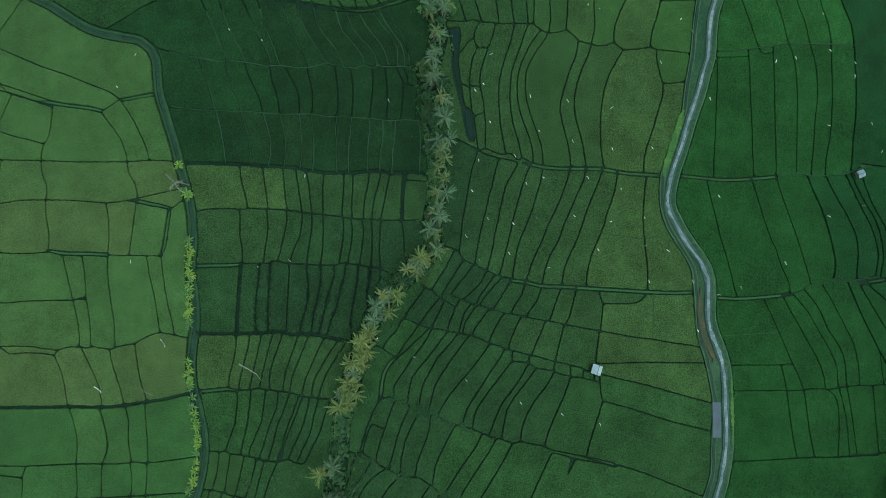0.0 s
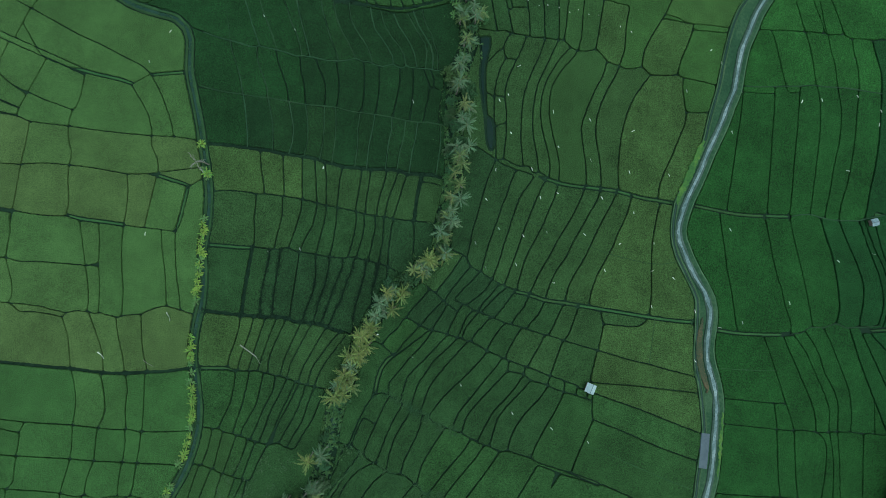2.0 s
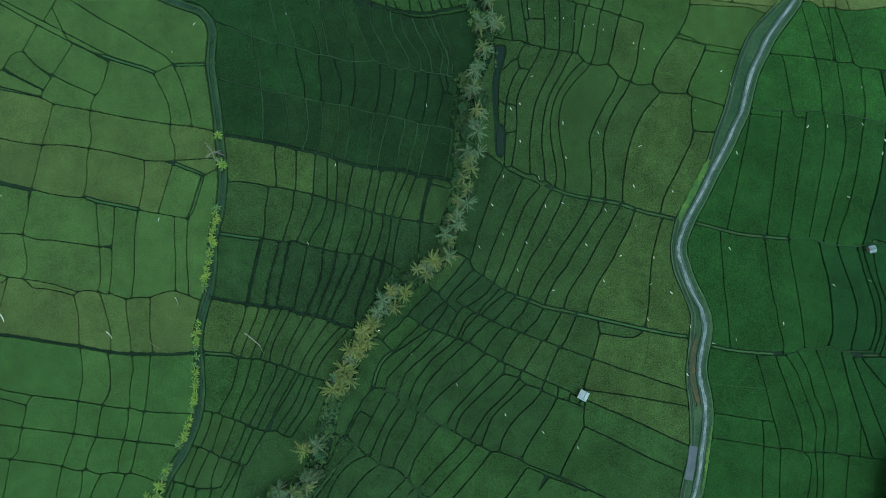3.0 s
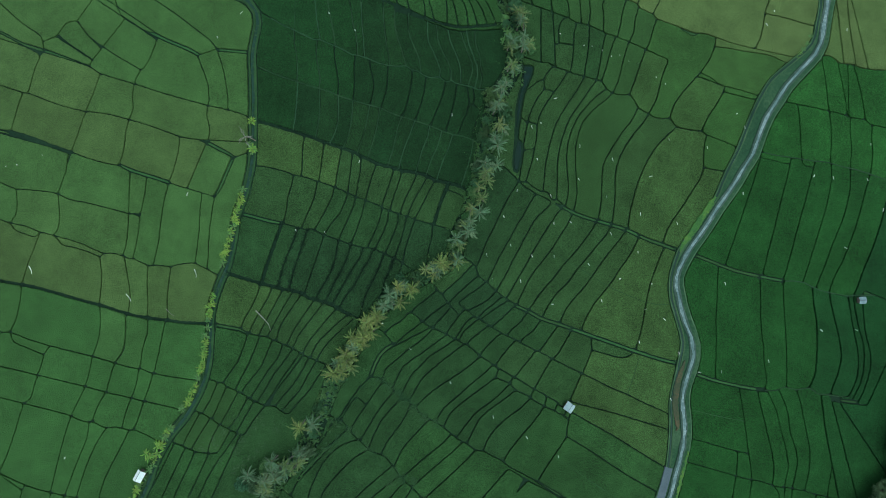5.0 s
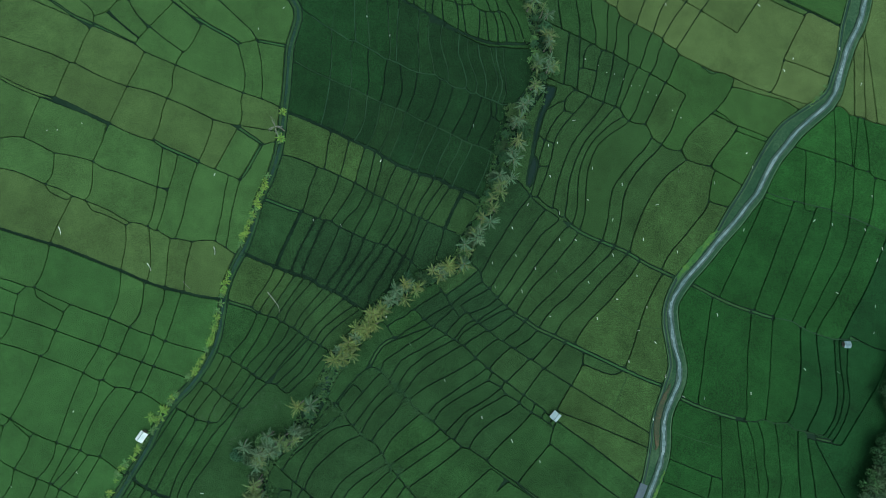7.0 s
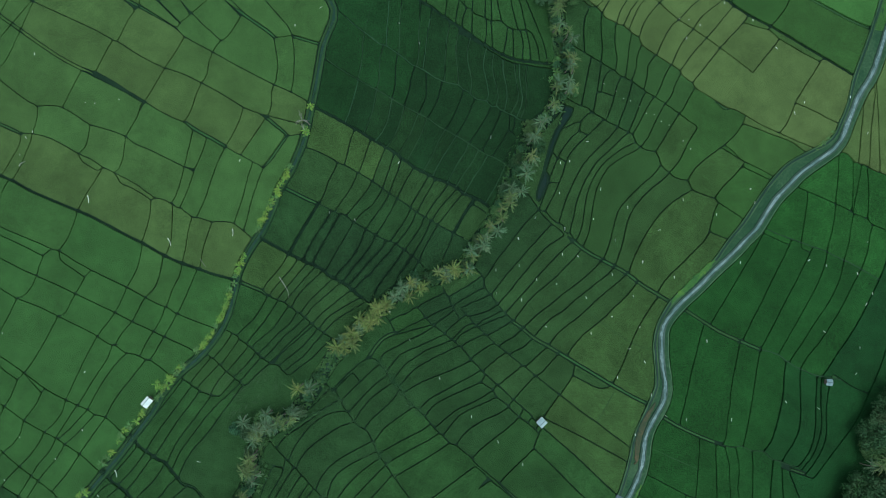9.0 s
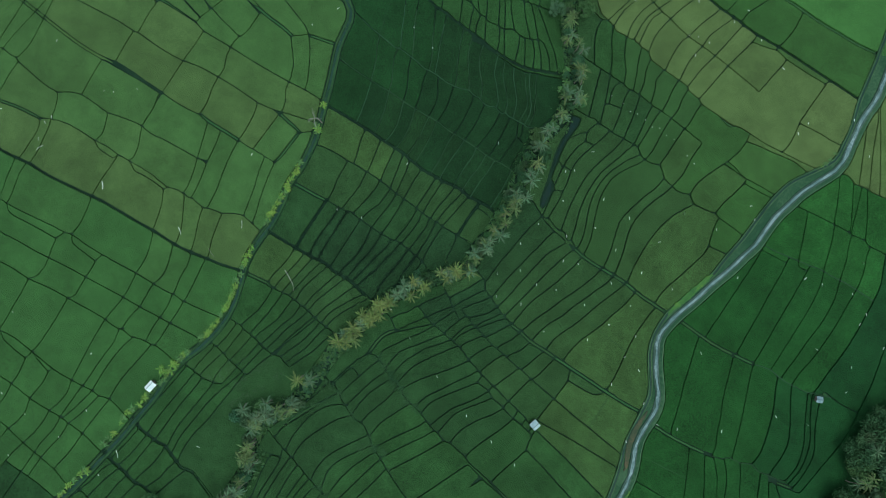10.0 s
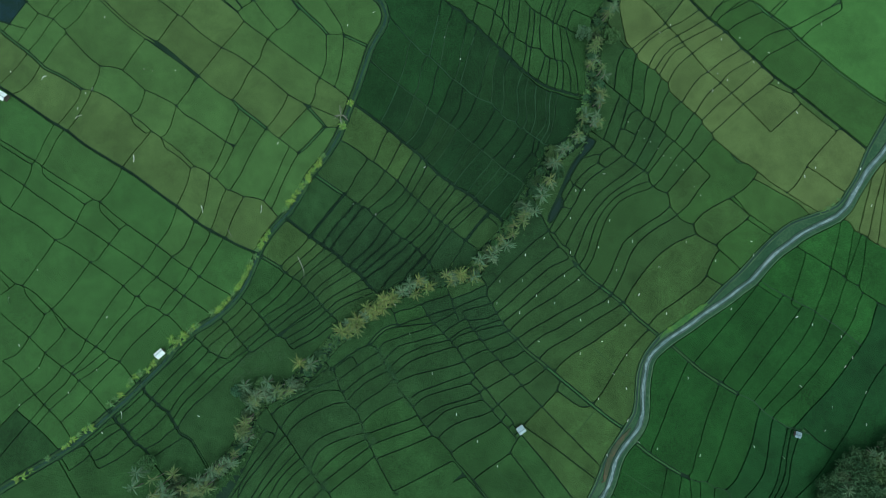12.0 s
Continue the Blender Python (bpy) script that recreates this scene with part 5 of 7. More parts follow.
bund(14.3, 70.6, 14.2, 68.0, 15.3, 63.8, 16.0, 60.2, 16.3, 56.8)
bund(17.9, 71.0, 19.2, 65.0, 19.8, 60.8, 20.3, 56.9)
bund(22.9, 70.0, 22.9, 66.9, 23.6, 61.9, 23.9, 56.7)
bund(25.7, 69.9, 25.4, 65.5, 25.5, 61.6, 25.3, 57.0)
bund(29.6, 69.5, 29.5, 63.9, 29.8, 58.1, 29.2, 54.6)
bund(34.7, 68.7, 34.3, 63.6, 34.0, 58.2, 33.8, 55.4)
bund(41.6, 67.9, 41.1, 61.9, 41.3, 56.2, 40.3, 51.6)
bund(51.0, 66.8, 48.9, 62.5, 47.2, 58.8, 46.2, 55.3, 46.2, 52.1)
bund(-8.6, 101.1, -4.6, 100.7, -0.6, 99.7, 3.0, 98.7, 6.7, 98.2, 10.1, 97.1, 14.1, 96.2, 20.9, 94.4, 26.8, 93.8, 31.6, 93.2, 36.5, 92.4, 41.5, 91.6, 47.6, 90.5, 48.7, 89.9, 49.7, 87.6)
bund(-2.2, 86.1, -0.8, 90.9, 0.5, 95.2, 1.6, 99.2, 1.6, 102.9, 1.7, 108.2)
bund(0.2, 85.5, 0.4, 90.7, 1.7, 95.0, 3.3, 98.7, 5.3, 102.2, 7.8, 109.5)
bund(5.5, 84.6, 4.7, 89.3, 5.5, 94.4, 7.1, 98.3, 8.4, 101.1, 10.4, 105.9, 11.7, 108.7)
bund(7.8, 85.0, 7.4, 90.2, 8.0, 94.0, 9.4, 97.3, 11.4, 101.5, 14.9, 108.3)
bund(9.8, 84.4, 9.2, 89.2, 9.3, 93.8, 10.9, 97.0)
bund(13.5, 84.0, 12.8, 87.3, 13.0, 91.6, 14.1, 96.2, 15.4, 100.5, 18.5, 108.1)
bund(20.7, 81.6, 20.3, 86.1, 20.5, 91.9, 21.8, 94.6, 22.9, 99.2, 24.9, 104.1, 25.8, 107.1)
bund(26.1, 81.1, 25.6, 87.8, 26.8, 93.8, 27.1, 97.9, 28.7, 101.8, 30.9, 106.7)
bund(29.2, 80.7, 30.1, 87.7, 31.6, 93.2, 32.6, 97.8, 33.8, 103.9, 34.4, 106.1)
bund(34.0, 79.1, 35.4, 86.4, 36.5, 92.4, 38.0, 98.0, 39.4, 103.5, 39.4, 105.5)
ditch(3.5, 110.0, 8.0, 109.2, 11.8, 108.6, 15.2, 108.4, 18.7, 108.2, 22.4, 107.5, 26.2, 106.9, 30.7, 106.6, 34.5, 106.0, 39.1, 105.5, 43.5, 105.4, 46.7, 105.5, 52.4, 105.2, 59.2, 104.7, 65.8, 104.4, 76.0, 103.7)
bund(46.7, 105.5, 47.0, 104.2, 50.8, 103.4, 49.8, 96.6, 48.5, 89.8)
bund(47.0, 104.2, 43.9, 103.4, 40.0, 102.8, 38.5, 102.7)
bund(49.7, 87.6, 48.1, 83.7, 47.4, 80.2, 47.0, 77.3)
bund(49.7, 87.6, 55.7, 88.2, 62.1, 88.4, 64.0, 88.1, 69.6, 88.5, 74.9, 88.4, 82.2, 88.7)
bund(64.0, 88.1, 64.6, 81.9, 63.9, 77.6)
bund(50.9, 103.2, 56.2, 102.9, 60.6, 102.7, 64.9, 102.6, 65.0, 101.1, 64.3, 94.4, 63.9, 88.3)
bund(64.9, 102.6, 65.7, 104.6)
path(18.8, 121.2, 22.5, 121.2, 25.5, 120.7, 29.4, 120.8, 34.1, 120.8, 37.9, 120.0, 40.3, 119.7, 46.0, 119.4, 53.0, 118.7, 61.3, 118.5, 67.8, 118.4, 73.9, 118.9)
bund(34.1, 120.8, 31.0, 117.0, 29.2, 113.4, 28.5, 109.7, 27.8, 106.7)
bund(38.3, 119.8, 36.0, 114.5, 33.7, 110.1, 33.1, 106.3)
bund(24.4, 120.7, 22.3, 116.9, 19.6, 111.5, 19.0, 108.6)
bund(18.7, 120.4, 16.4, 116.0, 14.4, 111.1, 14.6, 108.6)
bund(13.3, 117.2, 11.5, 112.9, 11.9, 109.3)
bund(48.1, 118.9, 48.4, 112.4, 47.8, 108.6, 47.1, 105.8)
bund(34.3, 120.9, 36.6, 125.9, 39.7, 132.4, 42.6, 137.5, 43.9, 135.5, 41.9, 130.7, 39.7, 124.7, 39.0, 120.1)
bund(28.4, 128.2, 27.9, 124.4, 27.4, 120.7)

bund(-80.7, 55.2, -71.0, 61.2, -59.9, 63.6)
bund(-110.3, -26.8, -110.5, -31.3, -110.8, -36.1, -110.6, -41.7)


SEEDS = []


def stand(kind, *v):
    """Spots in the plan where rice of one kind grows."""
    SEEDS.extend((kind, x, y) for x, y in zip(v[0::2], v[1::2]))


stand("light", -114, -60, -120, -76, -96, -50, -98, -78, -104, -96, -96, -65, -78, -59, -84, -95, -91, -113, -72, -81, -68, -101, -82, -127, -83, -111, -66, -50, -139, -64, -127, -55, -148, -52)
stand("olive", -161, -34, -142, -36, -121, -34, -107, -36, -98, -33, -90, -34, -70, -30, -126, 3, -114, 3, -99, 5, -114, 12, -80, 3, -77, 12, -85, 1, -72, 11)
stand("gold", 90, 93, 86, 97)
# The deep crop again, its colour lightened in the north for lens haze.
stand("hazed", 100, 59, 74, 50, 86, 63, 109, 63, 104, 48)
stand("deep", 72, 23, 92, 9, 91, 38, 89, -15, 108, 32, 72, 5, 86, -2)
stand("dark", -82, -137, -80, -143)
stand("pale", -155, -20, -165, -28, -124, -18, -124, -14, -102, -13, -102, 26, -112, 21, -83, 23, -81, 41, -72, -7, -75, -12, -82, -15, -93, -9, -66, -9, -76, 26, -70, 28, -75, 39, -72, 32, -83, 28, -72, 5)
stand("olive", -79, 15, -67, 17)
stand("deep", 83, -45, 98, -44, 111, -46, 83, -31, 82, -23, 85, -56, 99, -55, 113, -54)
stand("pale", -95, 47, -107, 44, -76, 43, -74, 30, -100, 35, -85, 26)
stand("hazed", 96, 73, 89, 77, 102, 71)
stand("lush", -61, 52, -54, 50, -60, 41, -52, 38, -56, 27, -63, 26, -51, 54, -45, 50, -46, 37)
stand("dark", -40, 54, -28, 52, -20, 52, -11, 56, -36, 38, -25, 39, -13, 38, -7, 37, -51, 26, -41, 26, -28, 24, -19, 25, -8, 25, -6, 53, -7, 34)
stand("moss", -55, 14, -46, 14, -40, 13)
stand("umber", -36, 14, -30, 13, -26, 11, -19, 12, -12, 12, -4, 10, -53, 1, -45, 2, -39, 1)
stand("mid", -35, -0, -29, -0, -25, 0, -19, -1)
stand("dim", -16, -2, -11, -0, -4, 1, -12, -6)
stand("mid", -54, -14, -46, -12)
stand("dim", -42, -13, -38, -15, -34, -14, -30, -14, -25, -17, -22, -17, -18, -16, -15, -11)
stand("moss", -53, -29, -48, -30, -46, -30)
stand("umber", -44, -30, -41, -30, -37, -30, -33, -31, -28, -31, -26, -31)
stand("green", -52, -44, -47, -44, -43, -44)
stand("mid", -40, -46, -37, -46, -34, -46, -30, -46, -27, -50, -23, -47, -26, -43)
stand("spring", -53, -58, -50, -58, -47, -57)
stand("mid", -43, -59, -39, -58, -35, -60, -31, -59)
stand("fresh", 64, 58, 62, 61, 61, 46, 65, 65, 52, 64)
stand("moss", 52, 57, 43, 58, 48, 42, 54, 36, 60, 32, 63, 37, 38, 59, 46, 36)
stand("spring", 32, 60, 27, 60, 25, 49, 37, 47, 19, 59, 23, 61, 34, 42, 30, 42)
stand("umber", 40, 38, 22, 46, 18, 41, 14, 44, 9, 45, 14, 59, 10, 37, 12, 29, 7, 36)
stand("dim", 8, 15, 14, 15, 10, 2)
stand("umber", 17, 14, 21, 13, 25, 12, 31, 12, 35, 11, 31, 3, 40, 12, 13, 2, 19, -0, 24, -1, 29, -1, 34, -1, 1, -7)
stand("moss", 50, 13, 47, 4, 57, 11, 57, -4, 46, -4, 60, 1)
stand("dim", 4, -8, 7, -9, 9, -11, 12, -12, 15, -13, -3, -15, -6, -16, 1, -18)
stand("mid", 21, -13, 25, -14, 29, -15, 10, -19, 6, -18, 14, -20, 18, -23)
stand("umber", 34, -16, 39, -16, 48, -13, 48, -20, 32, -16, 23, -22, 28, -24)
stand("moss", 59, -19, 62, -15, 54, -26, 54, -33)
stand("green", 38, -41, 36, -36, 48, -46, 59, -47, 62, -53, 52, -54, 54, -40)
stand("green", -7, -24, -9, -23, -10, -32)
stand("mid", -4, -28, 1, -29, 5, -30, 9, -31, 12, -35, 16, -37, 21, -36, 23, -38, 28, -39, 32, -39, -6, -36, -9, -47, -7, -49, -2, -50, 2, -50, -13, -49, -16, -52, -18, -56, -21, -58, -14, -59)
stand("green", 6, -52, 13, -54, 19, -56, 24, -54, 31, -56, 41, -56)
stand("green", -63, -79, -56, -78, -57, -92, -55, -100, -54, -90, -61, -110, -58, -106, -62, -120, -60, -117, -66, -127)
stand("spring", -55, -59, -55, -64, -50, -56, -50, -66)
stand("green", -44, -58, -40, -57, -49, -84, -45, -81, -47, -93)
stand("dim", -38, -87, -40, -79, -39, -94)
stand("mid", -23, -89, -21, -85, -17, -84, -11, -86, -10, -83, -12, -67, -6, -69, -5, -66, -11, -75)
stand("green", 2, -74, 8, -76, 1, -86, 9, -73, -7, -92, -11, -95)
stand("mid", -22, -66, -18, -60, -9, -60)
stand("green", 22, -66, 26, -60)
stand("green", -51, 65, -45, 66, -40, 65, -36, 65, -31, 65, -24, 65, -18, 65, -14, 66, -33, 74, -27, 74, -19, 76, -32, 79, -27, 83)
stand("mid", 7, 67, 14, 64, 21, 64, -2, 79, -7, 84, -11, 95)
stand("spring", 13, 78, 20, 77, 10, 76, 26, 75, 34, 73, 32, 63, 39, 64)
stand("green", 5, 79, 2, 79)
stand("fresh", 44, 72, 52, 72, 55, 62, 47, 64)
stand("gold", -5, 94, 3, 92, 11, 93, 21, 89, 31, 87, 41, 85, 35, 99, 24, 100, 15, 103, 51, 95, 61, 84, 62, 94, 51, 80, 73, 85, 78, 91, 71, 97)
stand("fresh", 17, 115, 24, 114, 33, 114, 41, 112, 59, 110, 72, 111)
stand("bright", 42, 127, 31, 126, 52, 127, 68, 123)
# Rice along the eastern wood: the trees' shade painted as a darker crop tone.
stand("shade", 118, 27, 115, 7, 118, 39, 111, -2, 120, 15, 115, 50, 108, 12)
stand("lush", -66, 52, -73, 54, -61, 54)
stand("wet", 9, 30, 5, 49)
stand("wet", -175, -22)



def relief(x, y):
    """The ground's height: a shallow valley along the stream."""
    d = np.min(np.hypot(RIVER_LINE[:, 0] - x, RIVER_LINE[:, 1] - y))
    return 0.1 + min(0.12, 0.003 * d) - 0.9 * math.exp(-(d / 2.6) ** 2)


RIVER_LINE = RIVER
RING = np.array([(-215, -30), (-120, 85), (-60, 90), (10, 170), (75, 165), (170, 60), (165, 0), (140, -85), (60, -90), (0, -130), (-80, -190), (-150, -160), (-215, -30)], float)


def onward(l, d=120):
    """The line carried on at both ends."""
    a, z = l[0] - l[3], l[-1] - l[-4]
    return np.vstack([l[0] + d * a / np.linalg.norm(a), l, l[-1] + d * z / np.linalg.norm(z)])


def fields():
    """The faces that the bunds, banks and verges enclose."""
    lines = [*BUNDS, *map(onward, (VERGE, offset(ROAD, 2.3), offset(CANAL, 1.3), offset(CANAL, -1.3), offset(RIVER, 2.3), offset(RIVER, -2.3))), RING]
    A = np.vstack([l[:-1] for l in lines])
    B = np.vstack([l[1:] for l in lines])

    def cross_at(p, d, skip):
        """How far along p + s d the first other segment lies."""
        e = B - A
        den = d[0] * e[:, 1] - d[1] * e[:, 0]
        den = np.where(np.abs(den) < 1e-9, 1e-9, den)
        w = A - p
        s = (w[:, 0] * e[:, 1] - w[:, 1] * e[:, 0]) / den
        u = (w[:, 0] * d[1] - w[:, 1] * d[0]) / den
        ok = (s > 1e-6) & (u >= 0) & (u <= 1) & ~skip
        return s[ok].min() if ok.any() else 1e9

    owner = np.concatenate([[i] * (len(l) - 1) for i, l in enumerate(lines)])
    first, final = np.diff(owner, prepend=-1) != 0, np.diff(owner, append=-1) != 0
    grown = []
    for i, l in enumerate(lines):
        l = l.copy()
        if i < len(BUNDS):
            for end, other in ((0, 1), (-1, -2)):
                d = l[end] - l[other]
                d /= np.linalg.norm(d)
                e = B - A
                u = np.clip(np.sum((l[end] - A) * e, 1) / (np.sum(e * e, 1) + 1e-12), 0, 1)
                foot = A + u[:, None] * e
                gap = np.hypot(*(foot - l[end]).T) + 1e3 * (owner == i) + 1e3 * (first & (u < 0.01)) + 1e3 * (final & (u > 0.99))
                k = int(np.argmin(gap))
                if gap[k] < 1.0:
                    l[end] = foot[k] + 0.4 * d
                    continue
                s = cross_at(l[end], d, owner == i)
                back = cross_at(l[end], -d, owner == i)
                far = abs(l[end][0]) > 100 or not -85 < l[end][1] < 105
                if back < 3.0 and back < s:
                    continue
                if s < 16.0 or (far and s < 80):
                    l[end] = l[end] + d * (s + 0.05)
        grown.append(l)
    A = np.vstack([l[:-1] for l in grown])
    B = np.vstack([l[1:] for l in grown])
    edges, spot = {}, {}
    lo, hi = np.minimum(A, B), np.maximum(A, B)
    cuts = [[(0.0, A[i]), (1.0, B[i])] for i in range(len(A))]
    for i in range(len(A)):
        near = i + 1 + np.where((lo[i + 1:, 0] <= hi[i, 0]) & (hi[i + 1:, 0] >= lo[i, 0]) & (lo[i + 1:, 1] <= hi[i, 1]) & (hi[i + 1:, 1] >= lo[i, 1]))[0]
        d, e = B[i] - A[i], B[near] - A[near]
        den = d[0] * e[:, 1] - d[1] * e[:, 0]
        good = np.abs(den) > 1e-9
        near, e, den = near[good], e[good], den[good]
        w = A[near] - A[i]
        s = (w[:, 0] * e[:, 1] - w[:, 1] * e[:, 0]) / den
        u = (w[:, 0] * d[1] - w[:, 1] * d[0]) / den
        for j, sj, uj in zip(near, s, u):
            if 0 <= sj <= 1 and 0 <= uj <= 1:
                p = A[i] + d * sj
                cuts[i].append((sj, p))
                cuts[j].append((uj, p))
    for row in cuts:
        last = None
        for _, p in sorted(row, key=lambda c: c[0]):
            k = (round(p[0] * 40), round(p[1] * 40))
            spot.setdefault(k, p)
            if last is not None and last != k:
                edges.setdefault(last, set()).add(k)
                edges.setdefault(k, set()).add(last)
            last = k
    loose = [k for k in edges if len(edges[k]) < 2]
    while loose:
        k = loose.pop()
        for o in list(edges.get(k, ())):
            edges[o].discard(k)
            if len(edges[o]) == 1:
                loose.append(o)
        edges.pop(k, None)
    for _ in range(3):
        turn = {k: sorted(v, key=lambda o: math.atan2(spot[o][1] - spot[k][1], spot[o][0] - spot[k][0])) for k, v in edges.items()}
        face_of, faces = {}, []
        for a in turn:
            for b in turn[a]:
                if (a, b) in face_of:
                    continue
                loop, u, v = [], a, b
                while (u, v) not in face_of:
                    face_of[u, v] = len(faces)
                    loop.append(spot[u])
                    ring = turn[v]
                    u, v = v, ring[(ring.index(u) - 1) % len(ring)]
                p = np.array(loop)
                faces.append((p, 0.5 * np.sum(p[:, 0] * np.roll(p[:, 1], -1) - p[:, 1] * np.roll(p[:, 0], -1))))
        spurs = [(a, b) for (a, b), f in face_of.items() if face_of.get((b, a)) == f]
        for a, b in spurs:
            edges[a].discard(b)
        edges = {k: v for k, v in edges.items() if v}
        if not spurs:
            break
    faces = [(p, area) for p, area in faces if 2.0 < area < 9000 and len(p) > 2]
    return faces


def even(p, step):
    """The closed outline p walked at even steps."""
    q = np.vstack([p, p[:1]])
    s = np.concatenate([[0], np.cumsum(np.hypot(*np.diff(q, axis=0).T))])
    n = max(8, int(s[-1] / step))
    t = np.linspace(0, s[-1], n, endpoint=False)
    return np.stack([np.interp(t, s, q[:, 0]), np.interp(t, s, q[:, 1])], 1)


def shrink(p, d):
    """The closed outline p drawn in by d."""
    t = np.roll(p, -1, 0) - np.roll(p, 1, 0)
    t /= np.linalg.norm(t, axis=1)[:, None] + 1e-9
    return p + d * np.stack([-t[:, 1], t[:, 0]], 1)


def area_of(p):
    return 0.5 * np.sum(p[:, 0] * np.roll(p[:, 1], -1) - p[:, 1] * np.roll(p[:, 0], -1))


def tidy(p):
    """The closed outline p with the small loops cut off where it crosses itself."""
    for _ in range(40):
        n = len(p)
        if n < 5:
            break
        d = np.roll(p, -1, 0) - p
        i, j = np.triu_indices(n, 2)
        ok = ~((i == 0) & (j == n - 1))
        i, j = i[ok], j[ok]
        w = p[j] - p[i]
        den = d[i, 0] * d[j, 1] - d[i, 1] * d[j, 0]
        den = np.where(np.abs(den) < 1e-12, 1e-12, den)
        u = (w[:, 0] * d[j, 1] - w[:, 1] * d[j, 0]) / den
        v = (w[:, 0] * d[i, 1] - w[:, 1] * d[i, 0]) / den
        hit = np.where((u > 0) & (u < 1) & (v > 0) & (v < 1))[0]
        if not len(hit):
            break
        h = hit[0]
        x = p[i[h]] + u[h] * d[i[h]]
        one = np.vstack([p[i[h] + 1:j[h] + 1], x])
        two = np.vstack([p[j[h] + 1:], p[:i[h] + 1], x])
        p = one if area_of(one) > area_of(two) else two
    return p


def slab(p, base, top, wobble=0.14):
    """A stand of plants with outline p: leaning sides, a rounded uneven shoulder and a flat crown."""
    bm = bmesh.new()
    q = shrink(p, 0.09)
    shake = [noise.noise_vector((x * 1.1, y * 1.1, 3.1)) * wobble + noise.noise_vector((x * 4.3, y * 4.3, 7.7)) * wobble * 0.8 for x, y in q]
    p = tidy(q + np.array([v[:2] for v in shake]))
    if area_of(p) < 0.3:
        p = q
    rings = []
    for out, z in ((-0.09, base), (-0.07, base + 0.7 * (top - base)), (0.0, top)):
        rings.append([bm.verts.new((x, y, z + (0.03 * math.sin(5 * x + 3 * y) if z > base else 0))) for x, y in shrink(p, out)])
    n = len(p)
    for r, s in zip(rings, rings[1:]):
        for i in range(n):
            bm.faces.new((r[i], r[(i + 1) % n], s[(i + 1) % n], s[i]))
    flat, _, caps, origin, *_ = geometry.delaunay_2d_cdt([Vector(v.co[:2]) for v in rings[-1]], [], [list(range(n))], 1, 1e-4)
    crown = [rings[-1][o[0]] if o else bm.verts.new((*v, top)) for v, o in zip(flat, origin)]
    for f in caps:
        c = [crown[k] for k in f]
        if len(set(c)) > 2 and not bm.faces.get(c):
            bm.faces.new(c)
    return bm


def ribbon(l, width, z, rise=0.0, edge=0.15, steps=4, wobble=0.0, lie=False):
    """A strip along a line, crowned by rise, with its edges going down by edge."""
    bm = bmesh.new()
    rows = []
    offs = [-0.5, *[-0.47 + 0.94 * k / steps for k in range(steps + 1)], 0.5]
    for k, o in enumerate(offs):
        q = offset(l, o * width)
        row = []
        for (x, y), (cx, cy) in zip(q, l):
            j = noise.noise((x * 0.7, y * 0.7, k * 5.0)) * wobble
            h = (relief(cx, cy) if lie else 0) + (z - edge if k in (0, len(offs) - 1) else z + rise * (1 - (2 * o) ** 2))
            row.append(bm.verts.new((x + j, y + j, h)))
        rows.append(row)
    for r, s in zip(rows, rows[1:]):
        for i in range(len(r) - 1):
            bm.faces.new((r[i], r[i + 1], s[i + 1], s[i]))
    bmesh.ops.recalc_face_normals(bm, faces=bm.faces)
    return bm


# ---- ground ----
def ground():
    def axis(lo, hi):
        return [-2400, -1200, -600, -380, -280, *np.arange(lo, hi, 2.5), 280, 380, 600, 1200, 2400]
    xs, ys = axis(-230, 190), axis(-210, 190)
    bm = bmesh.new()
    grid = [[bm.verts.new((x, y, relief(x, y))) for x in xs] for y in ys]
    for j in range(len(ys) - 1):
        for i in range(len(xs) - 1):
            bm.faces.new((grid[j][i], grid[j][i + 1], grid[j + 1][i + 1], grid[j + 1][i]))
    return tagged(part("ground", bm, GROUND), "dark wet earth and weeds between the paddies", "ground", kind="structure")


ground()
tagged(part("water", ribbon(RIVER, 1.3, -0.62, 0, 0.0, 4, 0.5), WATER), "narrow stream of still grey water under trees", "stream", kind="structure")
tagged(part("water", ribbon(CANAL, 0.85, 0.12, 0, 0.3, 4, 0.0, True), WATER), "narrow irrigation canal of grey water", "canal", kind="structure")
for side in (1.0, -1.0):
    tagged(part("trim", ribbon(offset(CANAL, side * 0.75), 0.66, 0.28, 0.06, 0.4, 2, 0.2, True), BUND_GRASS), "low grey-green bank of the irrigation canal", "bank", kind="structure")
tagged(part("verge", ribbon(offset(ROAD, 1.35), 1.3, 0.84, 0.08, 0.4, 4, 0.25), VERGE_GRASS), "strip of grass along the farm road", "verge", kind="structure")
tagged(part("road", ribbon(onward(ROAD, 60), 1.75, 1.0, 0.02, 0.35, 4, 0.3), MOSSY), "narrow farm road of damp mossy concrete", "road", kind="structure")
tagged(part("road", ribbon(onward(ROAD, 60), 0.62, 1.045, 0.01, 0.03, 4, 0.5), CONCRETE), "pale worn crown along the concrete farm road", "road", kind="structure")


def stretch(l, a, b):
    """The piece of a line between the heights a and b of the plan, from north to south."""
    return np.array([p for p in l if b <= p[1] <= a])


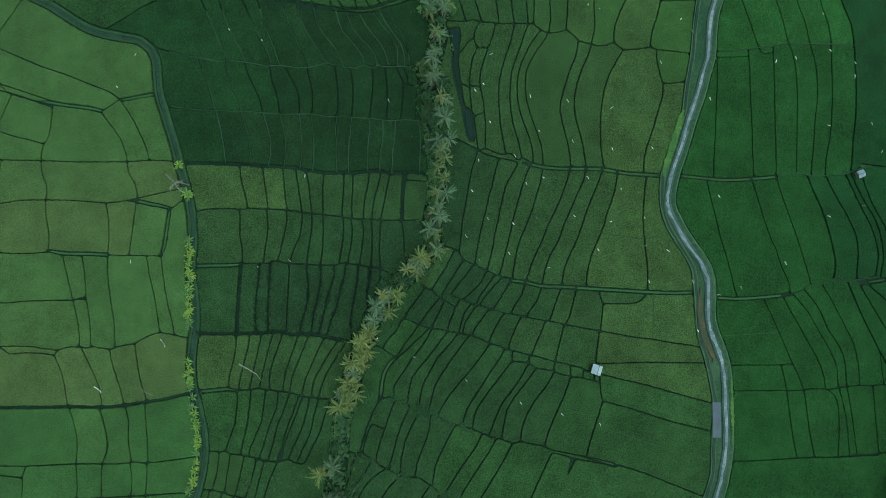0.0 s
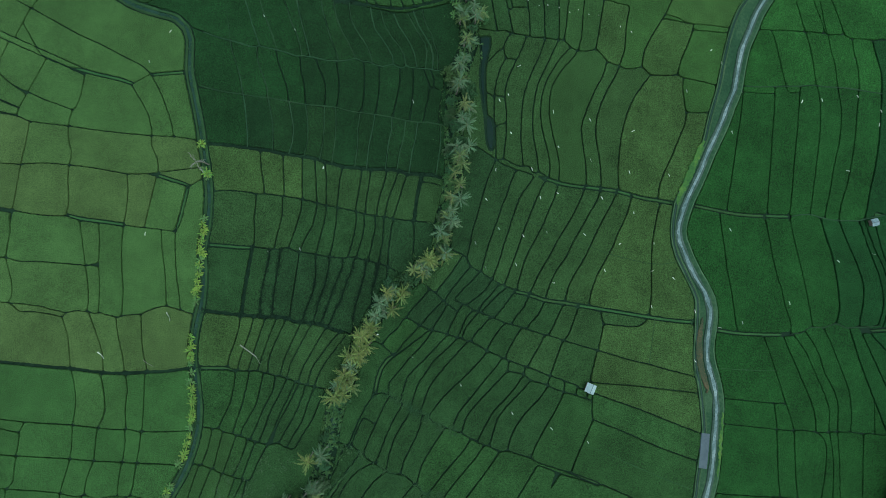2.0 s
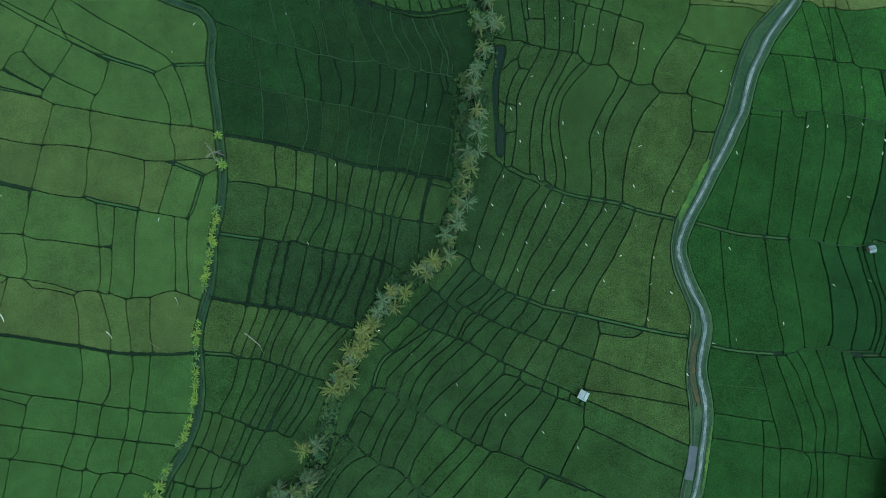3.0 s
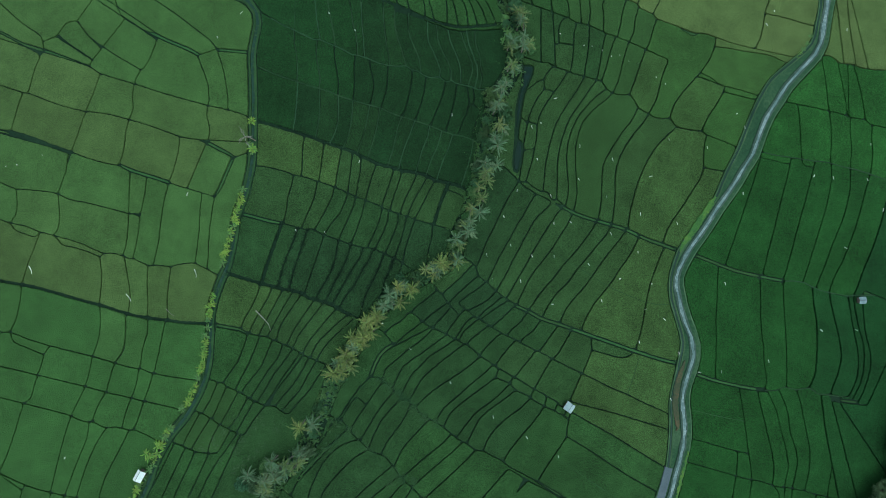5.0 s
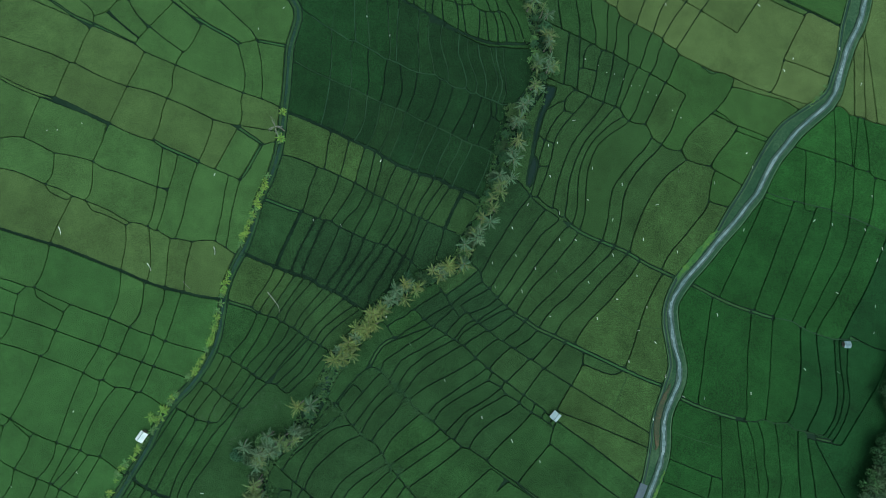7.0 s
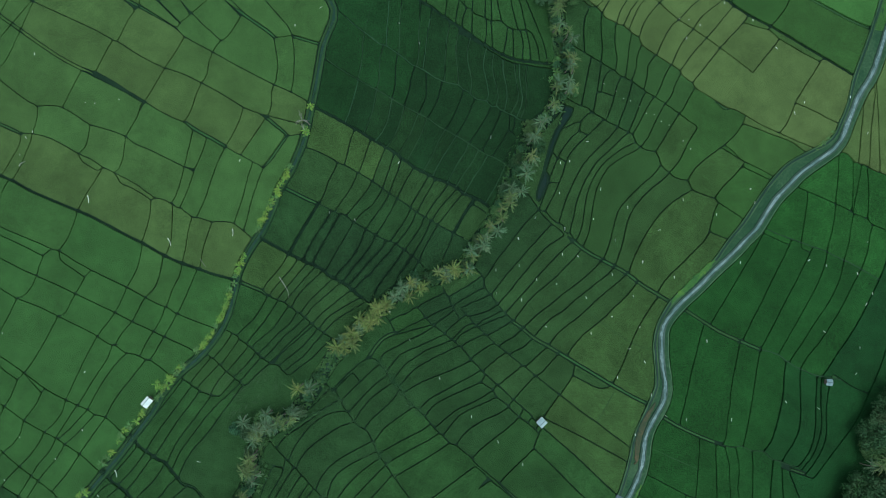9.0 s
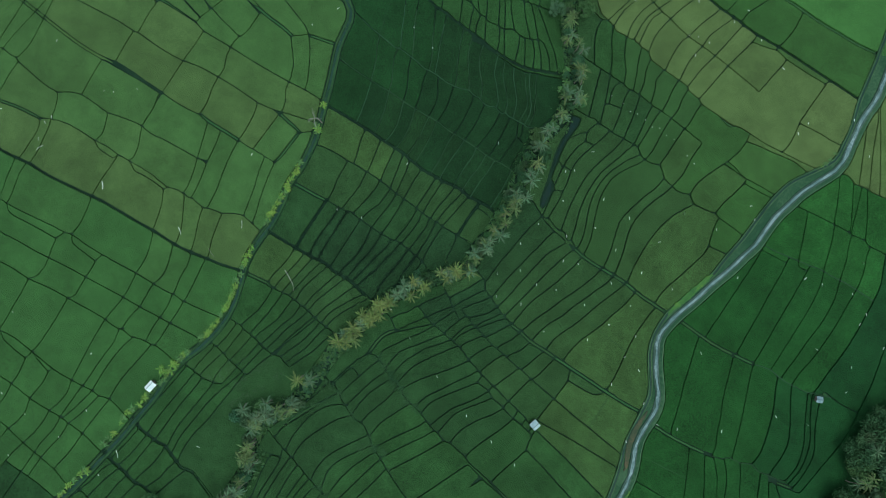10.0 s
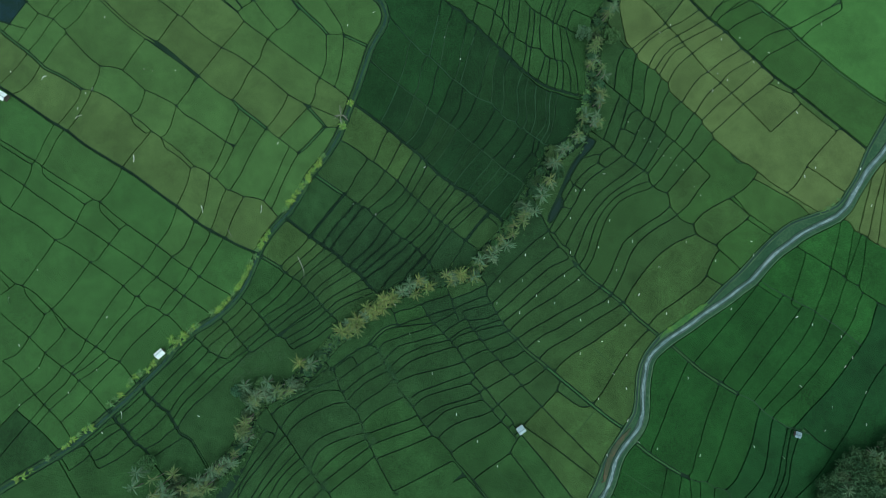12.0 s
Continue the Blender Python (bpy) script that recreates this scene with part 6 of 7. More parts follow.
def patch(l, width, z, wobble):
    """A ragged patch of growth along a line, narrowing at both ends."""
    s = np.linspace(0, 1, len(l))
    half = width / 2 * np.sqrt(np.sin(np.pi * np.clip(s, 0.03, 0.97)))
    t = np.gradient(l, axis=0)
    t /= np.linalg.norm(t, axis=1)[:, None]
    side = np.stack([-t[:, 1], t[:, 0]], 1) * half[:, None]
    return slab(even(np.vstack([l - side, (l + side)[::-1]]), 0.4), z - 0.4, z, wobble)


tagged(part("planted_strip", patch(offset(stretch(ROAD, -9, -30), -1.9), 1.7, 1.0, 0.3), RED_EARTH), "strip of reddish dry plants beside the road", "planting", kind="structure")
tagged(part("planted_strip", patch(offset(stretch(ROAD, 36, 15), -2.1), 1.8, 1.0, 0.45), LIME_GRASS), "patch of bright yellow-green grass beside the road", "grass", kind="structure")
tagged(part("pavement", ribbon(offset(stretch(ROAD, -38, -50), -2.3), 2.2, 0.94, 0.0, 0.3, 3, 0.0), GREY_SLAB), "grey concrete drying floor beside the road", "drying floor", kind="structure")
tagged(part("planted_strip", patch(offset(stretch(ROAD, -31, -52), 1.7), 0.9, 1.0, 0.4), LIME_GRASS), "tuft of yellowish grass along the road", "grass", kind="structure")

TINT = {"hazed": "vivid green", "spring": "light green", "shade": "shade-darkened green", "lush": "lush green", "moss": "mossy green", "green": "plain green", "light": "young green", "olive": "olive green", "gold": "yellowing ripe", "pale": "pale green", "fresh": "fresh green", "mid": "green", "umber": "brownish green", "dim": "dull green", "dark": "dark green",
        "deep": "deep green", "bright": "bright green"}
SMOOTH = ("light", "pale", "olive", "gold", "bright", "fresh", "spring")
CROPS = [s for s in SEEDS if s[0] != "wet"]
SEED_XY = np.array([s[1:] for s in CROPS])
WHERE = ("west of the canal", "between canal and stream", "between stream and road", "east of the road")


def walked(l, n):
    """n points at even steps along a line."""
    d = np.concatenate([[0], np.cumsum(np.hypot(*np.diff(l, axis=0).T))])
    t = np.linspace(0, d[-1], n)
    return np.stack([np.interp(t, d, l[:, 0]), np.interp(t, d, l[:, 1])], 1)


def side_of(c):
    """Which strip of land the place c lies in."""
    n = 0
    for l in (CANAL, RIVER, ROAD):
        i = int(np.argmin(np.hypot(*(l - c).T)))
        i = min(max(i, 1), len(l) - 2)
        d = l[i + 1] - l[i - 1]
        w = c - l[i]
        n += d[0] * w[1] - d[1] * w[0] > 0
    return n


def inside(p, c):
    """Whether the closed outline p holds the place c."""
    q = np.roll(p, -1, 0)
    over = (p[:, 1] > c[1]) != (q[:, 1] > c[1])
    at = p[:, 0] + (c[1] - p[:, 1]) / np.where(over, q[:, 1] - p[:, 1], 1) * (q[:, 0] - p[:, 0])
    return int(np.sum(over & (at > c[0]))) % 2 == 1


def near_line(lines, p, d):
    return any(np.percentile(from_line(l, p), 75) < d for l in lines)


SEED_TONE = np.array([CROP[k] for k, *_ in CROPS])
SEED_LAND = np.array([side_of(c) for c in SEED_XY])


VERGE_EDGES = [walked(onward(l, 60), 260) for l in (VERGE, offset(ROAD, 2.2))]
VERGE_RING = np.vstack([VERGE_EDGES[0], VERGE_EDGES[1][::-1]])


def verge_strip():
    """The rough grass between the western paddies and the eastern foot of the road."""
    bm = bmesh.new()
    rows = []
    for k in range(12):
        f = k / 11
        row = []
        for p, q in zip(*VERGE_EDGES):
            x, y = p + (q - p) * f
            h = 0.1 if k in (0, 11) else 0.74 + 0.10 * noise.noise((x * 0.8, y * 0.8, 2.0)) + 0.05 * noise.noise((x * 3.1, y * 3.1, 5.0))
            j = 0.25 * noise.noise((x * 1.3, y * 1.3, 9.0))
            row.append(bm.verts.new((x + j, y, h)))
        rows.append(row)
    for r, t in zip(rows, rows[1:]):
        for i in range(len(r) - 1):
            bm.faces.new((r[i], r[i + 1], t[i + 1], t[i]))
    bmesh.ops.recalc_face_normals(bm, faces=bm.faces)
    tagged(part("verge", bm, VERGE_GRASS), "broad rough grass verge along the farm road", "verge", kind="structure")


verge_strip()
tagged(part("water", ribbon(offset(VERGE, 0.65), 0.42, 0.86, 0.0, 0.1, 2, 0.15), WATER), "narrow ditch of dark water beside the verge", "ditch", kind="structure")
for l, d in ((VERGE, 0.18), (VERGE, 1.1), (ROAD, 1.95)):
    tagged(part("trim", ribbon(offset(l, d), 0.3, 0.88, 0.05, 0.3, 2, 0.2), PALE_GRASS), "line of pale grass along the ditch and road", "grass edge", kind="structure")


def paddies():
    """Each paddy is a part of the rice field that it belongs to: one crop on one strip of land."""
    owner = {}
    for p, area in fields():
        c = p.mean(0)
        e = even(p, 1.5)
        if np.percentile(from_line(onward(CANAL), e), 85) < 1.8 or np.percentile(from_line(onward(RIVER), e), 85) < 3.0 or max(from_line(ROAD, e)) < 2.6:
            continue
        around = np.sum(np.hypot(*(np.roll(p, -1, 0) - p).T))
        thin = area / around
        z = relief(*c)
        if inside(VERGE_RING, c) and max(from_line(ROAD, e)) < 14:
            continue
        if thin < 0.25 or near_line(DITCHES, e, 0.75):
            continue
        q = even(p, 0.38)
        for _ in range(4):
            q = 0.25 * np.roll(q, 1, 0) + 0.5 * q + 0.25 * np.roll(q, -1, 0)
        if thin < 0.33 or near_line(PATHS, e, 0.8):
            q = shrink(q, 0.14)
            if area_of(q) < 0.3 * area:
                continue
            tagged(part("bund", slab(q, z - 0.2, z + 0.3, 0.06), TURF), "grassy green earth bund between paddies", "bund", "bunds between paddies", "structure")
            continue
        land = side_of(c)
        away = np.hypot(*(SEED_XY - c).T) + 1000 * (SEED_LAND != land)
        kind = CROPS[int(np.argmin(away))][0]
        share = 1 / (away + 1.0) ** 3.5
        tone = share @ SEED_TONE / share.sum()
        q = shrink(q, 0.06 if kind in ("deep", "hazed") else 0.08 if kind in SMOOTH else 0.12)
        if area_of(q) < 0.3 * area:
            continue
        if any(k == "wet" and inside(p, (x, y)) for k, x, y in SEEDS):
            tagged(part("water", slab(shrink(q, 0.3), z - 0.2, z + 0.12, 0.1), POOL), "pool of dark standing water beside the stream", "pool", kind="structure")
            continue
        at = (kind, land)
        if at not in owner:
            owner[at] = tagged(new("rice_field"), f"{TINT[kind]} terraced rice field {WHERE[at[1]]}, divided by narrow bunds", "rice field", "rice fields")
        field = part("paddy", slab(q, z - 0.2, z + (0.42 if kind in ("deep", "hazed") else 0.52) + random.uniform(-0.04, 0.04), 0.14), RICE_EVEN if kind in SMOOTH else RICE_ROUGH, owner[at])
        field.color = (*tone, 1)


paddies()
for l in RIDGES:
    tagged(part("bund", ribbon(l, 0.28, 0.50, 0.06, 0.35, 2, 0.16, True), BANK), "narrow bund with a pale grassy crown between dark paddies", "bund", "bunds between paddies", "structure")
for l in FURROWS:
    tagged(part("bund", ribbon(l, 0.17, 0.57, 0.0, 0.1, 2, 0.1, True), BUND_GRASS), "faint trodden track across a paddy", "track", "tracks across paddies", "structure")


# ---- plants ----
SPOTS = []


def spots(kind, *v):
    """Where things of a kind stand."""
    SPOTS.extend((kind, x, y) for x, y in zip(v[0::2], v[1::2]))


spots("palm", 2.4, 15.4, 2.8, 11.4, 1.4, 5.9, -0.1, 1.7, 0.5, -2.7, -3.2, -4.1, -4.2, -7.5, -6.6, -6.9, -12.5, -13.3, -8.8, -13.9, -10.6, -17.2, -14.2, -19.1, -15.5, -22.2, -17.9, -24.5, -16.0, -26.7, -17.2, -30.2, -20.2, -29.8, -20.4, -33.9, -18.5, -36.8, -21.8, -37.1, -22.0, -39.5, -19.9, -38.8, -26.3, -55.4, -30.8, -65.6, -24.4, -63.5, -35.8, -71.0, -31.2, -70.7, -26.9, -67.8, -30.6, -73.9, -29.9, -68.3, -0.4, 64.4, 0.8, 51.8, -0.9, 45.8, -0.4, 40.7, 2.5, 35.2, 2.5, 30.1, 3.7, 24.9, 2.4, 20.5)
spots("palm", -14.6, 88.3, -12.0, 78.9, -9.6, 72.7, -4.3, 71.8, -1.0, 66.7, 2.8, 59.2, -1.7, 57.4, -29.1, -79.8, -25.9, -82.8, -28.9, -82.9, -26.5, -94.4, -24.9, -91.5, -28.2, -97.3, -29.6, -101.7, -26.1, -102.9, -29.2, -105.7, -46.1, -111.3, -41.0, -110.0, -44.7, -116.6, -37.5, -109.8, -37.2, -106.0)
spots("broadleaf", 3.2, 59.3, -8.3, -10.1, -0.3, 30.8, 1.5, 26.5, -1.1, 59.9, 2.1, 39.7, -3.2, 69.2, -31.6, -68.6, -33.7, -73.9, -3.2, 43.7)
spots("broadleaf", -34.4, -108.6, -45.9, -109.4, -25.5, -88.6, -17.4, 79.8, -9.8, 84.2, -37.2, -74.9, -31.4, -69.5)
spots("banana", -64.0, 18.5, -62.2, 12.2, -61.1, 10.6, -60.9, -0.2, -60.2, -2.8, -60.3, -5.5, -60.3, -8.2, -60.2, -10.4, -60.3, -13.0, -60.4, -15.8, -60.2, -18.2, -59.9, -21.0, -60.1, -29.8, -59.6, -32.2, -59.2, -34.3, -59.2, -36.4, -58.3, -40.9, -58.0, -43.6, -57.8, -46.0, -57.4, -49.4, -57.4, -51.8, -57.3, -54.2, -57.6, -58.2, -58.7, -61.3, -60.4, -66.6, -60.6, -67.9, -61.1, -71.5, -61.9, -76.2, -62.3, -78.6, -63.9, -82.8, -64.0, -84.7, -64.1, -87.2, -5.4, 67.3, -5.0, 64.9, -3.7, 62.8, -4.0, 60.2)
spots("banana", -66.1, -91.4, -65.5, -89.6, -66.3, -95.3, -66.4, -98.7, -67.3, -102.7, -68.3, -112.2, -67.0, -112.3, -69.5, -116.4, -70.2, -121.3, -70.7, -122.7, -72.6, -128.4, -74.6, -134.6, -76.4, -139.5, -64.3, -75.1, -62.3, -71.8, 76.6, 81.0, 77.8, 85.4, 76.0, 78.8)
spots("deadpalm", -62.6, 13.3)
spots("flag", 8.3, 1.2, 11.3, -4.3, 13.4, 6.1, 18.7, -2.5, 11.2, 21.0, 27.8, 16.4, 19.8, 4.9, 25.7, 6.4, 35.2, 7.0, 13.9, 30.8, 12.2, 40.6, 20.2, 22.2, 9.4, 13.1, 24.2, 37.7, 33.7, 36.6, 26.4, 28.6, 35.1, 26.2, 45.2, 24.3, 38.7, 16.8, 55.7, 24.1, 47.3, 13.9, 47.2, 46.3, 58.0, 47.1, 66.4, 55.5, 63.4, 58.1, 70.7, 37.7, 93.4, 48.8, 14.6, 48.4, 10.1, 39.0, 64.6, 85.0, 53.2, 6.7, 54.1, -9.3, 59.5, -2.0, 44.5, 5.3, 41.3, -1.5, 65.2, -9.2)
spots("flag", 89.1, -4.5, 66.3, -21.7, 71.7, -12.9, 110.4, 10.0, 124.1, 33.6, 115.2, 24.0, 102.0, 30.8, 112.9, 31.7, 118.4, 41.6, 108.9, 44.2, 109.0, 47.7, 102.5, 50.9, -159.0, -38.5, -134.9, -29.4, -134.0, -26.9, -133.8, -34.7, -145.1, -6.0, -112.1, -83.5, -101.6, -106.1, -92.6, -107.5, -77.3, -96.9, -80.1, -108.0, -90.3, -120.4, -84.8, -82.3, -63.5, -111.6, -42.8, -89.2, 8.1, -34.1, 21.7, -39.6, 31.8, -42.4, 41.6, -45.3, -4.9, -28.5, 29.1, -6.3, -14.1, -24.4)
spots("flag", 22.9, 108.8, 18.6, 105.2, 31.0, 105.1, 41.0, 104.2, 27.7, 95.5, 25.9, 90.1, 50.9, 99.9, 40.9, 127.7, 2.2, 95.2, 3.0, 99.4, 77.3, 97.2, 86.7, 89.9, -79.9, 38.4, -52.2, 53.3, -44.2, 51.0, -11.9, 36.1, -36.0, -4.8, -43.7, -6.5, -32.5, 15.9, -74.7, -5.9, 65.9, 89.2, 101.0, 60.6, -75.6, 46.3)
spots("bigflag", -148.5, -33.0, -132.1, -38.0, -109.7, -36.3, -82.2, -36.2, -66.7, -24.7, -62.9, -102.8, 72.3, 12.4, 77.6, -10.7, 100.6, 7.4, 23.2, 15.2, 45.0, 34.5, 53.2, -0.7, -28.3, -63.7, 88.4, 47.9, -113.8, -96.0, 32.9, 110.1)
spots("dot", 10.5, 66.1, 14.7, 65.8, 17.7, 64.7, 19.9, 65.2, 23.0, 64.9, 25.8, 64.0, 28.2, 64.7, 30.8, 64.0, 21.4, 94.3, 24.1, 95.1, 33.4, 64.1, 39.3, 61.8, 42.3, 60.7, -124.1, -12.0, -121.4, -11.0, -115.6, -6.5)



def mesh_of(name, bm, material, smooth=False):
    me = bpy.data.meshes.new(name)
    bm.to_mesh(me)
    bm.free()
    me.materials.append(material)
    if smooth:
        me.shade_smooth()
    return me


def sub(name, me, parent, m=None):
    """A part that shares its mesh with others of its kind."""
    ob = new(name, me)
    ob.parent = parent
    if m is not None:
        ob.matrix_basis = m
    return ob


def tube(bm, pts, radii, sides=7):
    """A tapered round stem through pts."""
    rings = []
    for i, (p, r) in enumerate(zip(pts, radii)):
        d = (Vector(pts[min(i + 1, len(pts) - 1)]) - Vector(pts[max(i - 1, 0)])).normalized()
        a = d.orthogonal().normalized()
        c = d.cross(a)
        rings.append([bm.verts.new(Vector(p) + r * (math.cos(2 * math.pi * k / sides) * a + math.sin(2 * math.pi * k / sides) * c)) for k in range(sides)])
    for r, s in zip(rings, rings[1:]):
        for k in range(sides):
            bm.faces.new((r[k], r[(k + 1) % sides], s[(k + 1) % sides], s[k]))
    bm.faces.new(rings[-1])


def frond_mesh(name, length, lift, droop, material, rng, bare=0.0):
    """A feathered palm leaf along +x: a bowed rib with hanging leaflets on both sides."""
    bm = bmesh.new()
    n = 32

    def rib(s):
        return Vector((length * s * (1 - 0.10 * droop * s * s), 0.12 * math.sin(2.2 * s) * length * 0.3 * bend, length * (lift * s - droop * s * s * 0.75)))
    bend = rng.uniform(-1, 1)
    tube(bm, [rib(k / 6) for k in range(7)], [0.055 * (1 - 0.8 * k / 6) for k in range(7)], 4)
    for k in range(n):
        s = 0.14 + 0.86 * k / (n - 1)
        p, ahead = rib(s), (rib(min(1, s + 0.03)) - rib(s - 0.03)).normalized()
        w = 0.125 * length * (math.sin(math.pi * min(1, 0.12 + 0.86 * s)) ** 0.6)
        for side in (-1, 1):
            if rng.random() < bare:
                continue
            out = Vector((0, side, 0)) + ahead * rng.uniform(0.45, 0.9) + Vector((0, 0, rng.uniform(-0.55, 0.05)))
            out.normalize()
            l = w * rng.uniform(0.6, 1.3)
            half = ahead * 0.5 * rng.uniform(0.065, 0.10)
            mid, tip = p + out * l * 0.55, p + out * l + Vector((0, 0, -0.28 * l))
            v = [bm.verts.new(x) for x in (p - half * 0.6, p + half * 0.6, mid + half, mid - half, tip)]
            bm.faces.new((v[0], v[1], v[2], v[3]))
            bm.faces.new((v[3], v[2], v[4]))
    return mesh_of(name, bm, material)


rng = random.Random(7)
FROND = {kind: [frond_mesh("frond", L, lift, droop, m, rng, bare) for L, lift, droop in ((3.3, 0.55, 0.75), (3.7, 0.35, 0.75), (3.5, 0.15, 0.6), (3.0, 0.8, 0.7), (3.3, -0.1, 0.45))]
         for kind, m, bare in (("olive", PALM_OLIVE, 0.03), ("yellow", PALM_YELLOW, 0.08), ("grey", PALM_GREY, 0.05), ("dead", PALM_DEAD, 0.5))}


def trunk_mesh(h, lean, r, material, seed):
    g = random.Random(seed)
    bm = bmesh.new()
    n = 9
    pts = [(lean * (k / n) ** 1.6, 0.15 * math.sin(k * 0.7 + seed), h * k / n) for k in range(n + 1)]
    tube(bm, pts, [r * (1.5 if k == 0 else 1.05 - 0.4 * k / n) * g.uniform(0.95, 1.05) for k in range(n + 1)], 8)
    bmesh.ops.translate(bm, verts=bm.verts, vec=(-lean, 0, 0))
    return mesh_of("trunk", bm, material, True)


TRUNKS = [(h, trunk_mesh(h, lean, 0.17, PALM_TRUNK, i)) for i, (h, lean) in enumerate(((6.2, 0.5), (5.4, 1.1), (6.8, 0.2), (4.8, 0.8)))]


def nut_mesh():
    bm = bmesh.new()
    bmesh.ops.create_uvsphere(bm, u_segments=7, v_segments=5, radius=0.14)
    bmesh.ops.scale(bm, verts=bm.verts, vec=(1, 1, 1.25))
    return mesh_of("coconut", bm, NUT, True)


COCONUT = nut_mesh()


def palm(x, y, g, kind, grown=1.0):
    """A coconut palm: a slender leaning trunk, nuts under a star of feathered fronds."""
    words = {"olive": "olive-green coconut palm with a star of drooping fronds beside the stream", "yellow": "yellowing coconut palm with ragged fronds beside the stream",
             "grey": "grey-green coconut palm with drooping fronds in the tree belt", "dead": "withered grey palm with bare fronds beside the canal"}
    base = tagged(new("coconut_palm"), words[kind], "palm tree", "coconut palms")
    base.matrix_basis = pose(x, y, max(relief(x, y), -0.3) - 0.05)
    h, tr = TRUNKS[g.randrange(len(TRUNKS))]
    spin = g.uniform(0, 360)
    sub("trunk", tr, base, pose(0, 0, 0, 0, 0, spin))
    n = g.randint(17, 22) if kind != "dead" else 9
    size = g.uniform(0.7, 0.98) * grown
    for k in range(n):
        shape = min(4, int(5 * k / n))
        order = (3, 0, 1, 2, 4)[shape]
        m = pose(0, 0, h - 0.05 - 0.25 * shape / 4, g.uniform(-35, 35), g.uniform(-22, 26), 137.5 * k + g.uniform(-38, 38)) @ Matrix.Scale(size * g.uniform(0.62, 1.12), 4)
        sub("frond", FROND[kind][order], base, m)
    if kind != "dead":
        for k in range(5):
            a = 2 * math.pi * k / 5 + spin
            sub("coconut", COCONUT, base, pose(0.26 * math.cos(a), 0.26 * math.sin(a), h - 0.38 - 0.1 * (k % 2)))


def banana_leaf(name, length, lift, droop, width, material, g):
    """A broad arching blade along +x, folded at its rib and torn along its edge."""
    bm = bmesh.new()
    n = 9
    rows = []
    for k in range(n + 1):
        s = k / n
        p = Vector((length * s * (1 - 0.12 * s), 0, length * (lift * s - droop * s * s)))
        w = width * (0.08 if s < 0.14 else math.sin(math.pi * min(1, (s - 0.08) / 0.95)) ** 0.55 * g.uniform(0.82, 1.05))
        w = max(w, 0.03)
        rows.append([bm.verts.new(p + Vector((g.uniform(-0.03, 0.03), -w, -0.25 * w))), bm.verts.new(p), bm.verts.new(p + Vector((g.uniform(-0.03, 0.03), w, -0.25 * w)))])
    for r, s in zip(rows, rows[1:]):
        for k in range(2):
            bm.faces.new((r[k], r[k + 1], s[k + 1], s[k]))
    return mesh_of(name, bm, material)


LEAVES = [[banana_leaf("leaf", L, lift, droop, w, m, rng) for L, lift, droop, w in ((1.7, 0.8, 0.7, 0.21), (2.0, 0.5, 0.7, 0.24), (1.6, 0.25, 0.55, 0.20), (1.8, 0.95, 0.55, 0.19))] for m in (BANANA_LIME, BANANA_GREEN)]


def stem_mesh(h):
    bm = bmesh.new()
    tube(bm, [(0, 0, h * k / 4) for k in range(5)], [0.15, 0.13, 0.12, 0.10, 0.06], 7)
    return mesh_of("stem", bm, BANANA_STEM, True)


STEM = stem_mesh(1.5)


def banana(x, y, g):
    """A banana clump: a few stems, each with a star of broad leaves."""
    lime = g.random() < (0.75 if -62 < y < 20 else 0.4)
    base = tagged(new("banana_plant"), ("lime-green" if lime else "dark green") + " banana plant with broad arching leaves beside the canal", "banana plant", "banana plants along the canal")
    base.matrix_basis = pose(x, y, relief(x, y), 0, 0, g.uniform(0, 360)) @ Matrix.Scale(g.uniform(0.62, 0.95) * (0.6 if x > 0 else 1.0), 4)
    for c in range(g.choice((1, 2, 2))):
        dx, dy = g.uniform(-0.7, 0.7) * min(c, 1), g.uniform(-0.7, 0.7) * min(c, 1)
        s = g.uniform(0.75, 1.0)
        sub("stem", STEM, base, pose(dx, dy, -0.05) @ Matrix.Scale(s, 4))
        n = g.randint(7, 10)
        for k in range(n):
            sub("leaf", LEAVES[0 if lime else 1][k % 4], base, pose(dx, dy, 1.42 * s, 0, g.uniform(-10, 6), 137.5 * k + g.uniform(-20, 20)) @ Matrix.Scale(s, 4))


def crown_mesh(name, radius, height, clumps, per, leaf, material, seed):
    """Leaves gathered in uneven clumps, with gaps between them."""
    g = random.Random(seed)
    bm = bmesh.new()
    for c in range(clumps):
        a, r = g.uniform(0, 2 * math.pi), radius * math.sqrt(g.random())
        top = height * (1 - (r / radius) ** 2 * 0.6) * g.uniform(0.55, 1.0)
        mid = Vector((r * math.cos(a), r * math.sin(a), top))
        size = radius * g.uniform(0.16, 0.34)
        for k in range(per):
            d = Vector((g.gauss(0, 1), g.gauss(0, 1), g.gauss(0, 0.7))).normalized()
            p = mid + d * size * g.uniform(0.4, 1.0)
            u = Vector((g.gauss(0, 1), g.gauss(0, 1), g.gauss(0, 0.45))).normalized() * leaf * g.uniform(0.6, 1.3)
            w = u.cross(d).normalized() * leaf * 0.32
            v = [bm.verts.new(q) for q in (p - u * 0.5, p + w, p + u * 0.5 + Vector((0, 0, -0.15 * leaf)), p - w)]
            bm.faces.new(v)
    return mesh_of(name, bm, material)


CROWNS = [crown_mesh("crown", 2.3, 1.9, 46, 34, 0.42, TREE_GREEN, 1), crown_mesh("crown", 2.7, 2.2, 52, 34, 0.40, TREE_GREY, 2), crown_mesh("crown", 2.0, 1.6, 40, 34, 0.45, TREE_DARK, 3)]


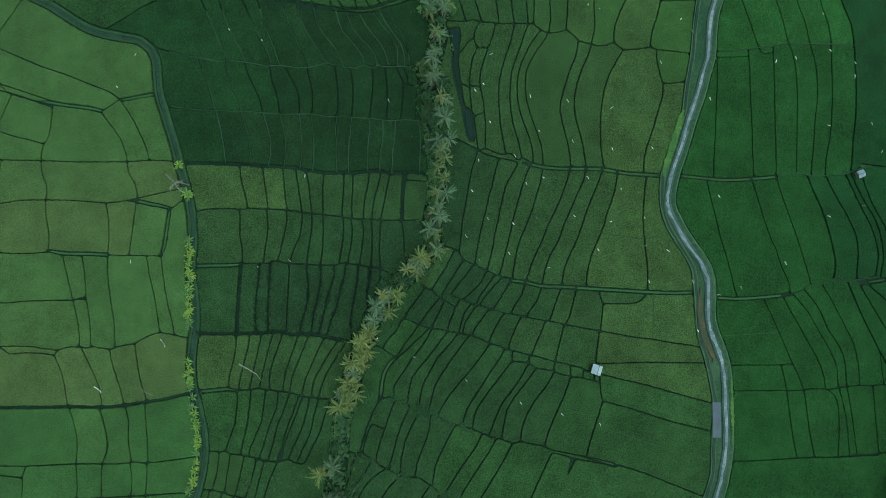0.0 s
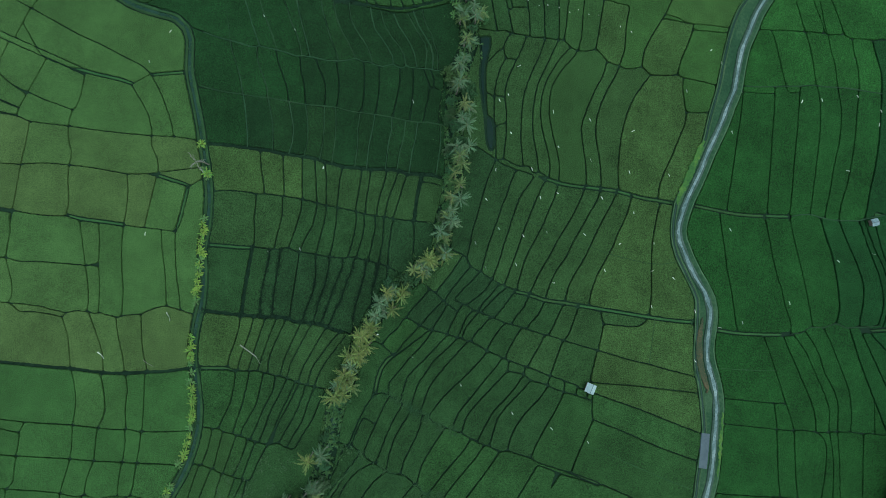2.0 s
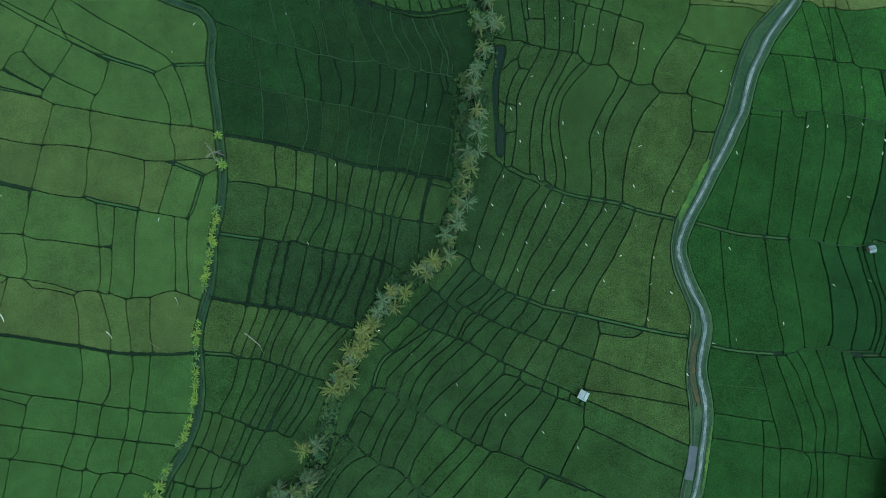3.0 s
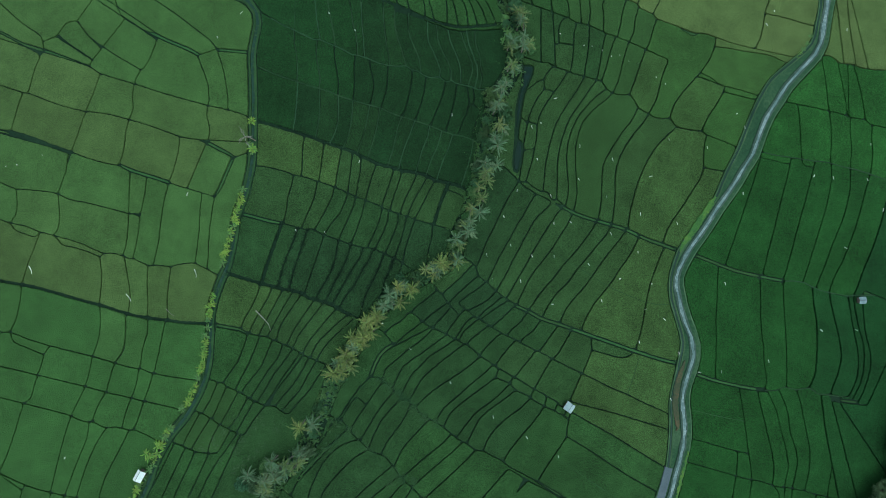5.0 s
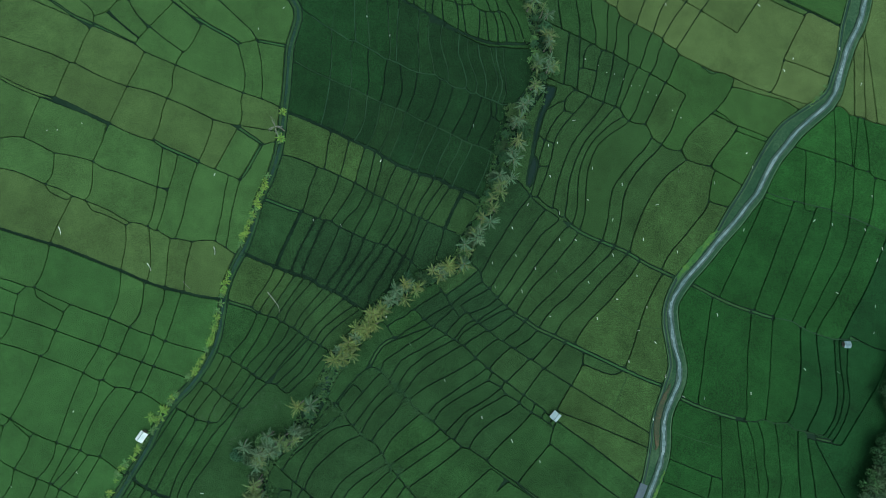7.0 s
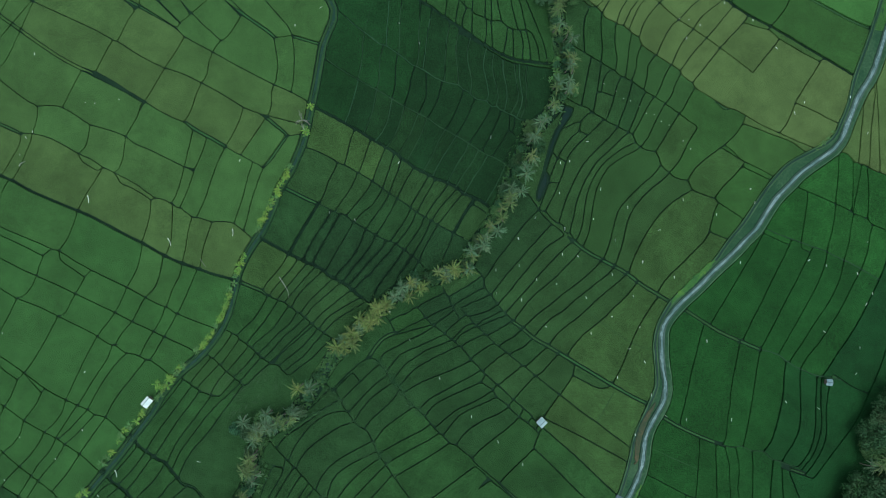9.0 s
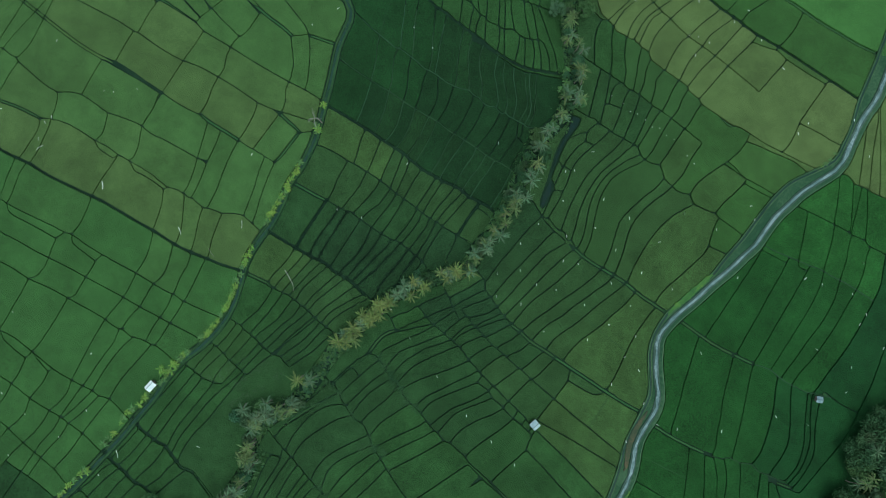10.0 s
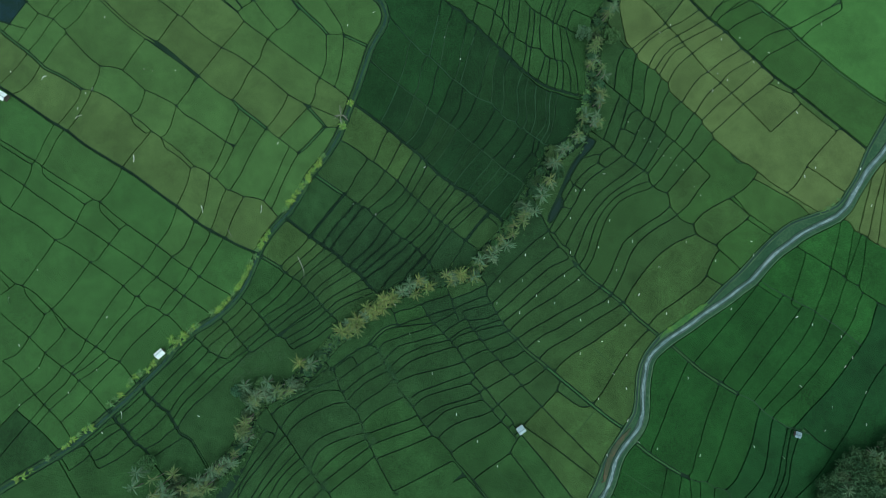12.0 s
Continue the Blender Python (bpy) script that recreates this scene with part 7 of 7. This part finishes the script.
WOOD_CROWNS = [crown_mesh("crown", 4.2, 3.4, 95, 42, 0.55, TREE_GREEN, 21), crown_mesh("crown", 4.8, 3.8, 110, 42, 0.5, TREE_DARK, 22), crown_mesh("crown", 3.8, 3.0, 90, 42, 0.5, TREE_GREY, 23)]


def limb_mesh(seed, h):
    g = random.Random(seed)
    bm = bmesh.new()
    tube(bm, [(0.08 * math.sin(k), 0.08 * math.cos(2 * k), h * k / 5) for k in range(6)], [0.26 - 0.03 * k for k in range(6)], 8)
    for k in range(6):
        a = k * 1.05 + g.uniform(-0.3, 0.3)
        z = h * g.uniform(0.55, 0.95)
        tube(bm, [(0, 0, z), (0.6 * math.cos(a), 0.6 * math.sin(a), z + 0.5), (1.4 * math.cos(a), 1.4 * math.sin(a), z + 1.1)], [0.10, 0.07, 0.03], 5)
    return mesh_of("trunk", bm, TREE_BARK, True)


BRANCHED = [limb_mesh(i, 2.4 + 0.4 * i) for i in range(3)]


def tree(x, y, g, size=1.0, wood=False):
    """A broadleaf tree: trunk and limbs under an uneven crown."""
    k = g.randrange(3)
    words = ("green broadleaf tree with an uneven leafy crown", "grey-green broadleaf tree with a dense crown", "dark green broadleaf tree with a low crown")[k]
    base = tagged(new("broadleaf_tree"), words + " in the tree belt", "tree", "broadleaf trees")
    base.matrix_basis = pose(x, y, max(relief(x, y), -0.3) - 0.05, 0, 0, g.uniform(0, 360)) @ Matrix.Scale(size * g.uniform(0.8, 1.15), 4)
    sub("trunk", BRANCHED[k], base)
    sub("crown", (WOOD_CROWNS if wood else CROWNS)[k], base, pose(0, 0, 2.0 + 0.4 * k))


# ---- huts ----
def hut(x, y, turn, w, d, h, roof, words, ridge=0.5):
    """A field hut: corrugated roof of two slopes on four posts over a raised floor."""
    base = tagged(new("field_hut"), words, "hut", "field huts")
    base.matrix_basis = pose(x, y, relief(x, y) + 0.02, 0, 0, turn)
    for sx in (-1, 1):
        for sy in (-1, 1):
            bm = bmesh.new()
            tube(bm, [(sx * (w / 2 - 0.3), sy * (d / 2 - 0.3), 0), (sx * (w / 2 - 0.3), sy * (d / 2 - 0.3), h * 0.98)], [0.06, 0.05], 6)
            part("post", bm, TREE_BARK, base)
    bm = bmesh.new()
    bmesh.ops.create_cube(bm, size=1)
    bmesh.ops.scale(bm, verts=bm.verts, vec=(w - 0.5, d - 0.5, 0.08))
    bmesh.ops.translate(bm, verts=bm.verts, vec=(0, 0, 0.75))
    bmesh.ops.bevel(bm, geom=bm.edges[:], offset=0.015, segments=1)
    part("floor_deck", bm, TREE_BARK, base)
    top = h + 0.18 * d
    split = -d / 2 + ridge * d
    for edge in (-d / 2, d / 2):
        bm = bmesh.new()
        n = int(w / 0.09)
        rows = []
        for k in range(n + 1):
            u = -w / 2 + w * k / n
            wave = 0.022 * math.cos(math.pi * k)
            far = abs(edge - split)
            rows.append([bm.verts.new((u, split + (0.02 if edge > 0 else -0.02), top + wave)), bm.verts.new((u, edge, top - 0.36 * far + wave)),
                         bm.verts.new((u, edge, top - 0.36 * far + wave - 0.02)), bm.verts.new((u, split, top + wave - 0.03))])
        for r, s in zip(rows, rows[1:]):
            for k in range(4):
                bm.faces.new((r[k], r[(k + 1) % 4], s[(k + 1) % 4], s[k]))
        bmesh.ops.recalc_face_normals(bm, faces=bm.faces)
        part("roof_sheet", bm, roof, base)
    bm = bmesh.new()
    tube(bm, [(-w / 2 - 0.02, split, top + 0.03), (w / 2 + 0.02, split, top + 0.03)], [0.07, 0.07], 6)
    part("ridge_cap", bm, ROOF_DARK, base)


hut(40.5, -31.5, 73, 2.4, 2.4, 2.1, ROOF_BLUE, "small open field hut with a pale blue-grey metal roof among paddies", 0.42)
hut(-63.9, -80.6, 78, 3.0, 2.2, 2.2, ROOF_WHITE, "small field hut with a white metal roof beside the canal", 0.62)
hut(109.1, 18.2, 20, 1.9, 1.9, 1.8, ROOF_OLD, "very small weathered field hut with a grey-blue roof among paddies")
hut(-155.5, -46.3, 5, 3.3, 2.6, 2.2, ROOF_WHITE, "small field hut with a white metal roof beside a ditch")


# ---- bird scarers ----
def strip_mesh(name, l, w, bend, material):
    """A strip of plastic film, bent and rippled by the wind."""
    bm = bmesh.new()
    rows = []
    for k in range(7):
        s = k / 6
        y = bend * math.sin(math.pi * s) * l
        z = 0.06 * math.sin(5 * s + bend) * l
        rows.append([bm.verts.new((l * (s - 0.1), y - w / 2 * (1 - 0.3 * s), z)), bm.verts.new((l * (s - 0.1), y + w / 2 * (1 - 0.3 * s), z + 0.05))])
    for r, s in zip(rows, rows[1:]):
        bm.faces.new((r[0], r[1], s[1], s[0]))
    bmesh.ops.solidify(bm, geom=bm.faces[:], thickness=0.006)
    return mesh_of(name, bm, material)


FILM = [strip_mesh("plastic_strip", 1.1, 0.22, 0.05, PLASTIC), strip_mesh("plastic_strip", 0.95, 0.24, -0.07, PLASTIC), strip_mesh("plastic_strip", 0.7, 0.30, 0.05, PLASTIC)]
LONG = [strip_mesh("plastic_strip", 2.7, 0.34, 0.12, PLASTIC), strip_mesh("plastic_strip", 2.4, 0.36, -0.15, PLASTIC)]
DOT = [strip_mesh("plastic_strip", 0.4, 0.26, 0.1, PLASTIC)]


def stake_mesh():
    bm = bmesh.new()
    tube(bm, [(0, 0, 0), (0.02, 0.01, 0.7), (0, 0.03, 1.35)], [0.022, 0.018, 0.012], 5)
    return mesh_of("stake", bm, TREE_BARK)


STAKE = stake_mesh()


def scarer(x, y, g, films, words):
    base = tagged(new("bird_scarer"), words, "bird scarer", "bird scarers in the paddies")
    base.matrix_basis = pose(x, y, relief(x, y) - 0.05, 0, 0, g.choice((g.uniform(-75, -40), g.uniform(-75, -40), g.uniform(0, 360))))
    sub("stake", STAKE, base)
    sub("plastic_strip", g.choice(films), base, pose(0, 0, 1.22) @ Matrix.Scale(0.85, 4))


g = random.Random(11)
for kind, x, y in SPOTS:
    if kind == "palm":
        palm(x, y, g, "yellow" if -58 < y < 5 and g.random() < 0.72 else g.choice(("olive", "olive", "grey") if y > -30 else ("grey", "grey", "olive")))
        for turn in range(g.choice((1, 1, 2))):
            i = int(np.argmin(np.hypot(*(RIVER - (x, y)).T)))
            i = min(max(i + (-1, 1)[turn], 0), len(RIVER) - 1)
            palm(float(0.4 * x + 0.6 * RIVER[i][0]) + g.uniform(-1, 1), float(0.4 * y + 0.6 * RIVER[i][1]) + g.uniform(-1, 1), g, ("yellow" if -42 < y < 5 else "olive") if g.random() < 0.6 else "grey", 0.85)
    elif kind == "deadpalm":
        palm(x, y, g, "dead")
    elif kind == "broadleaf":
        tree(x, y, g)
    elif kind == "banana":
        banana(x, y, g)
        near = [(p, q) for k, p, q in SPOTS if k == "banana" and 0 < math.hypot(p - x, q - y) < 5.5 and q < y]
        for p, q in near[:1 if g.random() < 0.85 else 0]:
            banana(0.5 * (x + p) + g.uniform(-0.4, 0.4), 0.5 * (y + q), g)
    elif kind == "flag":
        scarer(x, y, g, FILM, "white plastic strip on a thin stake in a paddy")
    elif kind == "bigflag":
        scarer(x, y, g, LONG if x < -40 else FILM[:2], "long white plastic strip on a stake in a paddy")
    elif kind == "dot":
        scarer(x, y, g, DOT, "small scrap of white plastic on a stake in a paddy")

# low growth under the palms
for i in range(3, len(RIVER) - 3):
    x, y = RIVER[i] + np.array((g.uniform(-1.8, 1.8), g.uniform(-1.8, 1.8)))
    if g.random() < (0.3 if -75 < y < -42 else 0.72):
        tree(float(x), float(y), g, g.uniform(0.45, 0.75))

# the wood at the eastern edge
EDGE = line(170.0, 70.0, 132.2, 33.0, 128.5, 27.0, 126.3, 21.1, 125.7, 13.1, 124.7, 5.5, 126.8, -26.3, 112.0, -75.0)
for _ in range(120):
    y = g.uniform(-70, 48)
    x = float(np.interp(y, EDGE[::-1, 1], EDGE[::-1, 0])) + 0.5 + min(40, g.expovariate(1 / 13))
    if g.random() < 0.33:
        palm(x, y, g, g.choice(("grey", "olive", "grey")))
    else:
        tree(x, y, g, 1.1, True)


# ---- loose things ----
def fallen(l, r, words):
    """A pale stick lying bowed across the rice."""
    pts = [(x, y, relief(x, y) + 0.64 + 0.1 * math.sin(k)) for k, (x, y) in enumerate(l)]
    bm = bmesh.new()
    tube(bm, pts, [r * (1 - 0.6 * k / len(pts)) for k in range(len(pts))], 6)
    tagged(part("bamboo_pole", bm, PALM_DEAD), words, "pole")


fallen(line(-47.8, -30.6, -45.5, -31.8, -43.5, -33.0, -42.2, -34.7), 0.17, "long pale bamboo pole lying bowed across a paddy")
fallen(line(-71.2, -36.9, -70.0, -37.6, -68.4, -38.2), 0.08, "short pale bamboo pole lying across a paddy")


def tufts(name, lines, count, spread, blade, per, material, words, seed, z=0.0):
    """Weeds along lines of the plan: many small leaning blades in one mesh."""
    r = random.Random(seed)
    verts, faces = [], []
    for _ in range(count):
        l = lines[r.randrange(len(lines))]
        p = l[r.randrange(len(l))]
        x, y = p[0] + r.gauss(0, spread), p[1] + r.gauss(0, spread)
        h = relief(x, y) + z
        for _ in range(per):
            a, s = r.uniform(0, 2 * math.pi), blade * r.uniform(0.6, 1.3)
            dx, dy = s * math.cos(a), s * math.sin(a)
            ox, oy = x + r.gauss(0, 0.16), y + r.gauss(0, 0.16)
            n = len(verts)
            verts.extend(((ox - 0.3 * dy, oy + 0.3 * dx, h), (ox + 0.3 * dy, oy - 0.3 * dx, h), (ox + dx, oy + dy, h + s * r.uniform(0.4, 1.1))))
            faces.append((n, n + 1, n + 2))
    me = bpy.data.meshes.new(name)
    me.from_pydata(verts, [], faces)
    me.materials.append(material)
    tagged(new(name, me), words, "weeds", kind="stuff")


tufts("weeds", [RIVER], 2600, 1.9, 0.6, 9, TREE_GREEN, "rough green weeds along the stream banks", 3, 0.1)
tufts("weeds", [RIVER], 700, 1.8, 0.5, 9, TREE_DARK, "dark weeds along the stream banks", 4, 0.1)
WEEDY = [line(-17.9, -52.8, -14.3, -53.8, -11.4, -55.6, -7.3, -58.0, -3.7, -59.8, -0.2, -60.9, 3.7, -62.9, 6.3, -64.2, 9.8, -66.0), line(-3.0, -41.6, 0.6, -43.3, 4.1, -45.1, 7.6, -46.2), line(-5.3, -81.3, -1.6, -82.3, 2.1, -83.1), line(-9.9, -38.8, -7.8, -39.6, -5.6, -40.7, -3.5, -41.7, -1.4, -42.3, 1.0, -43.3), line(-25.3, -68.3, -21.5, -64.3, -17.8, -60.4, -14.6, -55.8), line(-0.0, -64.7, 3.0, -62.8, 6.0, -62.3)]
tufts("weeds", WEEDY, 900, 0.8, 0.34, 8, TREE_DARK, "dark weeds spreading from the bunds into paddies", 5, 0.4)
SHAGGY = [walked(l, 30) for l in BUNDS if len(l) < 9 and -45 < np.mean(l[:, 0]) < -16 and -21 < np.mean(l[:, 1]) < -7]
tufts("weeds", SHAGGY, 900, 0.3, 0.32, 7, GROUND, "shaggy dark weeds over the bunds of an untended strip", 17, 0.45)
tufts("weeds", DITCHES, 1500, 0.4, 0.28, 7, GROUND, "dark weeds along the narrow ditches", 6, 0.35)
tufts("weeds", [line(-49.9, -70.1, -47.0, -63.5, -44.7, -60.7), line(-45.0, -72.0, -41.4, -64.9, -37.6, -58.0), line(-40.9, -72.9, -36.6, -65.3, -32.8, -58.4)], 170, 0.9, 0.22, 6, TREE_GREY, "grey weeds over fallow plots near the stream", 12, 0.5)
tufts("weeds", [CANAL], 700, 1.0, 0.35, 8, VERGE_GRASS, "pale grass along the canal banks", 8, 0.2)
tufts("weeds", [offset(ROAD, -2.9)], 2600, 1.1, 0.32, 8, VERGE_GRASS, "rough grass tufts on the verge", 9, 0.25)
tufts("weeds", [offset(ROAD, -2.6), offset(ROAD, 1.5)], 1300, 0.9, 0.28, 7, TREE_DARK, "dark weeds on the verge", 10, 0.25)
tufts("weeds", [offset(ROAD, 1.3), offset(ROAD, -0.95)], 1500, 0.22, 0.26, 6, VERGE_GRASS, "short grass growing over the road's edges", 13, 0.3)
